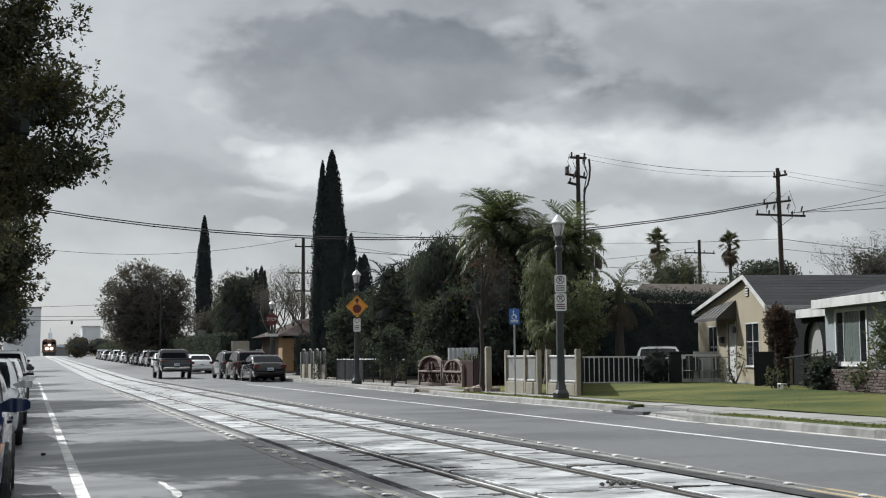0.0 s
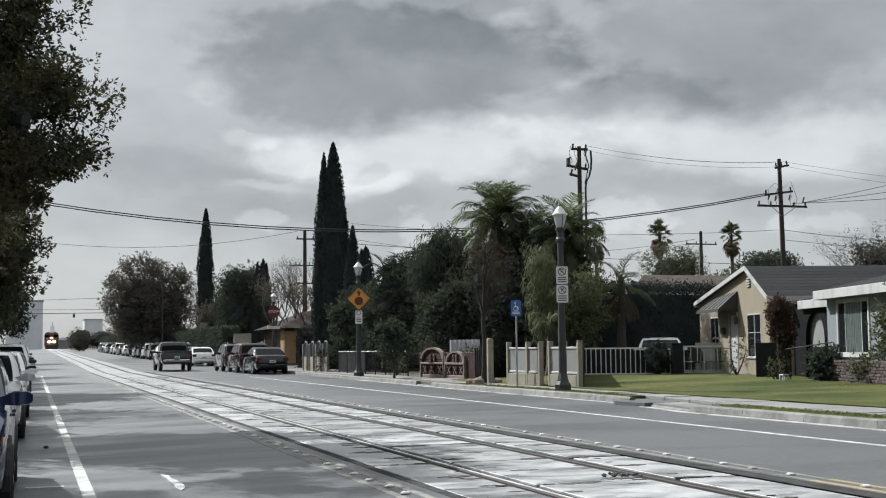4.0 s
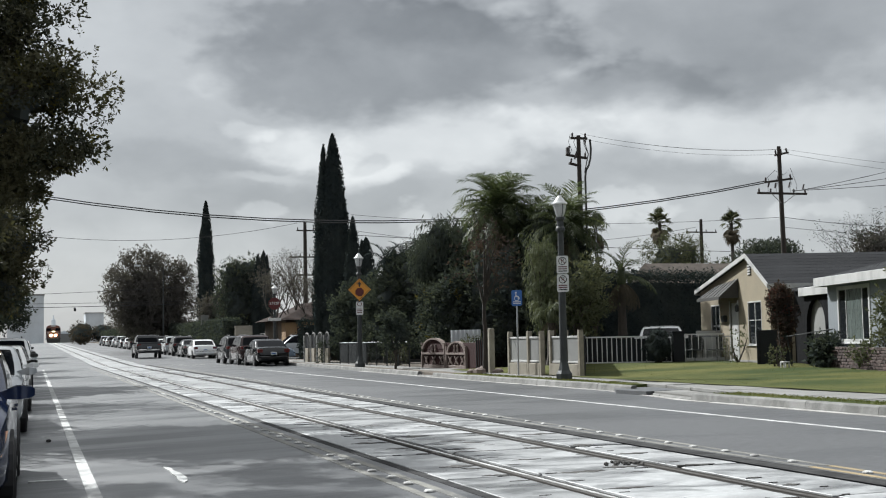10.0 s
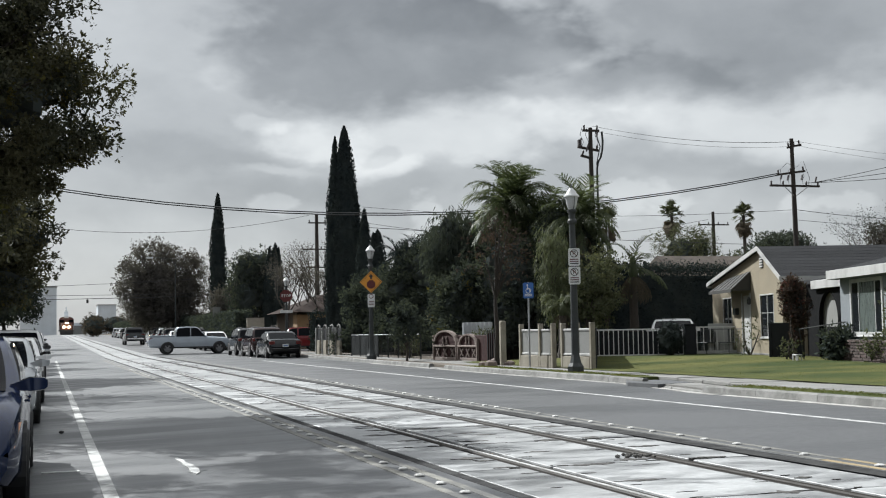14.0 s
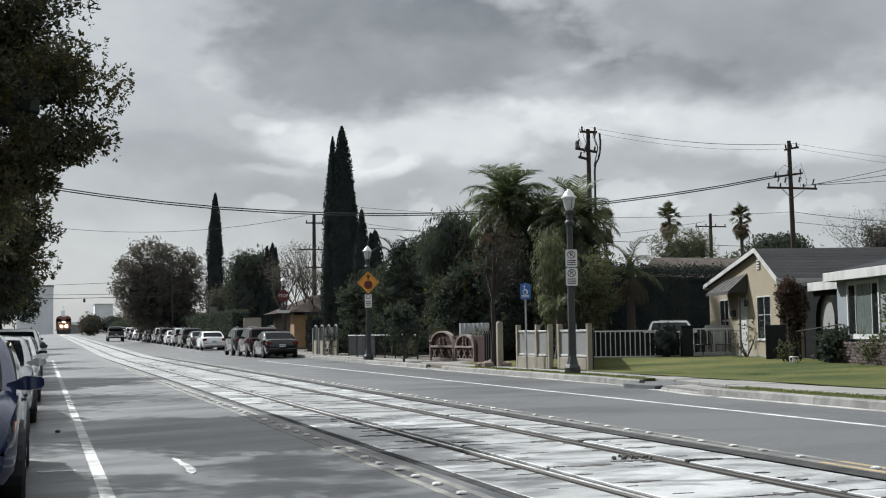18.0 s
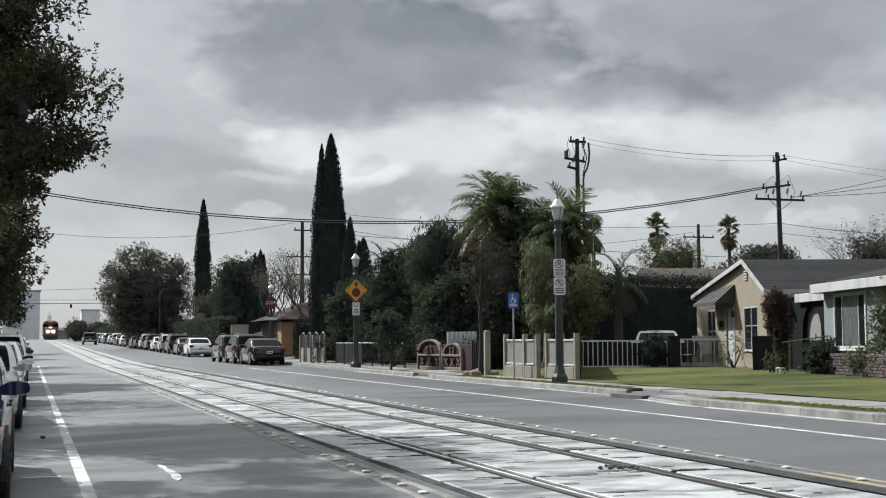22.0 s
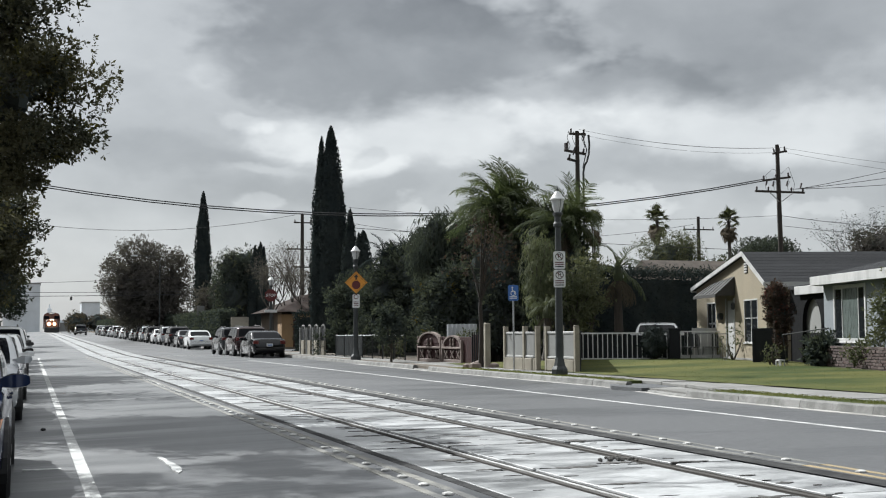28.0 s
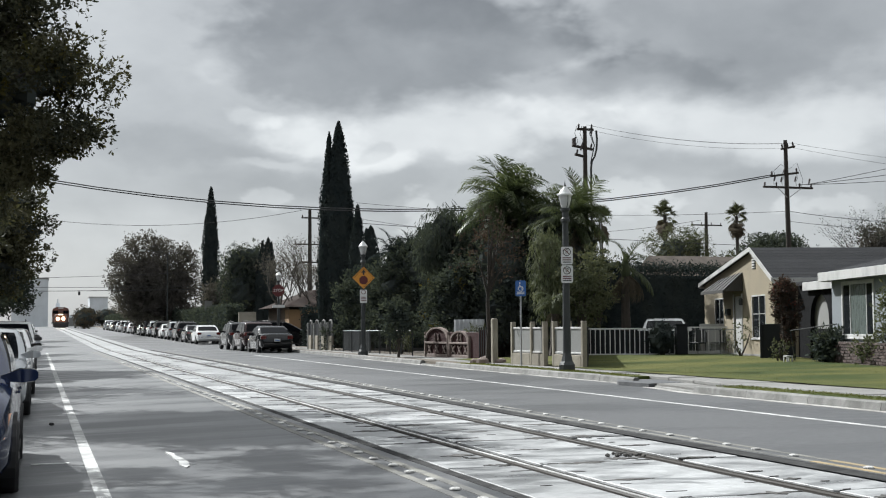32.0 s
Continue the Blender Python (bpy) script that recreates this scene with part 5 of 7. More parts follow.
        ob = new("blossom", leaf_mesh("blossom", leaf_cloud(few, max(6, each // 3), spread, rnd), leaf, M[accent], rnd))
        ob.parent = t
    x, y, z = lobes[0][:3]
    for k in range(stems):
        e = c[k % len(c)]
        part("stem", Mesh().tube([(x * .3 + .03 * k, y * .3, -.05), (e[0] * .6, e[1] * .6, e[2] * .5), tuple(e)], [.035, .025, .01], 5), M["bark"], t)
    return t


def hedge(m, label, length, depth, height, mat, seed, leaf=0.14, count=9000, name="hedge"):
    """A clipped hedge: a solid dark core added under its leaves."""
    rnd = np.random.default_rng(seed)
    t = thing(name, m, label, "hedge")
    core = Mesh().box(0.22, 0.25, -0.1, length - 0.22, depth - 0.25, height - 0.35, 0.15)
    part("core", core, M["leaf_cypress"], t)
    p = rnd.uniform(0, 1, size=(count, 3)) * np.array([length, depth, height])
    face = rnd.choice(5, size=count, p=[.3, .08, .08, .26, .28])
    p[face == 0, 1] = rnd.normal(0.06, .09, (face == 0).sum())
    p[face == 1, 0] = rnd.normal(0.0, .09, (face == 1).sum())
    p[face == 2, 0] = length + rnd.normal(0.0, .09, (face == 2).sum())
    p[face == 4, 1] = depth + rnd.normal(-.06, .09, (face == 4).sum())
    p[face == 3, 2] = height + rnd.normal(-.05, .14, (face == 3).sum())
    out = np.array([(0, -1, .2), (-1, 0, .2), (1, 0, .2), (0, 0, 1), (0, 1, .2)], dtype=float)[face]
    ob = new("foliage", leaf_mesh("foliage", p, leaf, M[mat], rnd, out=out))
    ob.parent = t
    return t


def bare_tree(m, label, height, seed, spread=2.4, leaf="leaf_dry", leaves=900, name="tree"):
    """A winter tree: forked limbs and twigs with few leaves."""
    rnd = random.Random(seed)
    t = thing(name, m, label, "tree")
    part("trunk", Mesh().tube([(0, 0, -.1), (.05, 0, height * .2), (0, .05, height * .38)], [.2, .15, .12], 8), M["bark"], t)
    tips = []
    def grow(p, d, ln, r, depth, mesh):
        q = p + d * ln
        mesh.tube([p, p.lerp(q, .5) + Vector((rnd.uniform(-.1, .1), rnd.uniform(-.1, .1), .05)) * ln * .4, q], [r, r * .8, r * .6], 5 if depth else 6, caps=False)
        tips.append(q)
        if depth < 4:
            for _ in range(3 if depth < 2 else 2):
                e = (d + Vector((rnd.uniform(-.75, .75), rnd.uniform(-.75, .75), rnd.uniform(-.05, .6)))).normalized()
                grow(q, e, ln * rnd.uniform(.6, .82), r * .55, depth + 1, mesh)
    for k in range(5):
        a = 2 * math.pi * k / 5 + rnd.uniform(-.3, .3)
        mesh = Mesh()
        d = Vector((math.cos(a) * .5 * spread / 2.4, math.sin(a) * .5 * spread / 2.4, 1)).normalized()
        grow(Vector((0, .03, height * .36)), d, height * .24, .07, 0, mesh)
        part("limb", mesh, M["bark"], t)
    g = np.random.default_rng(seed)
    c = np.array([tuple(q) for q in tips])
    pts = c[g.integers(0, len(c), leaves)] + g.normal(size=(leaves, 3)) * .22
    ob = new("leaves", leaf_mesh("leaves", pts, .13, M[leaf], g))
    ob.parent = t
    return t


def build_plants():
    # street trees above the parked cars
    row = "street trees above the parked cars"
    # added out of sight behind the next tree to shade the lane
    tree(pose(-4.4, 33.5, 0), "hidden street tree with dark green leaves, there for its shade on the lane", 3.2, .22, [(0.2, 0, 6.0, 3.6, 3.2, 2.4), (2.0, 0, 4.6, 2.0, 2.6, 1.2)], "leaf_street", 14, clumps=70, each=80, spread=.36, leaf=.2, forks=12, group=row)
    tree(pose(-4.3, 24.0, 0), "tall street tree with dense glossy dark green leaves", 3.6, .24,
         [(0.4, 0, 7.4, 4.4, 4.6, 3.3, .13), (3.7, -0.6, 5.6, 1.8, 2.4, 1.5), (3.1, -1.0, 4.4, 1.5, 2.0, 1.0), (2.9, -.4, 7.3, 1.85, 2.2, 1.6, 1.0), (2.35, 0, 9.0, 1.85, 2.4, 1.6, .4), (-1, 0, 10.0, 3.5, 3.5, 2.0, .08), (1.0, 0, 4.8, 3.4, 3.2, 1.5, .2)], "leaf_street", 11,
         clumps=250, each=520, spread=.23, leaf=.09, forks=26, core=.33, group=row, accent="leaf_yellow")
    # unseen; thinned so that it dapples the near lane with shade
    tree(pose(-4.4, 17.0, 0), "hidden street tree with dark green leaves, there for its shade on the lane", 3.4, .22, [(0, 0, 6.9, 3.6, 3.6, 3.0), (1.0, 0, 5.2, 2.4, 2.8, 1.2)], "leaf_street", 12, clumps=34, each=150, spread=.24, leaf=.12, forks=12, group=row)
    tree(pose(-4.2, 44.0, 0), "street tree with yellowing green leaves", 3.0, .2, [(0.2, 0, 5.6, 4.0, 4.2, 3.0), (2.5, 0, 4.6, 2.1, 2.6, 1.4), (2.1, 0, 3.2, 2.0, 2.4, 1.0)], "leaf_street", 13, clumps=340, each=260, spread=.27, leaf=.13, forks=14, core=.7, group=row, accent="leaf_yellow")
    for i, y in enumerate((62.0, 76.0, 101.0, 122.0)):
        tree(pose(-5.0 + (i == 3) * 1.2, y, rise(y)), "street tree with dark green leaves", 2.8, .2, [(0, 0, 5.4, 3.4, 3.6, 2.8), (1.2, 0, 3.9, 2.0, 2.4, 1.3)], "leaf_dark", 20 + i, clumps=150, each=90, spread=.45, leaf=.27, forks=8, group=row)
    # unseen trees added behind the viewer to darken reflections and light from there
    back = tree(pose(-5.0, -8.0, 0), "broad unseen tree with dense dark leaves, added behind the viewer", 3.0, .22, [(0, 0, 6.0, 4.6, 4.6, 3.6)], "leaf_dark", 29, clumps=120, each=80, spread=.6, leaf=.36, forks=8, group=row)
    for x, y, a in ((-5.5, -22, 60), (-4.5, -36, 150), (15.5, -14, 30), (17, -26, 200), (16, -40, 100), (3, -62, 10), (10, -64, 80), (-2, -66, 260), (-10, -60, 130), (24, -55, 20), (-22, -50, 300), (26, -30, 90)):
        copy_thing(back, pose(x, y, 0, 0, 0, a))
    # unseen rows added to block low sky light from the sides and rear
    for x0, y0, a, ln in ((-90, -78, 0, 170), (-34, 74, -90, 150), (-20, 235, -86, 140), (40, 20, -70, 95)):
        hedge(pose(x0, y0, rise(y0), 0, 0, a), "tall unseen row of dense dark trees added to block low sky", ln, 4, 9.0, "leaf_dark", 180 + ln, .7, 6000, name="tree_row")
    # beyond the side street
    tree(pose(14.2, 150, rise(150)), "broad round tree with thin brownish winter leaves", 4.2, .35, [(-1.6, 0, 7.2, 4.9, 4.8, 4.7), (-3.4, 0, 6.2, 3.2, 3.6, 3.6), (1.8, 0, 6.4, 2.8, 3.6, 4.0), (-.6, 0, 3.2, 4.6, 4.0, 2.4), (-4.6, 0, 9.0, 1.6, 1.5, 1.2, .6), (-2.0, 0, 10.8, 2.6, 2.2, 1.3, .8), (2.2, 0, 9.8, 1.5, 1.4, 1.3, .6)], "leaf_dry", 31, clumps=900, each=110, spread=.42, leaf=.18, forks=22, core=.4)
    tree(pose(9.5 + 6.5, 185, rise(185)), "round street tree with thin brownish leaves", 3.4, .3, [(0, 0, 6.0, 4.2, 4, 3.8)], "leaf_dry", 32, core=.6, clumps=110, each=60, spread=.6, leaf=.3, forks=10)
    tree(pose(17.9, 128, rise(128)), "dark spreading tree behind the parked cars", 2.2, .25, [(0, 0, 4.0, 2.0, 2.4, 2.0)], "leaf_dry", 33, core=.6, clumps=110, each=60, spread=.5, leaf=.24)
    cypress(pose(16.9, 130, rise(130)), "tall slim dark cypress behind parked cars", [(0, 0, 15.6, 1.0)], 34, 6000, .3)
    tree(pose(18.3, 115, rise(115)), "dense green tree with hanging branches", 3.0, .25, [(-.7, 0, 7.0, 1.6, 1.6, 2.0), (.6, 0, 7.2, 1.5, 1.6, 2.0), (-.3, 0, 4.4, 2.2, 2.2, 3.0)], "leaf_dark", 35, core=.6, clumps=190, each=90, spread=.4, leaf=.22, droop=.6, down=1.2, aspect=.3, accent="leaf_olive")
    cypress(pose(19.9, 113, rise(114)), "dark clipped cypress beside a garden tree", [(0, 0, 9.3, .85), (-.7, 0, 9.0, .7), (.45, 0, 8.9, .6)], 36, 4000, .28)
    bare_tree(pose(22.0, 104, rise(104)), "nearly bare winter tree with thin twigs", 8.6, 37, 3.2, leaves=1300)
    bare_tree(pose(19.6, 98, rise(98)), "nearly bare winter tree with dry brown leaves", 6.2, 38, 2.6, leaves=900)
    tree(pose(20.5, 135, rise(135)), "far garden tree with dark leaves", 2.4, .2, [(0, 0, 5.0, 2.8, 3, 3.0)], "leaf_dark", 39, core=.66, clumps=90, each=60, spread=.55, leaf=.28)
    # the next two take a paler leaf, haze put into the colour
    tree(pose(11.3, 320, rise(320)), "far thicket of trees beside the railway", 1.6, .2, [(0, 0, 2.6, 3.2, 2.5, 2.6), (5, 0, 2.4, 3.2, 2.5, 2.4)], "leaf_dead", 46, core=.8, clumps=120, each=60, spread=.4, leaf=.3)
    tree(pose(9.0, 262, rise(262)), "small round far tree by the road", 1.0, .15, [(0, 0, 1.9, 1.9, 1.8, 1.9)], "leaf_dead", 40, core=.8, clumps=70, each=60, spread=.35, leaf=.25)
    tree(pose(15.6, 215, rise(215)), "far street tree with thin brown leaves", 3.0, .25, [(0, 0, 5.4, 3.6, 4, 3.2)], "leaf_dry", 41, clumps=90, each=55, spread=.6, leaf=.32)
    for k, (y0, ln) in enumerate(((104, 40), (146, 44), (192, 50), (244, 60))):
        hedge(pose(16.4, y0, rise(y0), 0, 0, 90), "dark garden hedge behind the row of parked cars", ln, 1.5, 3.0, "leaf_dark", 190 + k, .24, 15000)
    bare_tree(pose(17.6, 94.6, rise(95)), "bare brown tree before the corner house", 6.8, 137, 2.8, leaves=1800)
    bare_tree(pose(20.4, 95.0, rise(95)), "bare twiggy tree beside the corner house", 6.0, 138, 2.4, leaves=1400)
    # corner garden with cypresses
    cypress(pose(17.1, 73, 0), "very tall dark cypress with two pointed tips", [(0.0, 0, 13.75, 1.12), (-.75, .2, 13.1, .62), (.75, -.3, 10.0, .55)], 42, 15000, .22)
    cypress(pose(17.55, 70, 0), "slim dark cypress in a row of cypresses", [(0, 0, 8.4, .62)], 43, 3500, .2)
    cypress(pose(17.3, 66, 0), "dark bushy cypress with two pointed tips", [(0, 0, 6.85, .8), (-.35, 0, 6.7, .5)], 44, 5000, .2)
    cypress(pose(18.3, 64, 0), "dark low cypress beside taller cypresses", [(0, 0, 6.0, .9)], 45, 4000, .2)
    # garden thicket behind the fence
    thick = "dark garden trees behind the fence"
    for x, y, h, rx, rz, mat, seed in ((16.6, 58, 3.1, 1.5, 1.7, "leaf_dark", 51), (18.0, 57, 3.9, 1.9, 2.2, "leaf_dark", 52), (19.6, 56, 4.2, 2.2, 2.9, "leaf_dark", 53), (17.4, 51, 2.6, 1.7, 1.8, "leaf_dark", 54),
                                       (19.0, 49.5, 3.2, 2.0, 2.4, "leaf_dark", 55), (20.8, 47.5, 3.0, 1.8, 2.2, "leaf_dark", 56), (20.6, 53, 4.9, 2.4, 2.6, "leaf_dark", 57), (19.4, 51.6, 4.6, 1.7, 2.3, "leaf_dark", 63), (20.6, 48.0, 4.6, 1.3, 2.0, "leaf_dark", 64), (22.0, 50, 3.4, 1.7, 1.9, "leaf_dark", 58), (16.0, 62, 2.6, 1.2, 1.8, "leaf_dark", 59)):
        tree(pose(x, y, 0), "garden tree with dense dark leaves behind the fence", h * .45, .13, [(0, 0, h, rx, rx, rz), (-.4, -.5, h * .55, rx * .85, rx * .8, rz * .6)], mat, seed, clumps=150, each=130, spread=.32, leaf=.16, forks=8, group=thick, core=.72,
             accent="leaf_yellow" if seed in (54, 58) else None)
    tree(pose(19.2, 42.6, 0.1), "shrub with light green leaves and pale flowers", 1.3, .07, [(0, 0, 3.0, .95, .8, .8), (.3, 0, 2.1, .8, .7, .8)], "leaf_olive", 61, clumps=60, each=60, spread=.22, leaf=.14)
    tree(pose(20.3, 43.2, 0.1), "shrub with light green leaves beside a palm", 1.3, .07, [(0, 0, 3.3, .7, .8, .7), (-.2, 0, 2.3, .7, .7, .7)], "leaf_olive", 65, clumps=40, each=60, spread=.24, leaf=.12)
    feather_palm(pose(18.95, 50.0, 0), "tall feather palm with wind-blown arching fronds", 6.3, 1, 50, 2.2, dead=8)
    feather_palm(pose(20.3, 49.4, 0), "feather palm with ragged fronds close beside a taller palm", 5.5, 8, 26, 1.9, dead=9)
    feather_palm(pose(20.75, 46.8, 0), "feather palm with drooping fronds behind a lamp post", 5.4, 2, 40, 1.9, dead=8)
    tree(pose(17.1, 53.0, 0), "weeping garden tree with fine grey green hanging leaves", 3.4, .12, [(.15, 0, 5.7, 1.0, 1.2, 1.2), (.4, 0, 4.7, 1.1, 1.3, 1.2), (-.3, 0, 5.0, .6, .8, .9)], "leaf_dark", 66, clumps=120, each=100, spread=.24, leaf=.24, droop=.5, down=1.6, aspect=.16, core=.5)
    feather_palm(pose(17.2, 58.5, 0), "small feather palm behind the fence", 4.7, 4, 14, 1.4, sway=.6, mat="leaf_cypress")
    feather_palm(pose(16.2, 58.0, 0), "small feather palm with thin fronds", 4.6, 5, 12, 1.4, sway=.6, mat="leaf_cypress")
    tree(pose(18.4, 43.9, 0.1), "slim weeping tree with light green hanging leaves", 2.2, .08, [(0, 0, 4.3, .5, .6, .8), (.1, 0, 3.4, .55, .6, .9), (-.1, 0, 2.5, .5, .5, .6)], "leaf_light", 60, clumps=70, each=90, spread=.17, leaf=.19, droop=.45, down=1.8, aspect=.16)
    feather_palm(pose(18.2, 42.6, 0.1), "small palm with yellowing fronds behind the pale fence", 1.75, 10, 12, .9, sway=0, dead=4, mat="leaf_light", shapes=WEEPING_SHAPES)
    feather_palm(pose(21.6, 43.6, 0.1), "low palm with broken dry fronds by the hedge", 3.2, 6, 6, 1.5, dead=12, sway=.5)
    # behind the hedge and the houses
    fan_palm(pose(59.0, 110, 0), "tall fan palm with a ragged round head", 12.3, 71, .95)
    fan_palm(pose(67.1, 110, 0), "tall slim fan palm with a skirt of dry leaves", 12.4, 72, .92)
    fan_palm(pose(52.0, 110, 0), "fan palm with a ragged head near a wooden pole", 11.7, 73, .92)
    tree(pose(57.6, 106, 0), "leafy garden tree below a fan palm", 4.5, .25, [(0, 0, 8.2, 3.2, 3, 3.2), (2.2, 0, 8.6, 1.8, 2, 2.4)], "leaf_olive", 74, clumps=170, each=100, spread=.45, leaf=.2, droop=.5, down=.8, aspect=.3, core=.4)
    for x, y, z, rx, rz, seed, mat in ((48.6, 75, 6.3, 2.3, 1.2, 75, "leaf_dark"), (63.5, 104, 6.6, 3.0, 1.3, 77, "leaf_olive"), (45, 100, 5.6, 3.5, 1.6, 78, "leaf_olive"), (37, 92, 5.6, 3.2, 2.2, 79, "leaf_dark"), (30.0, 80, 4.8, 3.0, 2.4, 80, "leaf_dark"), (26, 72, 4.6, 2.6, 2.6, 81, "leaf_dark"), (52.5, 90, 5.2, 2.6, 1.2, 82, "leaf_olive")):
        tree(pose(x, y, 0), "far garden tree with dense leaves", z * .5, .2, [(0, 0, z, rx, rx, rz), (.5, 0, z * .6, rx * .8, rx * .8, rz)], mat, seed, clumps=170, each=110, spread=.42, leaf=.2, core=.42)
    bare_tree(pose(60.2, 80, 0), "half bare tree behind the grey house", 9.6, 76, 2.0, leaf="leaf_dark", leaves=1500)
    tree(pose(62.0, 80, 0), "round garden tree with thin grey green leaves", 4.0, .2, [(0, 0, 7.6, 2.4, 2.4, 1.7), (-.8, 0, 6.0, 2.6, 2.4, 1.6)], "leaf_dry", 176, clumps=150, each=90, spread=.36, leaf=.2, core=.5)
    hedge(pose(20.9, 46.2, 0.1, 0, 0, 12), "tall dark green clipped hedge behind a white fence", 9.4, 1.6, 3.7, "leaf_cypress", 83, .12, 26000)
    bush(pose(39.5, 66, 0), "tall garden shrub with white blossoms behind the hedge", [(0, 0, 4.2, 1.3, 1.0, 1.5)], "leaf_dark", 183, 40, 30, .3, .16, accent="leaf_white", name="flowering_shrub")
    hedge(pose(16.5, 79.2, 0.05), "dark green hedge along the side street", 16.0, 1.2, 2.6, "leaf_cypress", 84, .2, 7000)
    # front gardens
    tree(pose(13.25, 46.3, 0.14), "young street tree with a few green leaves", .6, .045, [(0, 0, 1.15, .78, .75, .6), (-.1, 0, 1.75, .4, .4, .4)], "leaf_dark", 91, clumps=48, each=42, spread=.17, leaf=.14, forks=10, name="sapling")
    bush(pose(21.0, 39.6, 0.15), "round dark clipped bush before a white fence", [(0, 0, .72, .46, .46, .62)], "leaf_cypress", 92, 90, 70, .09, .06, core=.85)
    bush(pose(20.75, 29.2, 0.22), "spiky green bush beside the house wall", [(.05, .1, .40, .38, .38, .38)], "leaf_dark", 93, 70, 70, .16, .14)
    bush(pose(21.05, 31.95, 0.22), "dark bougainvillea arch with red bracts", [(0, .05, 2.08, .2, .28, .32), (.12, -.08, 1.6, .16, .22, .55), (.10, .0, .95, .10, .12, .4), (-.02, .26, 1.6, .06, .06, .45)], "leaf_rust", 94, 200, 70, .09, .075, core=.78, stems=2, accent="leaf_red", name="bougainvillea")
    bush(pose(22.6, 37.0, 0.22), "thin rose bush with pale blossoms", [(0, 0, .7, .5, .5, .6)], "leaf_olive", 95, 22, 14, .14, .09)
    bush(pose(23.5, 41.0, 0.22), "low thin garden bush by the yellow wall", [(0, 0, .4, .3, .3, .35)], "leaf_olive", 96, 14, 12, .12, .08)
    bush(pose(20.2, 26.9, 0.22), "low leafy bush beside the brick wall", [(0, 0, .42, .4, .4, .35), (.1, -.4, .5, .4, .4, .4)], "leaf_olive", 97, 40, 50, .13, .09)
    bush(pose(20.05, 25.6, 0.22), "tall climbing shrub before the grey house", [(0, 0, 1.4, .35, .35, .5), (-.1, -.5, 2.0, .4, .4, .6), (.1, .35, .8, .22, .25, .5)], "leaf_olive", 98, 60, 50, .16, .1)
    bush(pose(20.2, 31.0, 0.22), "small white flowering plant in the bed", [(0, 0, .35, .3, .3, .3)], "leaf_olive", 99, 16, 20, .1, .07)
    for x, y, s in ((14.3, 62.6, 102), (15.0, 52.0, 103), (15.6, 48.5, 104), (16.0, 45.0, 105)):
        bush(pose(x, y, .14), "low green garden plant by the fence", [(0, 0, .35 + .3 * (s > 101), .5, .5, .35 + .25 * (s > 101))], "leaf_olive" if s % 2 else "leaf_dark", s, 30, 40, .14, .09)
    # grass tufts on lawn and verge
    rnd = np.random.default_rng(7)
    n = 22000
    x = rnd.uniform(14.0, 24.0, n)
    y = rnd.uniform(8.0, 40.0, n)
    z = 0.185 + 0.10 * np.minimum(1.0, (x - 13.85) / 6.0)
    m = leaf_mesh("grass", np.stack([x, y, z - .017], 1), .022, M["grass"], rnd, flat=-.6, aspect=.35, out=np.tile([-.2, -.2, 1.0], (n, 1)))
    tagged(new("grass", m), "short uneven grass on the lawn", "grass", kind="stuff")
    n = 9000
    y = rnd.uniform(6.0, 37.0, n)
    y = y[(y < 20.5) | (y > 25.6)]
    x = np.array([kerb_x(v) for v in y]) + rnd.uniform(.2, .8, len(y))
    m = leaf_mesh("verge_grass", np.stack([x, y, np.full(len(y), .155)], 1), .04, M["grass"], rnd, flat=-1.0, aspect=.25)
    tagged(new("verge_grass", m), "short grass on the strip by the kerb", "grass", kind="stuff")


build_plants()


# ---- houses ----
def window_parts(owner, name, x, y0, y1, z0, z1, glass, mullions=(), rails=(), trim="trim", t=.07):
    """A framed window in a wall that faces -x, at x; y0 < y1."""
    w = part(name, Mesh().box(x - .015, y0, z0, x + .06, y1, z1), M[glass], owner)
    for a, b, c, d in ((y0 - t, y0, z0 - t, z1 + t), (y1, y1 + t, z0 - t, z1 + t), (y0, y1, z1, z1 + t), (y0, y1, z0 - t, z0)):
        part("window_frame", Mesh().box(x - .05, a, c, x + .03, b, d, .008), M[trim], w)
    for m in mullions:
        part("mullion", Mesh().box(x - .035, m - .022, z0, x + .02, m + .022, z1, .004), M["trim"], w)
    for r in rails:
        part("glazing_bar", Mesh().box(x - .028, y0, r - .012, x + .0, y1, r + .012), M["trim"], w)
    part("window_sill", Mesh().box(x - .09, y0 - .09, z0 - t - .03, x + .02, y1 + .09, z0 - t + .012, .008), M[trim], w)
    return w


def shingle_roof(owner, a, b, c, d, thick, mat, course=.24):
    """Roof slope with corners a, b along the eave and c, d along the ridge (c above b), laid in overlapping courses."""
    a, b, c, d = [Vector(p) for p in (a, b, c, d)]
    n = (b - a).cross(d - a).normalized()
    if n.z < 0:
        n = -n
    deck = Mesh().loft([[p - n * thick for p in (a, b, c, d)], [a, b, c, d]])
    roof = part("roof", deck, mat, owner)
    steps = max(2, int((d - a).length / course))
    for k in range(steps):
        rows = Mesh()
        s0, s1 = k / steps, min(1.0, (k + 1.12) / steps)
        p = [a.lerp(d, s0), b.lerp(c, s0), b.lerp(c, s1), a.lerp(d, s1)]
        lift = [n * .009, n * .009, n * .005, n * .005]
        rows.loft([[q + n * .003 for q in p], [q + l for q, l in zip(p, lift)]])
        part("shingle_course", rows, mat, roof)
    return roof


HOUSE_TURN = -15.3


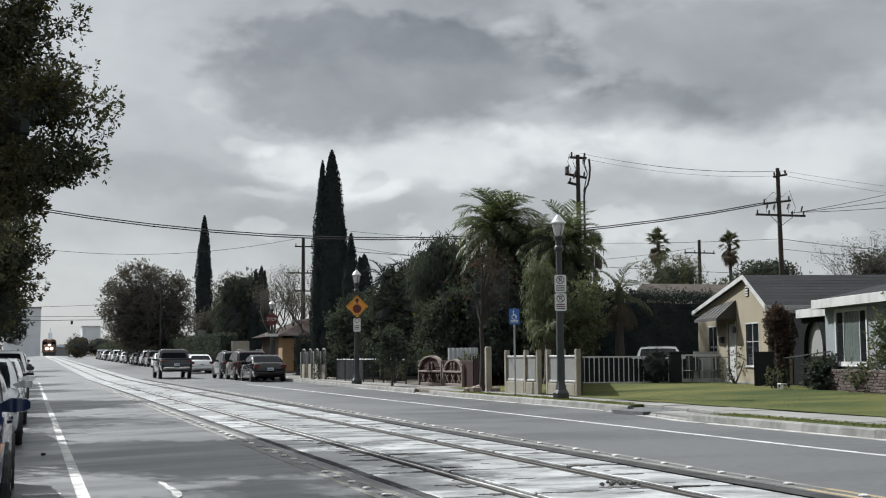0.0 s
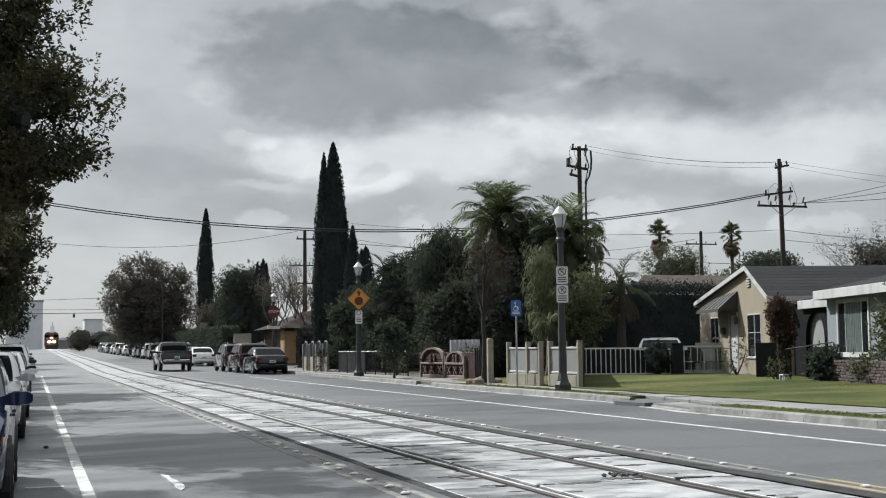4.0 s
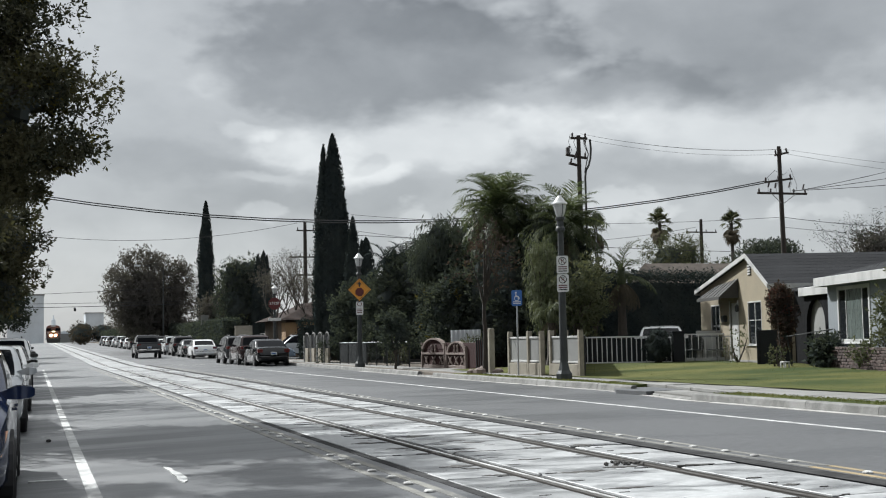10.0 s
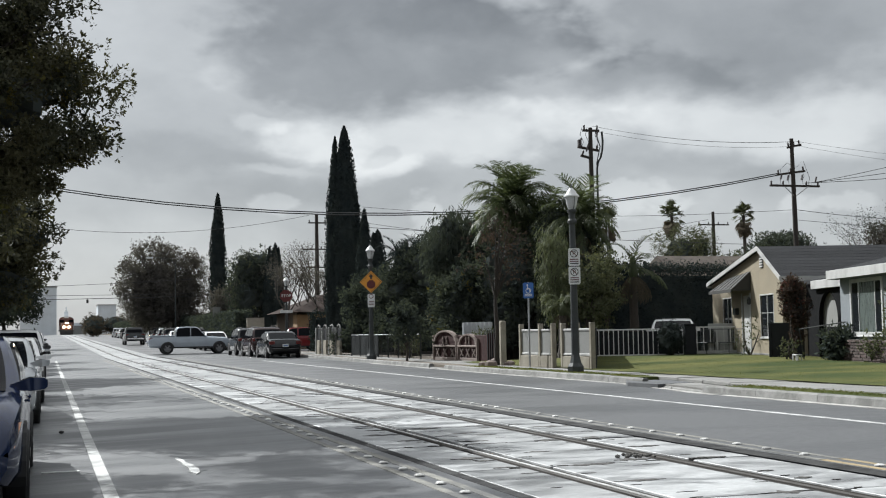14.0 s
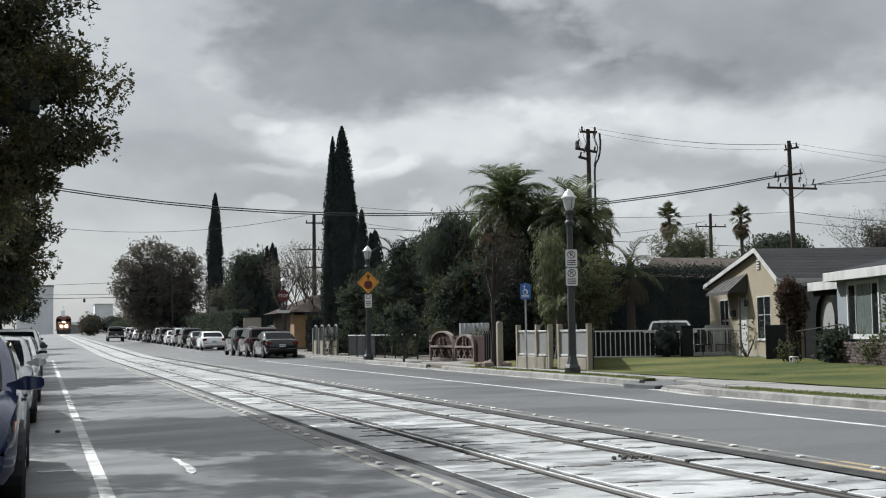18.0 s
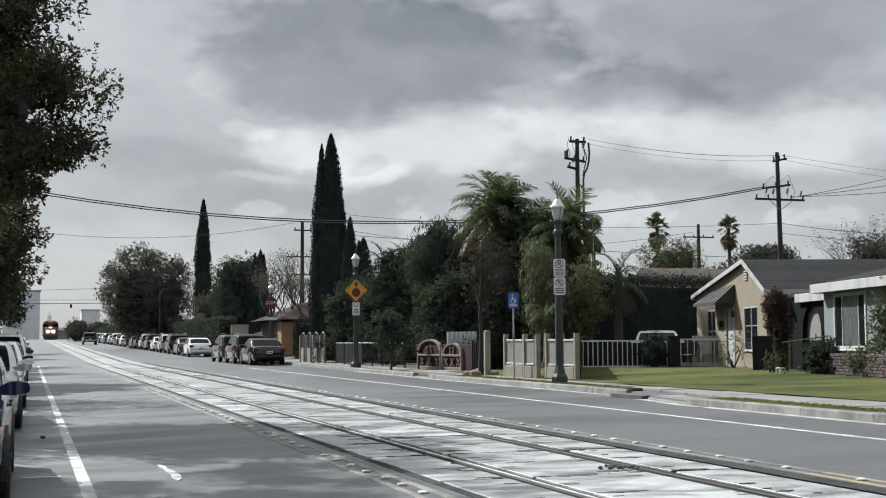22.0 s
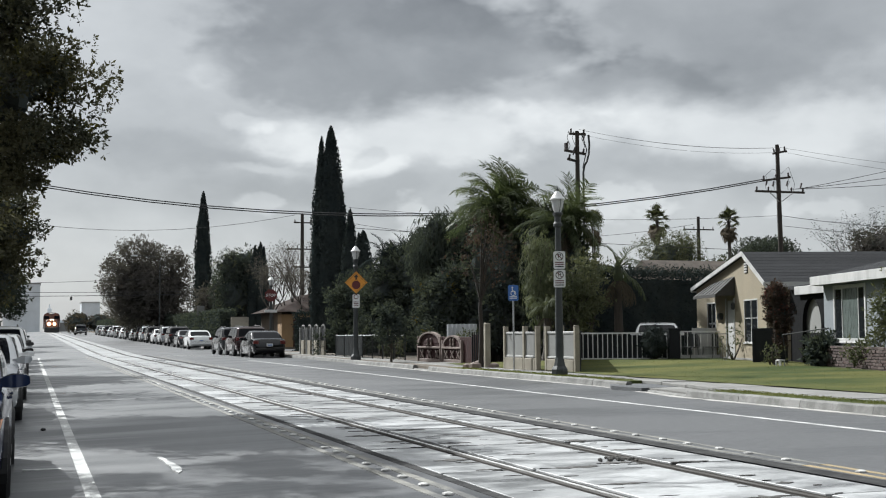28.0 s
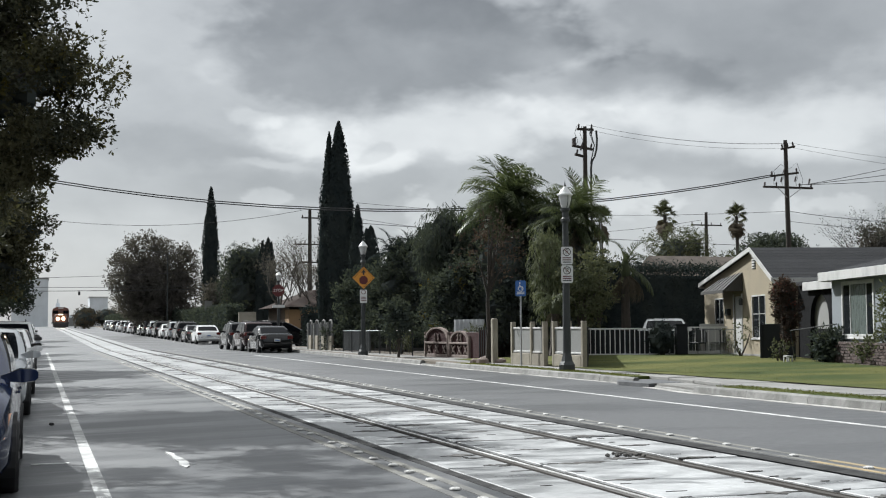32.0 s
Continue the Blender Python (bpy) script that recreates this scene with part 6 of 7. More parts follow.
def build_yellow_house():
    h = thing("yellow_house", pose(22.41 - .158, 34.94 - .579, 0.22, 0, 0, HOUSE_TURN), "small yellow stucco bungalow with white trim and grey roof", "house")
    W, D, E, R = 8.6, 11.0, 2.70, 3.66      # front, depth, eave, ridge
    ry = 2.05                               # ridge, from the near corner
    # front wall with openings, in pieces
    door, w1, w2 = (3.58, 4.50, 0.05, 2.08), (5.95, 7.05, .50, 2.02), (.95, 2.35, .66, 2.02)
    cuts = sorted([0, W] + [v for o in (door, w1, w2) for v in o[:2]])
    for a, b in zip(cuts, cuts[1:]):
        hole = [o for o in (door, w1, w2) if o[0] <= a and b <= o[1]]
        if hole:
            z0, z1 = hole[0][2:]
            if z0 > .1:
                part("wall", Mesh().box(0, a, 0, .15, b, z0), M["stucco_yellow"], h)
            part("wall", Mesh().box(0, a, z1, .15, b, E), M["stucco_yellow"], h)
        else:
            part("wall", Mesh().box(0, a, 0, .15, b, E), M["stucco_yellow"], h)
    part("gable_wall", Mesh().slab([(0, E), (W, E), (ry, R - .06)], "x", 0.0, .15), M["stucco_yellow"], h)
    part("wall", Mesh().box(.15, 0, 0, D, .15, E), M["stucco_yellow"], h)
    part("wall", Mesh().box(.15, W - .15, 0, D, W, E), M["stucco_yellow"], h)
    part("wall", Mesh().box(D - .15, .15, 0, D, W - .15, E), M["stucco_yellow"], h)
    part("floor", Mesh().box(.15, .15, -.1, D - .15, W - .15, .04), M["walk"], h)
    part("foundation", Mesh().box(-.02, -.02, -.2, D, W + .02, .10, .01), M["walk"], h)
    o, fo = .32, .14
    def zat(y):
        return E + (R - E) * (y / ry if y < ry else (W - y) / (W - ry))
    yl, yr = -o, W + .2
    shingle_roof(h, (-fo, yl, zat(yl)), (D + o, yl, zat(yl)), (D + o, ry, R), (-fo, ry, R), .09, M["shingle"])
    shingle_roof(h, (D + o, yr, zat(yr)), (-fo, yr, zat(yr)), (-fo, ry, R), (D + o, ry, R), .09, M["shingle"])
    for y in (yl, yr):
        s = Mesh()
        z = zat(y)
        s.loft([[(-fo - .04, y, z - .12), (-fo - .04, y, z + .02), (-fo - .04, ry, R + .02), (-fo - .04, ry, R - .13)], [(-fo, y, z - .12), (-fo, y, z + .02), (-fo, ry, R + .02), (-fo, ry, R - .13)]])
        part("bargeboard", s, M["trim"], h)
        part("fascia", Mesh().box(-fo, y - .03 if y < 0 else y, z - .17, D + o, y if y < 0 else y + .03, z + .01), M["trim"], h)
    window_parts(h, "window", .04, w1[0], w1[1], w1[2], w1[3], "window", [6.5], (), "trim", .05)
    window_parts(h, "window", .04, w2[0], w2[1], w2[2], w2[3], "window", [1.65], (1.44,), "trim", .05)
    d = part("door", Mesh().box(.03, door[0], .05, .09, door[1], door[3], .01), M["trim"], h, "white panelled front door")
    for z0, z1 in ((.2, .95), (1.1, 1.9)):
        part("door_panel", Mesh().box(.012, door[0] + .15, z0, .035, door[1] - .15, z1, .01), M["trim"], d)
    part("door_handle", Mesh().tube([(.03, 3.68, 1.0), (-.04, 3.68, 1.0), (-.04, 3.8, 1.0)], .015, 6), M["chrome"], d)
    for y in (door[0] - .09, door[1]):
        part("door_frame", Mesh().box(-.03, y, .05, .1, y + .09, door[3] + .08, .01), M["trim"], d)
    # awning over the door, with side cheek
    aw = Mesh()
    aw.loft([[(-.02, 3.4, 2.86), (-.02, 6.3, 2.71), (-.02, 6.3, 2.75), (-.02, 3.4, 2.90)], [(-.68, 3.4, 2.26), (-.68, 6.4, 2.26), (-.68, 6.4, 2.30), (-.68, 3.4, 2.30)]])
    a = part("awning", aw, M["awning"], h, "grey metal awning over the door")
    part("awning_edge", Mesh().box(-.71, 3.4, 2.19, -.66, 6.4, 2.29), M["awning"], a)
    part("awning_cheek", Mesh().slab([(-.68, 2.24), (-.02, 2.24), (-.02, 2.86)], "y", 3.39, 3.43), M["awning"], a)
    for k in range(5):
        y = 3.75 + k * .55
        part("awning_seam", Mesh().loft([[(-.02, y, 2.90 - (y - 3.4) * .051), (-.02, y + .03, 2.90 - (y - 3.4) * .051), (-.02, y + .03, 2.92 - (y - 3.4) * .051), (-.02, y, 2.92 - (y - 3.4) * .051)],
                                         [(-.68, y, 2.30), (-.68, y + .03, 2.30), (-.68, y + .03, 2.32), (-.68, y, 2.32)]]), M["awning"], a)
    v = part("vent", Mesh().box(-.02, ry - .16, 2.95, .02, ry + .16, 3.42), M["dark_wall"], h, "small white attic vent")
    for k in range(5):
        part("louvre", Mesh().box(-.04, ry - .16, 2.97 + k * .09, -.015, ry + .16, 3.02 + k * .09), M["trim"], v)
    part("mailbox", Mesh().box(-.14, 4.95, 1.42, 0, 5.28, 1.66, .02), M["iron"], h, "dark wall mailbox")
    part("wall_lamp", Mesh().lathe([(.03, 0), (.07, .03), (.07, .2), (.02, .26)], 8, (-.12, 3.3, 1.75)), M["iron"], h)
    part("porch_step", Mesh().box(-1.1, 3.2, -.15, 0, 4.9, .03, .02), M["walk"], h)


def build_grey_house():
    h = thing("grey_house", pose(21.04, 29.22, 0.22, 0, 0, HOUSE_TURN), "grey stucco bungalow with white fascia and brick base", "house")
    E = 2.30
    y0, y1 = -9.0, 0.68
    win = (-2.28, -.20, .80, 2.14)
    for a, b, c, d in ((y0, win[0], 0, E), (win[1], y1, 0, E), (win[0], win[1], 0, win[2]), (win[0], win[1], win[3], E)):
        part("wall", Mesh().box(0, a, c, .15, b, d), M["stucco_grey"], h)
    part("wall", Mesh().box(.15, y1 - .15, 0, 9, y1, E), M["stucco_grey"], h)
    part("wall", Mesh().box(9, y0, 0, 9.15, y1, E), M["stucco_grey"], h)
    part("wall", Mesh().box(.15, y0, 0, 9, y0 + .15, E), M["stucco_grey"], h)
    part("floor", Mesh().box(.15, y0 + .15, -.1, 9, y1 - .15, .04), M["walk"], h)
    part("curtain", Mesh().box(.12, win[0] + .1, win[2], .16, win[1] - .3, win[3]), M["curtain"], h, "pale green curtain behind the window")
    w = window_parts(h, "window", .02, win[0], win[1], win[2], win[3], "curtain", [-.70, -1.84], (), "trim", .10)
    part("dark_pane", Mesh().box(-.004, -.68, win[2] + .02, .05, win[1] - .02, win[3] - .02), M["window"], w)
    part("dark_pane", Mesh().box(-.004, win[0] + .02, win[2] + .02, .05, -1.86, win[3] - .02), M["window"], w)
    # eaves, fascia and hipped roof
    o = .32
    part("soffit", Mesh().box(-o, y0 - o, E, 9.6, y1 + .12, E + .04), M["stucco_grey"], h)
    for a in ((-o - .03, y0 - o, -o, y1 + .12), (-o, y1 + .12 - .03, 9.6, y1 + .12)):
        part("fascia", Mesh().box(a[0], a[1], E - .03, a[2], a[3], E + .22, .008), M["trim"], h, "white painted fascia board")
    cx, z1 = 4.6, E + 1.45
    A, B, C, Dd = (-o, y1 + .12, E + .2), (-o, y0 - o, E + .2), (9.6, y0 - o, E + .2), (9.6, y1 + .12, E + .2)
    r1, r2 = (cx, y1 + .12 - 4.6, z1), (cx, y0 - o + 4.6, z1)
    shingle_roof(h, A, B, r2, r1, .08, M["shingle"])
    shingle_roof(h, C, Dd, r1, r2, .08, M["shingle"])
    for tri in ((Dd, A, r1), (B, C, r2)):
        t = Mesh()
        t.loft([[(x, y, z - .08) for x, y, z in tri], list(tri)])
        part("roof_hip", t, M["shingle"], h)
    # brick planter wall
    base = part("brick_wall", Mesh().box(-.30, -6.0, -.15, -.012, .12, .60), M["mortar"], h)
    br = Mesh().box(0, 0, 0, .06, .205, .068, .006)
    me = finish("brick", br.v, br.f, M["brick"])
    rnd = random.Random(3)
    for c in range(9):
        for k in range(22):
            y = .10 - .215 * (k + 1) - (.107 if c % 2 else 0)
            ob = new("brick", me)
            ob.parent = base
            ob.matrix_basis = pose(-.335 + rnd.uniform(-.012, .012), y, -.1 + c * .079, 0, 0, rnd.uniform(-.8, .8))
    # lower link roof with arch; the carport's shade is coloured into its walls
    g = thing("carport", pose(21.04, 29.22, 0.22, 0, 0, HOUSE_TURN), "carport between the houses with white fascia and arch, its shade put in black walls", "carport")
    # gap between the two roof strips is added to let daylight in
    part("roof", Mesh().box(.3, y1 + .12, 2.28, .62, 4.6, 2.40), M["shingle"], g)
    part("roof", Mesh().box(2.6, y1 + .12, 2.28, 8.5, 4.6, 2.40), M["shingle"], g)
    part("fascia", Mesh().box(.26, y1 + .12, 2.10, .32, 3.9, 2.36, .01), M["trim"], g)
    part("back_wall", Mesh().box(5.2, y1, 0, 5.35, 5.2, 2.28), M["carport_shade"], g)
    arch = Mesh()
    ring = [(1.25, 0.0), (1.25, 2.28), (4.75, 2.28), (4.75, 0.0), (3.64, 0.0)]
    ring += [(2.84 + .80 * math.cos(t), 1.20 + .80 * math.sin(t)) for t in [math.pi * k / 10 for k in range(11)]]
    ring += [(2.04, 0.0)]
    arch.slab(ring, "x", .40, .52)
    part("arch_wall", arch, M["carport_shade"], g, "wall with an arched opening, coloured as deep shade")
    part("inner_wall", Mesh().box(.56, 1.25, 0, .62, 3.8, 2.2), M["fence_panel"], g, "pale wall seen through the arch")
    part("low_wall", Mesh().box(.525, 1.25, 0, .555, 3.8, .95), M["carport_shade"], g)
    r = thing("handrail", pose(20.5, 30.6, .22, 0, 0, HOUSE_TURN), "bent metal handrail beside a dark board fence", "handrail")
    part("rail", Mesh().tube([(.1, .4, 0), (-.05, .3, .9), (.75, -1.2, 1.08)], .018, 6), M["iron"], r)
    b = thing("garden_stool", pose(19.9, 30.1, .24), "small white garden stool on the bed edge", "stool")
    part("seat", Mesh().box(-.10, -.10, .15, .10, .10, .19, .01), M["trim"], b)
    for x, y in ((-.08, -.08), (.08, -.08), (.08, .08), (-.08, .08)):
        part("leg", Mesh().box(x - .015, y - .015, 0, x + .015, y + .015, .15), M["trim"], b)
    # dark board fence between houses, gate with chairs
    f = thing("board_fence", pose(21.15, 33.78, .22, 0, 0, -123), "solid dark board fence in front of the bungalow", "fence")
    part("panel", Mesh().box(0, .24, -.1, .05, 1.14, 1.10, .01), M["dark_wall"], f)
    for y in (.2, 1.18):
        part("post", Mesh().box(-.02, y - .04, -.1, .08, y + .04, 1.1, .01), M["dark_wall"], f)


def build_far_buildings():
    b = thing("tower_block", pose(-2.2, 420, 2.2), "pale grey far office block at the end of the road", "building")
    part("wall", Mesh().box(-6, 0, 0, 5.2, 12, 15.5), M["far_wall"], b)
    part("roof", Mesh().box(-6.2, -.2, 15.5, 5.4, 12.2, 15.9), M["fence_panel"], b)
    b = thing("warehouse", pose(18.2, 420, 2.2), "pale far warehouse with a flat roof", "building")
    part("wall", Mesh().box(-2.3, 0, 0, 3.4, 14, 9.6), M["far_wall"], b)
    part("roof", Mesh().box(-2.5, -.2, 9.6, 3.6, 14.2, 9.9), M["trim"], b)
    b = thing("shed", pose(6.5, 430, 2.2), "low far shed beside the railway", "building")
    part("wall", Mesh().box(0, 0, 0, 6, 9, 3.2), M["fence_panel"], b)
    part("roof", Mesh().slab([(-.3, 3.2), (6.3, 3.2), (3.0, 4.2)], "y", -.3, 9.3), M["far_wall"], b)
    t = thing("far_tower", pose(6.4, 450, 2.2), "thin far lattice tower", "tower")
    part("mast", Mesh().tube([(0, 0, 0), (0, 0, 9.8)], [.4, .22], 6), M["far_wall"], t)
    part("antenna", Mesh().box(-.7, -.5, 6.4, .7, .5, 8.4, .1), M["far_wall"], t)
    # corner house past the side street, roofs behind the hedge
    h = thing("corner_house", pose(18.6, 96.0, rise(96) + .1), "brown bungalow with red tile roof and tan porch", "house")
    part("wall", Mesh().box(0, 0, 0, 9, 9, 2.7), M["stucco_tan"], h)
    part("porch_wall", Mesh().box(-.3, -1.6, 0, 3.0, 0, 2.5), M["stucco_lit_ochre"], h, "ochre porch wall, its warm light put into the colour")
    part("door", Mesh().box(.6, -1.66, 0, 1.7, -1.6, 2.1), M["fence_brown"], h)
    part("window", Mesh().box(3.6, -.05, .9, 5.4, 0.02, 2.0), M["window"], h)
    part("roof", Mesh().loft([[(-.8, -2.2, 2.7), (9.6, -2.2, 2.7), (9.6, 9.6, 2.7), (-.8, 9.6, 2.7)], [(2.8, 3.0, 4.2), (6, 3.0, 4.2), (6, 6.5, 4.2), (2.8, 6.5, 4.2)]]), M["tile_brown"], h)
    part("garden_wall", Mesh().box(-4.3, -2.6, 0, -3.0, -2.4, 2.3), M["fence_beige"], h)
    h = thing("rear_house", pose(33, 58, 0), "low house with pale brown roof behind the hedge", "house")
    part("wall", Mesh().box(0, 0, 0, 4.2, 8, 3.0), M["stucco_tan"], h)
    part("roof", Mesh().slab([(-.5, 3.0), (8.5, 3.0), (4.0, 5.2)], "x", -.8, 4.6), M["tile_pale"], h)
    h = thing("rear_house", pose(50, 66, 0, 0, 0, -10), "low grey house behind the bungalows", "house")
    part("wall", Mesh().box(0, 0, 0, 12, 9, 3.0), M["stucco_grey"], h)
    part("roof", Mesh().slab([(-.5, 3.0), (9.5, 3.0), (4.5, 5.2)], "x", -.6, 12.6), M["shingle"], h)
    # houses behind the street trees
    for i, y in enumerate((-20, -4, 14, 32, 52, 70, 104, 124)):
        h = thing("street_house", pose(-15, y, rise(y)), "shaded stucco house behind the street trees", "house", "houses behind the parked cars")
        part("wall", Mesh().box(-9, -5, 0, 2.5, 5, 3.0), M["stucco_tan" if i % 2 else "stucco_grey"], h)
        part("roof", Mesh().slab([(-5.6, 3.0), (5.6, 3.0), (0, 5.2)], "x", -9.6, 3.0), M["shingle"], h)
        part("door", Mesh().box(2.48, -1, .1, 2.55, -.1, 2.1), M["trim"], h)
        for yy in (-3.6, 1.2):
            part("window", Mesh().box(2.48, yy, .9, 2.55, yy + 1.8, 2.1), M["window"], h)


build_yellow_house()
build_grey_house()
build_far_buildings()


# ---- fences ----
def build_fences():
    # pale block fence with panels
    for (x0, y0), (x1, y1), bays in (((13.72, 35.3), (13.86, 33.15), (0, .62, 1.0)), ((13.95, 32.65), (14.08, 30.95), (0, .5, 1.0))):
        d = Vector((x1 - x0, y1 - y0, 0))
        L = d.length
        f = thing("block_fence", pose(x0, y0, .15, 0, 0, math.degrees(math.atan2(d.y, d.x))), "pale beige fence with posts, grey panels and stone base", "fence", "pale fences along the pavement")
        for a, b in zip(bays, bays[1:]):
            part("base_wall", Mesh().box(a * L + .07, -.07, -.1, b * L - .07, .07, .34, .01), M["fence_beige"], f)
            part("panel", Mesh().box(a * L + .07, -.02, .40, b * L - .07, .02, 1.05, .005), M["fence_panel"], f)
            for z in (.36, 1.05):
                part("rail", Mesh().box(a * L + .05, -.04, z, b * L - .05, .04, z + .06, .008), M["trim"], f)
        for s in bays:
            part("post", Mesh().box(s * L - .055, -.07, -.1, s * L + .055, .07, 1.24, .012), M["fence_beige"], f)
            part("post_cap", Mesh().box(s * L - .06, -.075, 1.24, s * L + .06, .075, 1.27, .02), M["fence_beige"], f)
    # dark gate pillar and side wall
    f = thing("dark_wall", pose(14.2, 31.2, .15, 0, 0, 65.2), "dark painted garden wall beside a lawn", "wall")
    part("wall", Mesh().box(.0, -.1, -.1, 11.2, .1, 1.12, .02), M["dark_wall"], f)
    f = thing("gate_post", pose(13.66, 35.6, .15, 0, 0, 90), "tall pale gate post beside an open entrance", "gate post")
    part("post", Mesh().box(1.08, -.09, -.1, 1.27, .09, 1.40, .03), M["fence_beige"], f)
    # red-brown fence with arched stone bays
    L = 5.9
    f = thing("arched_fence", pose(14.45, 46.7, .15, 0, 0, -85.5), "red-brown fence with arched stone bays", "fence")
    part("board", Mesh().box(0, .02, 0, 5.15, .08, .94, .01), M["fence_brown"], f)
    for a, w, top in ((.15, 2.2, 1.14), (2.6, 1.7, 1.0)):
        part("base", Mesh().box(a, -.03, -.1, a + w, .10, .12, .02), M["fence_stone"], f)
        for k in range(3):
            for turn in (45, -45):
                part("cross_bar", Mesh().box(-.21, -.03, -.022, .21, .03, .022, .008), M["fence_stone"], f, at=pose(a + w * (k + .5) / 3, -.02, .30, 0, turn, 0))
        ring = [(a + w / 2 - w / 2 * math.cos(t), top - .42 + .42 * math.sin(t)) for t in [math.pi * k / 12 for k in range(13)]]
        inner = [(a + w / 2 - (w / 2 - .11) * math.cos(t), top - .42 + .36 * math.sin(t)) for t in [math.pi * k / 12 for k in range(12, -1, -1)]]
        part("arch", Mesh().slab(ring + inner, "y", -.06, .1), M["fence_stone"], f)
        back = [(a + w / 2 - (w / 2 - .07) * math.cos(t), top - .44 + .38 * math.sin(t)) for t in [math.pi * k / 12 for k in range(13)]]
        part("arch_back", Mesh().slab(back, "y", .01, .06), M["fence_brown"], f)
        for x in (a + w * .42, a + w * .58):
            part("spindle", Mesh().lathe([(.03, .58), (.05, .64), (.03, .72), (.05, .82), (.02, .9)], 6, (x, -.02, 0)), M["fence_stone"], f)
        part("ledge", Mesh().box(a - .05, -.08, .5, a + w + .05, .12, .58, .015), M["fence_stone"], f)
        for x in (a - .09, a + w - .02):
            part("post", Mesh().box(x, -.07, -.1, x + .09, .12, top - .18, .01), M["fence_stone"], f)
    part("gate", Mesh().box(5.22, -.02, .05, L, .02, 1.02, .01), M["fence_brown"], f)
    for k in range(4):
        part("gate_bar", Mesh().box(5.25 + k * .18, -.05, .02, 5.30 + k * .18, -.02, 1.12, .008), M["dark_wall"], f)
    s = thing("sheet_screen", pose(15.55, 46.4, .1, 0, 0, -60), "pale corrugated metal screen behind the fence", "screen")
    for k in range(7):
        part("sheet", Mesh().slab([(k * .22, -.0), (k * .22 + .11, -.03), (k * .22 + .22, 0), (k * .22 + .22, .015), (k * .22 + .11, -.015), (k * .22, .015)], "z", .75, 1.48), M["sheet"], s)
    for x in (.1, 1.4):
        part("post", Mesh().box(x, .02, -.1, x + .08, .1, 1.45), M["wood_pole"], s)
    # post fence by the corner
    f = thing("pillar_fence", pose(12.95 + 1.1, 66.9, .15, 0, 0, -88), "row of pale pillars with iron arches", "fence")
    for k in range(4):
        x = k * 1.4
        part("pillar", Mesh().box(x, -.10, -.1, x + .12, .10, 1.42, .015), M["fence_panel"], f)
        part("panel", Mesh().box(x + .14, -.06, -.1, x + .78, .06, .74, .012), M["fence_beige"], f)
        part("arch", Mesh().tube([(x + .12, 0, .74), (x + .12, 0, 1.34), (x + .25, 0, 1.50), (x + .46, 0, 1.55), (x + .67, 0, 1.50), (x + .80, 0, 1.34), (x + .80, 0, .74)], .045, 6), M["fence_panel"], f)
        # solid dark sheet added for the dark opening inside the arch
        part("grille", Mesh().box(x + .16, -.01, .74, x + .76, .01, 1.36), M["dark_wall"], f)
    part("rail", Mesh().box(0, -.02, .2, 5.4, .02, .26), M["iron"], f)
    # wire mesh fence
    f = thing("mesh_fence", pose(14.1, 59.0, .15, 0, 0, -88), "grey wire mesh fence with steel posts", "fence")
    for k in range(8):
        part("post", Mesh().tube([(k * 1.5, 0, -.1), (k * 1.5, 0, 1.02)], .03, 6), M["iron"], f)
    part("top_rail", Mesh().tube([(0, 0, 1.0), (10.5, 0, 1.0)], .022, 6), M["steel"], f)
    for k in range(7):
        if k < 3:
            part("sheet", Mesh().box(k * 1.5 + .04, -.006, .06, k * 1.5 + 1.46, .006, .97), M["mesh_sheet"], f)
        for j in range(7):
            part("wire", Mesh().box(k * 1.5 + .12 + j * .2, -.014, .04, k * 1.5 + .132 + j * .2, -.006, .99), M["iron"], f)
    # white picket fence of the driveway
    p0, p1 = Vector((18.9, 41.4, 0)), Vector((21.75, 40.0, 0))
    d = p1 - p0
    f = thing("picket_fence", pose(p0.x, p0.y, .18, 0, 0, math.degrees(math.atan2(d.y, d.x))), "white iron picket fence before a dark hedge", "fence")
    for z in (.06, .98):
        part("rail", Mesh().box(0, -.025, z, d.length, .025, z + .05, .006), M["fence_white"], f)
    # sheet added to darken the gaps and hide the car's lower half
    part("backing", Mesh().box(.02, .10, -.05, d.length - .02, .13, .93, .005), M["dark_wall"], f, "dark sheet added behind the pickets")
    n = 19
    for k in range(n):
        x = d.length * k / (n - 1)
        part("picket", Mesh().box(x - .018, -.016, -.02, x + .018, .016, 1.0, .004), M["fence_white"], f)
    f = thing("gate_pillar", pose(21.95, 39.9, .18, 0, 0, HOUSE_TURN), "dark square gate pillar", "pillar")
    part("shaft", Mesh().box(-.2, -.22, -.1, .2, .22, 1.12, .015), M["dark_wall"], f)
    part("cap", Mesh().box(-.23, -.25, 1.12, .23, .25, 1.18, .015), M["dark_wall"], f)
    g = thing("white_gate", pose(22.3, 40.2, .2, 0, 0, -20), "low white porch wall with railing", "gate")
    part("back_wall", Mesh().box(.6, .4, -.1, 2.3, .5, 1.15, .01), M["trim"], g)
    part("base", Mesh().box(0, -.06, -.1, 1.9, .06, .18, .01), M["trim"], g)
    part("rail", Mesh().box(0, -.03, 1.0, 1.9, .03, 1.05), M["fence_white"], g)
    for k in range(8):
        part("bar", Mesh().box(.1 + k * .24, -.012, .15, .124 + k * .24, .012, 1.0), M["fence_white"], g)
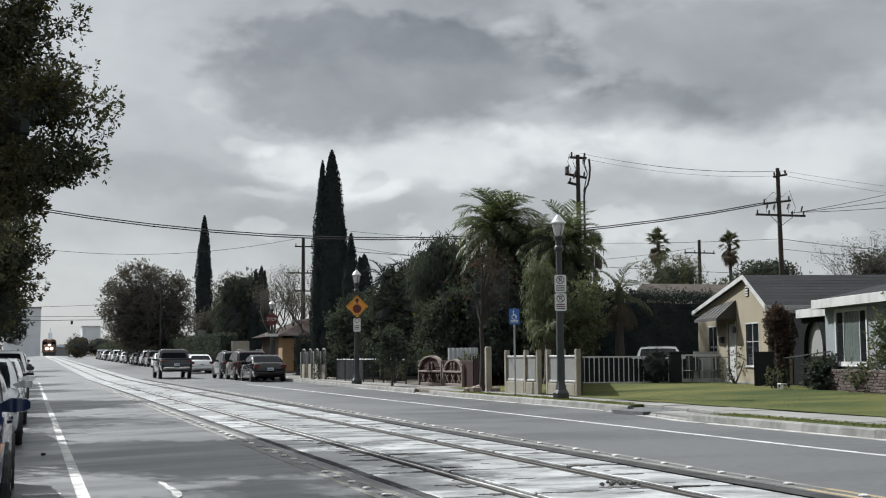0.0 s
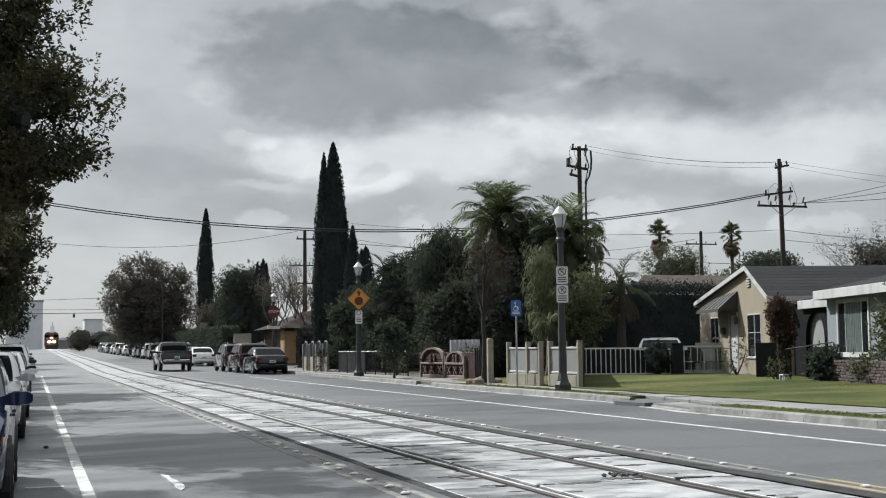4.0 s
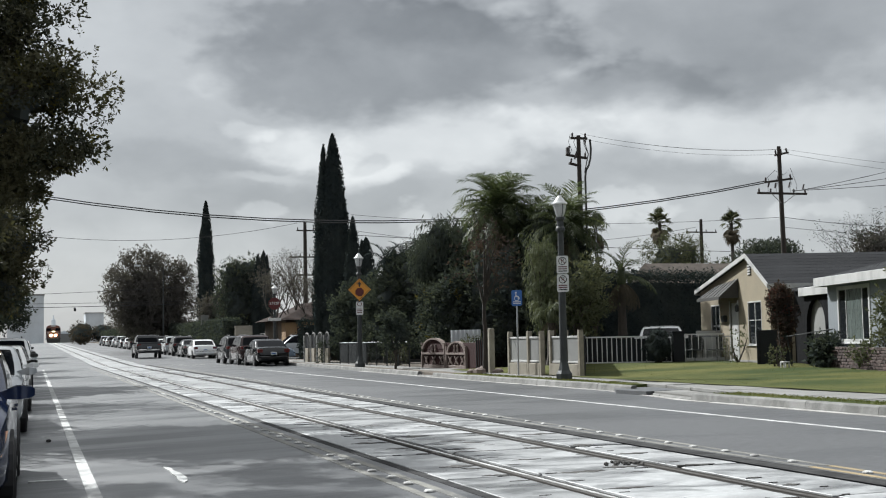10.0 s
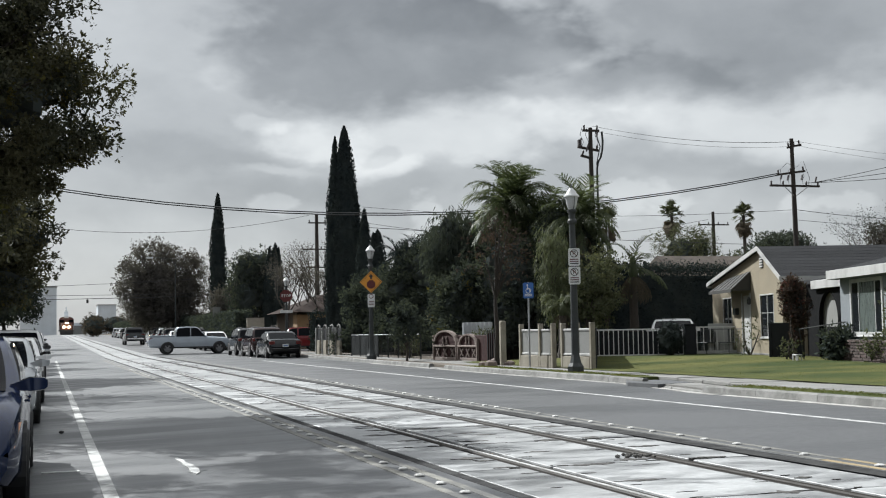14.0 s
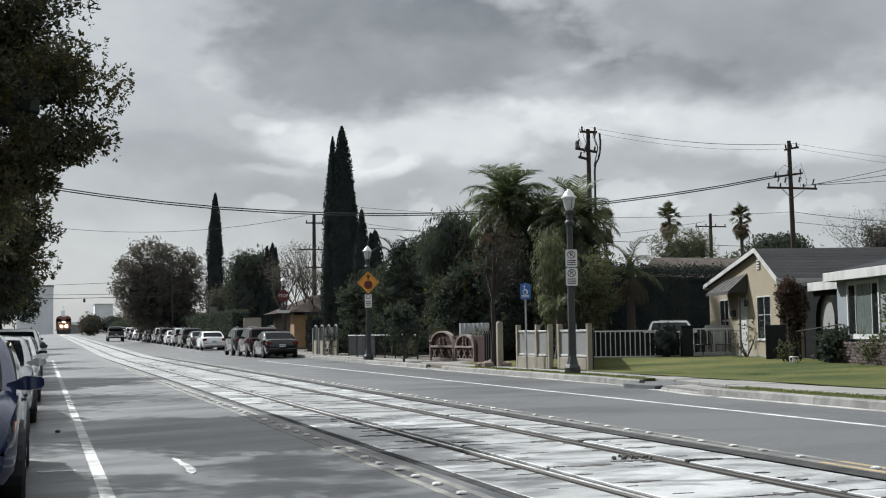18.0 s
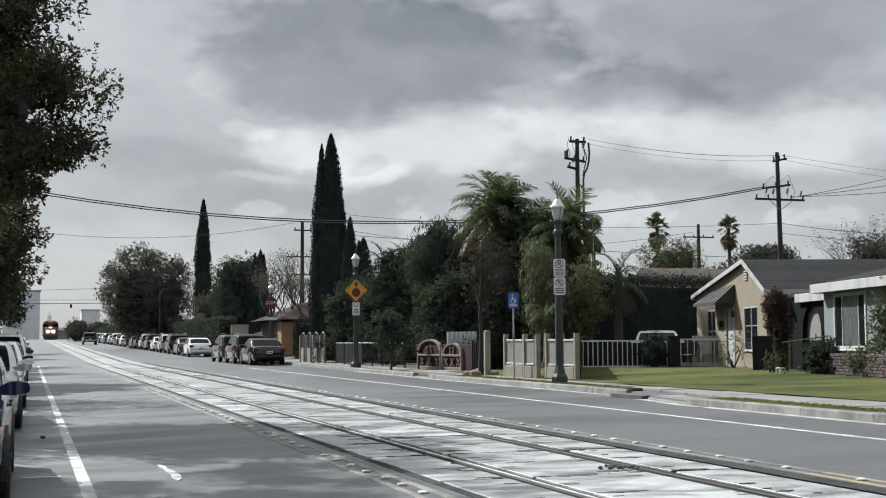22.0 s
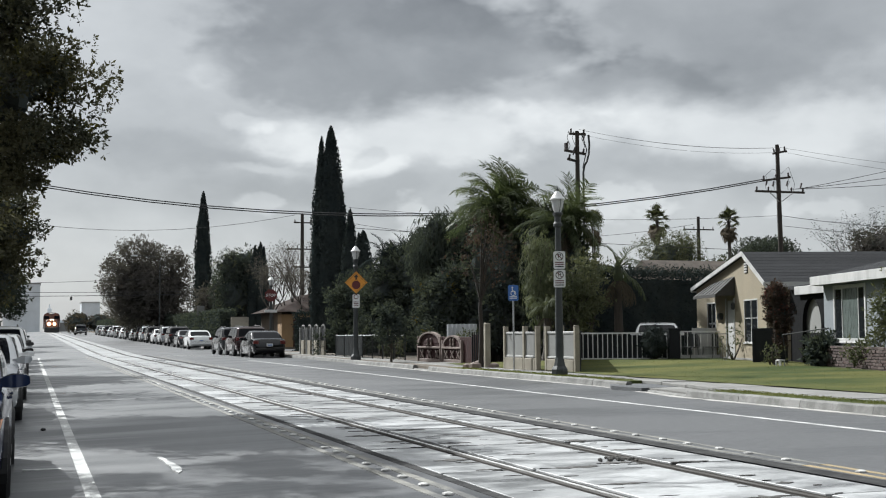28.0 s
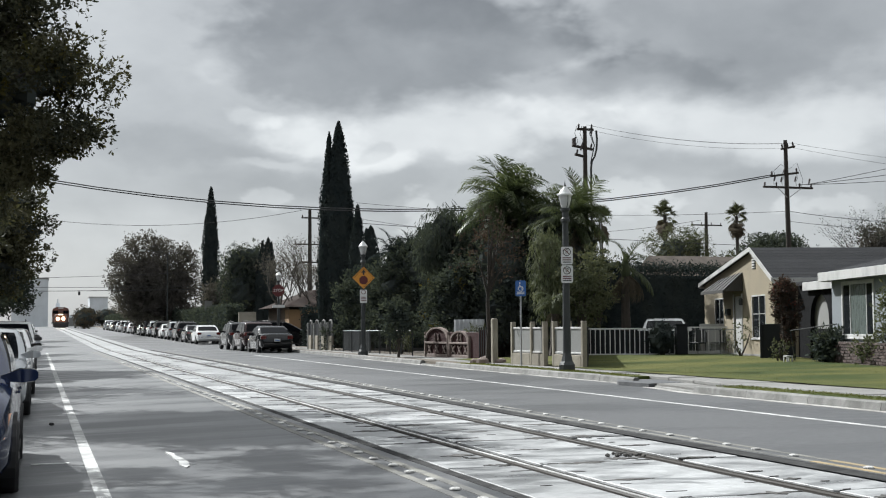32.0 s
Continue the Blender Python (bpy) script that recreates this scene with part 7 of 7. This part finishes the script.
    for k in range(2):
        c = thing("porch_chair", pose(22.75 + k * .75, 40.15 - k * .25, .22, 0, 0, -70), "black metal porch chair behind a low railing", "chair", "chairs on the porch")
        part("seat", Mesh().box(-.25, -.25, .42, .25, .25, .46, .02), M["iron"], c)
        part("backrest", Mesh().slab([(-.25, .46), (.25, .46), (.25, .8), (.15, .92), (-.15, .92), (-.25, .8)], "y", .22, .26), M["iron"], c)
        for x in (-.22, .22):
            for y in (-.22, .22):
                part("leg", Mesh().tube([(x, y, -.02), (x * .95, y * .95, .43)], .015, 6), M["iron"], c)
    # thin iron railing before the yellow house
    f = thing("iron_railing", pose(21.95, 36.3, .2, 0, 0, 90 + HOUSE_TURN), "thin dark iron railing before the yellow bungalow", "railing")
    part("rail", Mesh().box(0, -.012, .93, 5.6, .012, .96), M["iron"], f)
    for k in range(29):
        part("bar", Mesh().box(k * .2 - .004, -.004, -.05, k * .2 + .004, .004, .93), M["steel"], f)
    c = vehicle("sedan", pose(23.5, 44.0, .15, 0, 0, -28), PAINT["white"], "white car parked behind the picket fence", "car")


# ---- lamps, signs, poles and wires ----
def tube_text(owner, text, size, at, mat, name="lettering"):
    cu = bpy.data.curves.new(name, "FONT")
    cu.body, cu.size, cu.align_x, cu.align_y, cu.extrude = text, size, "CENTER", "CENTER", .002
    ob = new(name, cu)
    cu.materials.append(mat)
    ob.parent = owner
    ob.matrix_basis = at
    return ob


def lamp_post(x, y, label):
    t = thing("street_lamp", pose(x, y, .15), label, "street lamp", "old-style street lamps on the pavement")
    part("base", Mesh().lathe([(.22, -.05), (.22, .13), (.195, .17), (.16, .22), (.125, .36), (.11, .44)], 8), M["pole_paint"], t)
    part("shaft", Mesh().lathe([(.105, .42), (.10, 1.2), (.085, 2.8), (.075, 3.86)], 12), M["pole_paint"], t, smooth=True)
    part("collar", Mesh().lathe([(.075, 3.82), (.12, 3.86), (.12, 3.92), (.085, 3.97), (.085, 4.10), (.13, 4.16), (.13, 4.20), (.09, 4.22)], 12), M["pole_paint"], t)
    part("globe", Mesh().lathe([(.085, 4.21), (.105, 4.25), (.135, 4.36), (.16, 4.48), (.168, 4.54)], 16), M["lamp_glass"], t, "frosted glass globe", smooth=True)
    part("cap", Mesh().lathe([(.16, 4.53), (.205, 4.55), (.20, 4.58), (.15, 4.62), (.11, 4.69), (.06, 4.74), (.04, 4.78)], 16), M["lamp_cap"], t, "pale globe cap", smooth=True)
    part("finial", Mesh().lathe([(.025, 4.77), (.03, 4.80), (.018, 4.84), (.006, 4.92)], 8), M["pole_paint"], t)
    for a in range(0, 360, 90):
        c, s = math.cos(math.radians(a)), math.sin(math.radians(a))
        part("bracket", Mesh().tube([(c * .10, s * .10, 4.20), (c * .18, s * .18, 4.36), (c * .19, s * .19, 4.56)], .008, 5), M["pole_paint"], t)
    return t


def face(x, y, z, turn):
    """A sign's own space: x to the right, y up, z towards the reader."""
    return pose(x, y, z, 0, 0, turn) @ pose(0, 0, 0, 90, 0, 0)


def plate(m, w, h, b=.03, t=.004):
    pts = [(-w / 2 + b, -h / 2), (w / 2 - b, -h / 2), (w / 2, -h / 2 + b), (w / 2, h / 2 - b), (w / 2 - b, h / 2), (-w / 2 + b, h / 2), (-w / 2, h / 2 - b), (-w / 2, -h / 2 + b)]
    return m.slab(pts, "z", -t, t)


def ring(m, r0, r1, cx, cy, z0, z1, seg=20):
    out = [[(cx + r * math.cos(2 * math.pi * k / seg), cy + r * math.sin(2 * math.pi * k / seg), z) for k in range(seg)] for r, z in ((r0, z0), (r1, z0), (r1, z1), (r0, z1), (r0, z0))]
    return m.loft(out, caps=False)


def no_parking(x, y, z, turn, group):
    s = thing("no_parking_sign", face(x, y, z, turn), "white no parking sign with crossed letter, strapped to a lamp post", "sign", group)
    part("panel", plate(Mesh(), .305, .46), M["sign_white"], s)
    part("letter_ring", ring(Mesh(), .085, .105, 0, .095, .004, .007), M["sign_black"], s)
    tube_text(s, "P", .17, pose(0, .095, .006), M["sign_black"], "letter")
    part("slash", Mesh().slab([(-.075, .155), (-.06, .17), (.075, .035), (.06, .02)], "z", .006, .010), M["sign_red"], s)
    for k in range(3):
        part("text_bar", Mesh().box(-.11, -.07 - k * .055, .003, .11, -.045 - k * .055, .006), M["sign_red" if k < 2 else "sign_black"], s)
    return s


def build_signs():
    lamp_post(13.07, 29.8, "dark old-style street lamp with a frosted globe and signs")
    lamp_post(13.02, 50.9, "dark old-style street lamp carrying a warning sign")
    lamp_post(14.72, 79.5, "dark old-style street lamp at the corner carrying a stop sign")
    g = "no parking signs on the lamp post"
    no_parking(13.04, 29.66, 3.11, -22, g)
    no_parking(13.04, 29.66, 2.63, -22, g)
    s = thing("disabled_parking_sign", pose(13.46, 34.0, .14), "blue disabled parking sign on a thin steel post", "sign")
    part("post", Mesh().box(-.022, -.022, -.1, .022, .022, 2.5, .005), M["steel"], s)
    f = face(-.012, -.033, 2.26, -20)
    p = new("panel", finish("panel", *(lambda q: (q.v, q.f))(plate(Mesh(), .305, .46)), M["sign_blue"]))
    p.parent, p.matrix_basis = s, f
    q = Mesh()
    ring(q, .062, .08, .0, -.01, .004, .007)
    q.box(-.035, .02, .004, -.012, .13, .007)
    q.box(-.035, .035, .004, .05, .055, .007)
    q.add([(-.035 + .024 * math.cos(2 * math.pi * k / 12) + .01, .155 + .024 * math.sin(2 * math.pi * k / 12), .007) for k in range(12)], [tuple(range(12))])
    q.box(.03, -.04, .004, .052, .055, .007)
    part("wheelchair_mark", q, M["sign_white"], p)
    part("text_bar", Mesh().box(-.11, -.17, .004, .11, -.145, .007), M["sign_white"], p)
    part("text_bar", Mesh().box(-.11, -.125, .004, .11, -.10, .007), M["sign_white"], p)
    # stop-ahead warning
    s = thing("stop_ahead_sign", face(13.0, 50.74, 3.38, -12), "orange diamond warning sign with red octagon and arrow", "sign")
    r = .47
    part("panel", Mesh().slab([(0, -r), (r, 0), (0, r), (-r, 0)], "z", -.004, .004), M["sign_orange"], s)
    part("border", Mesh().slab([(0, -r + .05), (r - .05, 0), (0, r - .05), (-r + .05, 0), (-r + .07, 0), (0, r - .07), (r - .07, 0), (0, -r + .07)], "z", .003, .006), M["sign_black"], s)
    part("octagon", Mesh().slab([(.19 * math.cos(math.radians(22.5 + 45 * k)), -.10 + .19 * math.sin(math.radians(22.5 + 45 * k))) for k in range(8)], "z", .004, .009), M["sign_red"], s)
    part("arrow", Mesh().slab([(-.035, .12), (.035, .12), (.035, .22), (.11, .22), (0, .35), (-.11, .22), (-.035, .22)], "z", .004, .009), M["sign_black"], s)
    s = thing("small_notice_sign", face(13.0, 50.76, 2.60, -12), "small white notice sign below the warning sign", "sign")
    part("panel", plate(Mesh(), .30, .56), M["sign_white"], s)
    part("letter_ring", ring(Mesh(), .075, .10, 0, .18, .004, .007), M["sign_red"], s)
    for k in range(3):
        part("text_bar", Mesh().box(-.1, -.05 - k * .07, .004, .1, -.02 - k * .07, .006), M["sign_red"], s)
    # stop sign at the corner
    s = thing("stop_sign", pose(14.7, 79.42, .12), "red octagonal stop sign strapped to a lamp post", "sign")
    part("strap", Mesh().box(-.1, -.04, 3.45, .1, .02, 3.5), M["steel"], s)
    p = part("panel", Mesh().slab([(.41 * math.cos(math.radians(22.5 + 45 * k)), .41 * math.sin(math.radians(22.5 + 45 * k))) for k in range(8)], "z", -.004, .004), M["sign_red"], s, at=face(-.01, -.05, 3.60, -10))
    tube_text(p, "STOP", .26, pose(0, 0, .006), M["sign_white"], "letters")
    part("street_name_plate", Mesh().box(-.4, -.02, 2.5, .4, .02, 2.68, .005), M["sign_white"], s)
    for x, y, z, w, h in ((15.2, 118.0, 3.0, .7, 1.0), (14.2, 168, 3.6, 1.0, 1.4)):
        s = thing("road_sign", pose(x, y, rise(y) + .1), "grey back of a road sign on a post", "sign")
        part("post", Mesh().box(-.03, 0, -.1, .03, .06, z + h / 2, .005), M["steel"], s)
        part("panel", Mesh().box(-w / 2, -.02, z - h / 2, w / 2, .0, z + h / 2, .005), M["fence_panel"], s)
    # stump of a street tree with stones
    tree(pose(13.57, 37.1, .14), "thin street tree with sparse brownish leaves and stones at its foot", 2.3, .075, [(0, 0, 3.6, .9, .9, .9), (.2, 0, 4.3, .6, .6, .5)], "leaf_rust", 62,
         clumps=46, each=30, spread=.26, leaf=.085, forks=14, bark="wood_pole", name="street_tree")
    rnd = random.Random(8)
    for k in range(5):
        a = k * 1.3
        s = Mesh()
        r = rnd.uniform(.14, .24)
        s.lathe([(.02, -.05), (r, .0), (r * .9, r * .6), (r * .3, r * .9)], 7)
        st = thing("stone", pose(13.57 + .45 * math.cos(a), 37.1 + .5 * math.sin(a), .14, 0, 0, 40 * k), "rough grey stone at the foot of a street tree", "stone", "stones round the street tree")
        part("rock", s, M["fence_stone"], st)


def wire(p0, p1, sag, r=.012, n=16):
    p0, p1 = Vector(p0), Vector(p1)
    return [p0.lerp(p1, k / n) - Vector((0, 0, sag * 4 * (k / n) * (1 - k / n))) for k in range(n + 1)]


def build_poles():
    def pole(x, y, z0, top, r, label, lean=0.0):
        t = thing("utility_pole", pose(x, y, z0, 0, 0, 0), label, "utility pole", "wooden utility poles")
        part("shaft", Mesh().tube([(0, 0, -.3), (-lean * .5, 0, top * .5), (-lean, 0, top)], [r * 1.25, r, r * .75], 10), M["wood_pole"], t, smooth=True)
        return t

    def arm(t, z, x0, x1, y=0.0, tilt=0.0, pins=3):
        a = part("crossarm", Mesh().box(x0, y - .07, -.06, x1, y + .07, .06, .01), M["wood_pole"], t, at=pose(0, 0, z, 0, tilt, 0))
        for k in range(pins):
            x = x0 + .1 + (x1 - x0 - .2) * k / max(1, pins - 1)
            part("insulator", Mesh().lathe([(.03, 0), (.06, .05), (.05, .12), (.06, .18), (.02, .24)], 7, (x, y, .06)), M["insulator"], a)
        return a

    p1 = pole(27.5, 60, 0, 11.9, .14, "tall wooden utility pole with a steel conduit")
    arm(p1, 10.75, -.75, .45, tilt=8)
    arm(p1, 11.75, -.45, .5, pins=2)
    part("conduit", Mesh().tube([(.62, -.1, 11.7), (.66, -.1, 11.2), (.62, -.1, 10.7), (.50, -.12, 10.3), (.34, -.14, 10.05), (.27, -.15, 9.7), (.26, -.15, 4.0)], .055, 6), M["iron"], p1)
    arm(p1, 10.3, -.55, .15, y=.1, tilt=12, pins=2)
    for dx in (-.5, -.2, .35):
        part("jumper", Mesh().tube([(dx, -.05, 11.9), (dx - .12, -.08, 11.5), (dx + .05, -.1, 11.1), (dx - .05, -.05, 10.85)], .014, 4), M["wire"], p1)
    for dx, z in ((-.66, 11.0), (-.3, 10.6), (.3, 11.4)):
        part("cutout", Mesh().tube([(dx, -.12, z), (dx + .06, -.14, z + .3)], .045, 6), M["insulator"], p1)
    part("drop_cable", Mesh().tube([(.3, 0, 11.7), (.5, -.1, 10.9), (.25, -.12, 9.9)], .03, 5), M["wire"], p1)
    part("switch", Mesh().box(-.72, -.1, 10.85, -.55, .1, 11.25, .02), M["insulator"], p1)
    p2 = pole(41.95, 63, 0, 12.2, .155, "tall wooden utility pole with several crossarms", .15)
    arm(p2, 9.40, -1.70, 1.65, pins=5)
    arm(p2, 10.2, -1.2, .7, tilt=-8, pins=3)
    arm(p2, 11.75, -.45, .5, tilt=-12, pins=3)
    for x in (-.8, .8):
        part("brace", Mesh().tube([(x, -.1, 9.35), (-.1, -.1, 8.75)], .025, 5), M["steel"], p2)
    part("jumper", Mesh().tube([(-1.15, 0, 10.2), (-.5, 0, 10.75), (.1, 0, 10.5), (.6, 0, 10.9), (1.0, 0, 9.9), (.9, 0, 9.5)], .015, 4), M["wire"], p2)
    for dx in (-1.0, -.45, .5):
        part("jumper", Mesh().tube([(dx, -.06, 10.3), (dx + .06, -.1, 9.95), (dx - .06, -.1, 9.75), (dx, -.05, 9.5)], .014, 4), M["wire"], p2)
    for dx, z in ((-1.05, 9.75), (-.6, 9.7), (.35, 9.75), (1.3, 9.65)):
        part("cutout", Mesh().tube([(dx, -.12, z), (dx + .08, -.14, z + .3)], .05, 6), M["insulator"], p2)
    p3 = pole(63.6, 110, 0, 12.7, .2, "far wooden utility pole with one wide crossarm")
    arm(p3, 11.4, -1.7, 1.75, pins=4)
    p4 = pole(24.25, 115, rise(115), 12.2, .2, "wooden utility pole beyond the side street")
    arm(p4, 8.9, -1.45, 1.4, pins=4)
    arm(p4, 11.4, -.8, .9, pins=2)
    arm(p4, 7.2, -.9, 1.1, pins=2)
    p5 = pole(-9.5, 74, 0, 12.0, .17, "wooden utility pole behind the street trees")
    arm(p5, 11.45, -1.0, 1.0, pins=3)
    p6 = pole(38.5, 88, 0, 9.4, .15, "short far wooden pole with one crossarm")
    arm(p6, 8.95, -1.4, 1.5, pins=3)
    for i, (a, b, sag, r, w) in enumerate([
            ((-9.5, 74, 11.70), (40.85, 63, 10.12), 2.86, .03, "pair"), ((-9.5, 74, 11.57), (40.85, 63, 10.02), 2.86, .03, "pair"),
            ((23.5, 115, 12.4), (-10, 122, 13.5), 2.0, .018, ""), ((25.0, 115, 12.4), (63, 110, 11.9), 1.8, .018, ""),
            ((27.6, 60, 12.0), (41.6, 63, 12.0), .35, .007, ""), ((27.9, 60, 11.95), (42.1, 63, 12.05), .35, .007, ""), ((27.3, 60, 11.8), (41.9, 63, 11.75), .4, .007, ""),
            ((42.1, 63, 12.05), (75, 70, 12.2), .5, .008, ""), ((41.7, 63, 11.85), (75, 70, 11.6), .6, .008, ""),
            ((43.4, 63, 9.65), (62, 55, 15.0), .5, .016, ""), ((43.0, 63, 9.60), (62, 55, 13.3), .5, .016, ""), ((42.6, 63, 9.58), (62, 55, 11.7), .5, .016, ""),
            ((21.0, 88, 9.0), (95, 92, 8.0), .6, .02, ""), ((41.9, 63, 8.0), (70, 70, 9.0), .7, .016, ""), ((41.9, 63, 8.0), (20, 80, 9.6), .5, .012, ""), ((41.9, 63, 7.4), (58, 52, 5.0), .1, .012, ""),
            ((-14, 140, 5.4), (16, 140, 5.7), .1, .03, ""), ((-14, 140, 5.9), (16, 140, 6.0), .1, .02, ""), ((-14, 140, 6.6), (16, 140, 7.6), .2, .02, "")]):
        m = Mesh().tube(wire(a, b, sag), r, 4, caps=False)
        tagged(new("power_line", finish("power_line", m.v, m.f, M["wire"])), "sagging black overhead power line between poles", "power line", "overhead lines")
    s = thing("antenna_mast", pose(41.6, 88, 0), "thin steel antenna mast behind the gardens", "antenna")
    part("mast", Mesh().tube([(0, 0, -.1), (0, 0, 9.6)], [.05, .03], 6), M["steel"], s)
    s = thing("traffic_signal", pose(4.19, 140, 4.72), "small dark traffic signal hanging from a span wire", "traffic signal")
    part("housing", Mesh().box(-.12, -.10, .3, .12, .10, .68, .03), M["iron"], s)
    part("hanger", Mesh().tube([(0, 0, .68), (0, 0, .82)], .025, 5), M["iron"], s)
    l = thing("cobra_lamp", pose(13.5, 139.5, rise(139.5)), "grey steel street lamp with a long curved arm", "street lamp")
    part("pole", Mesh().tube([(0, 0, -.1), (0, 0, 9.15)], [.07, .045], 8), M["pole_paint"], l)
    part("arm", Mesh().tube([(0, 0, 8.7), (-.55, 0, 9.25), (-1.7, 0, 9.42), (-2.5, 0, 9.42)], .03, 6), M["pole_paint"], l)
    part("head", Mesh().box(-3.1, -.14, 9.33, -2.4, .14, 9.5, .04), M["steel"], l)


build_fences()
build_signs()
build_poles()


# ---- motion of the vehicles ----
def drive(key, rows, heading, y):
    """A crossing vehicle: rows of seconds and x; it waits out of sight before and after."""
    ob = MOVERS[key]
    out = []
    for t, x in rows:
        out.append((t, pose(x, y, land(min(max(x, -2.6), 20), y), 0, 0, heading)))
    walk(ob, out)
    r = [c for c in ob.children if c.name.split(".")[0] == "wheel"]
    radius = r[0].location.z
    sign = -1
    spin = []
    for (t0, x0), (t1, x1) in zip(rows, rows[1:]):
        steps = max(1, int(abs(x1 - x0) / (radius * 1.1)))
        for k in range(steps):
            t = t0 + (t1 - t0) * k / steps
            spin.append((t, abs(x0 - rows[0][1] + (x1 - x0) * k / steps)))
    spin.append((rows[-1][0], abs(rows[-1][1] - rows[0][1])))
    for w in r:
        home = w.matrix_basis.translation.copy()
        walk(w, [(t, Matrix.Translation(home) @ Matrix.Rotation(sign * d / radius, 4, "X")) for t, d in spin])


def motions():
    drive("hatch", [(0, -60), (3.5, -40), (6, -15.5), (7.5, -0.7), (8, 2.3), (8.5, 5.1), (9, 8.2), (9.5, 11.3), (10, 14.6), (11, 21.5), (15, 50), (20, 90), (32, 100)], -90, 84.0)
    drive("suv", [(0, 90), (5, 60), (9.5, 22.0), (10.5, 14.4), (11, 11.1), (11.5, 8.1), (12, 5.0), (12.5, 1.9), (13, -1.3), (14, -8), (18, -38), (24, -70), (32, -80)], 90, 89.3)
    drive("truck", [(0, -80), (6, -48), (11.5, -9.5), (12.5, -2.2), (13, 1.4), (13.5, 5.2), (14, 9.3), (14.5, 13.4), (16, 26), (20, 60), (26, 95), (32, 100)], -90, 86.2)
    drive("red", [(0, 95), (8, 55), (12, 24.5), (13, 19.8), (13.5, 18.6), (14, 17.2), (14.5, 15.2), (15.2, 11.2), (16, 5.7), (16.5, 1.7), (17, -2.2), (18, -10), (22, -40), (27, -70), (32, -80)], 90, 89.6)
    drive("sedan", [(0, -85), (10, -60), (17, -12.0), (18.5, -1.5), (19, 2.0), (19.5, 5.4), (20, 9.4), (20.5, 13.4), (22, 26), (26, 60), (32, 95)], -90, 84.8)
    drive("black", [(0, -95), (14, -70), (22, -16), (24, -1.6), (24.5, 1.8), (25, 4.9), (25.5, 8.4), (26, 11.9), (27, 19), (30, 45), (32, 62)], -90, 84.8)
    drive("van", [(0, -105), (18, -75), (27, -18), (29.5, -2.1), (30, 1.1), (30.5, 4.5), (31, 8.0), (31.5, 11.6), (32, 15.3)], -90, 82.6)
    # the pickup waits at the corner, then drives away
    rows = [(0, 78.3), (2, 78.3), (3.5, 78.8), (5.5, 82.6), (6.5, 86.0), (8, 91.6), (9.5, 97.5), (10.5, 103.0), (12.5, 118.5), (14, 130.5), (16.5, 150), (19, 166), (22, 193), (25, 210), (28, 228), (32, 280)]
    ob = MOVERS["pickup"]
    walk(ob, [(t, pose(8.6, y + 2.8, land(8.6, y + 2.8), 0.475 if y > 86 else 0.0, 0, 0)) for t, y in rows])
    radius = 0.39
    spin = []
    for (t0, y0), (t1, y1) in zip(rows, rows[1:]):
        steps = max(1, int(abs(y1 - y0) / (radius * 1.1)))
        spin += [(t0 + (t1 - t0) * k / steps, y0 + (y1 - y0) * k / steps - rows[0][1]) for k in range(steps)]
    spin.append((32, rows[-1][1] - rows[0][1]))
    for w in [c for c in ob.children if c.name.split(".")[0] == "wheel"]:
        home = w.matrix_basis.translation.copy()
        walk(w, [(t, Matrix.Translation(home) @ Matrix.Rotation(-d / radius, 4, "X")) for t, d in spin])
    walk(MOVERS["train"], [(t, pose(4.957, y, rise(y))) for t, y in ((0, 361), (6, 357), (12, 346), (20, 330), (26, 315), (32, 299))])

    # palm fronds sway, and lean over in the stronger wind towards the end
    for ob, at, up, a, k, ph in SWAY:
        rows = []
        for i in range(33):
            t = 1.0 * i
            lean = 7.0 + 25.0 * min(1.0, max(0.0, (t - 19.0) / 10.0)) + 4.0 * math.sin(t * 0.9 + .3 * ph) + 3.0 * math.sin(t * 1.9 + ph)
            turn = 5.0 * math.sin(t * 0.7 + ph * 2)
            rows.append((t, Matrix.Translation(at) @ Matrix.Rotation(radians(k * lean), 4, "Y") @ pose(0, 0, 0, 0, up + 2.5 * math.sin(t * 1.3 + ph), a + k * turn)))
        walk(ob, rows)


motions()
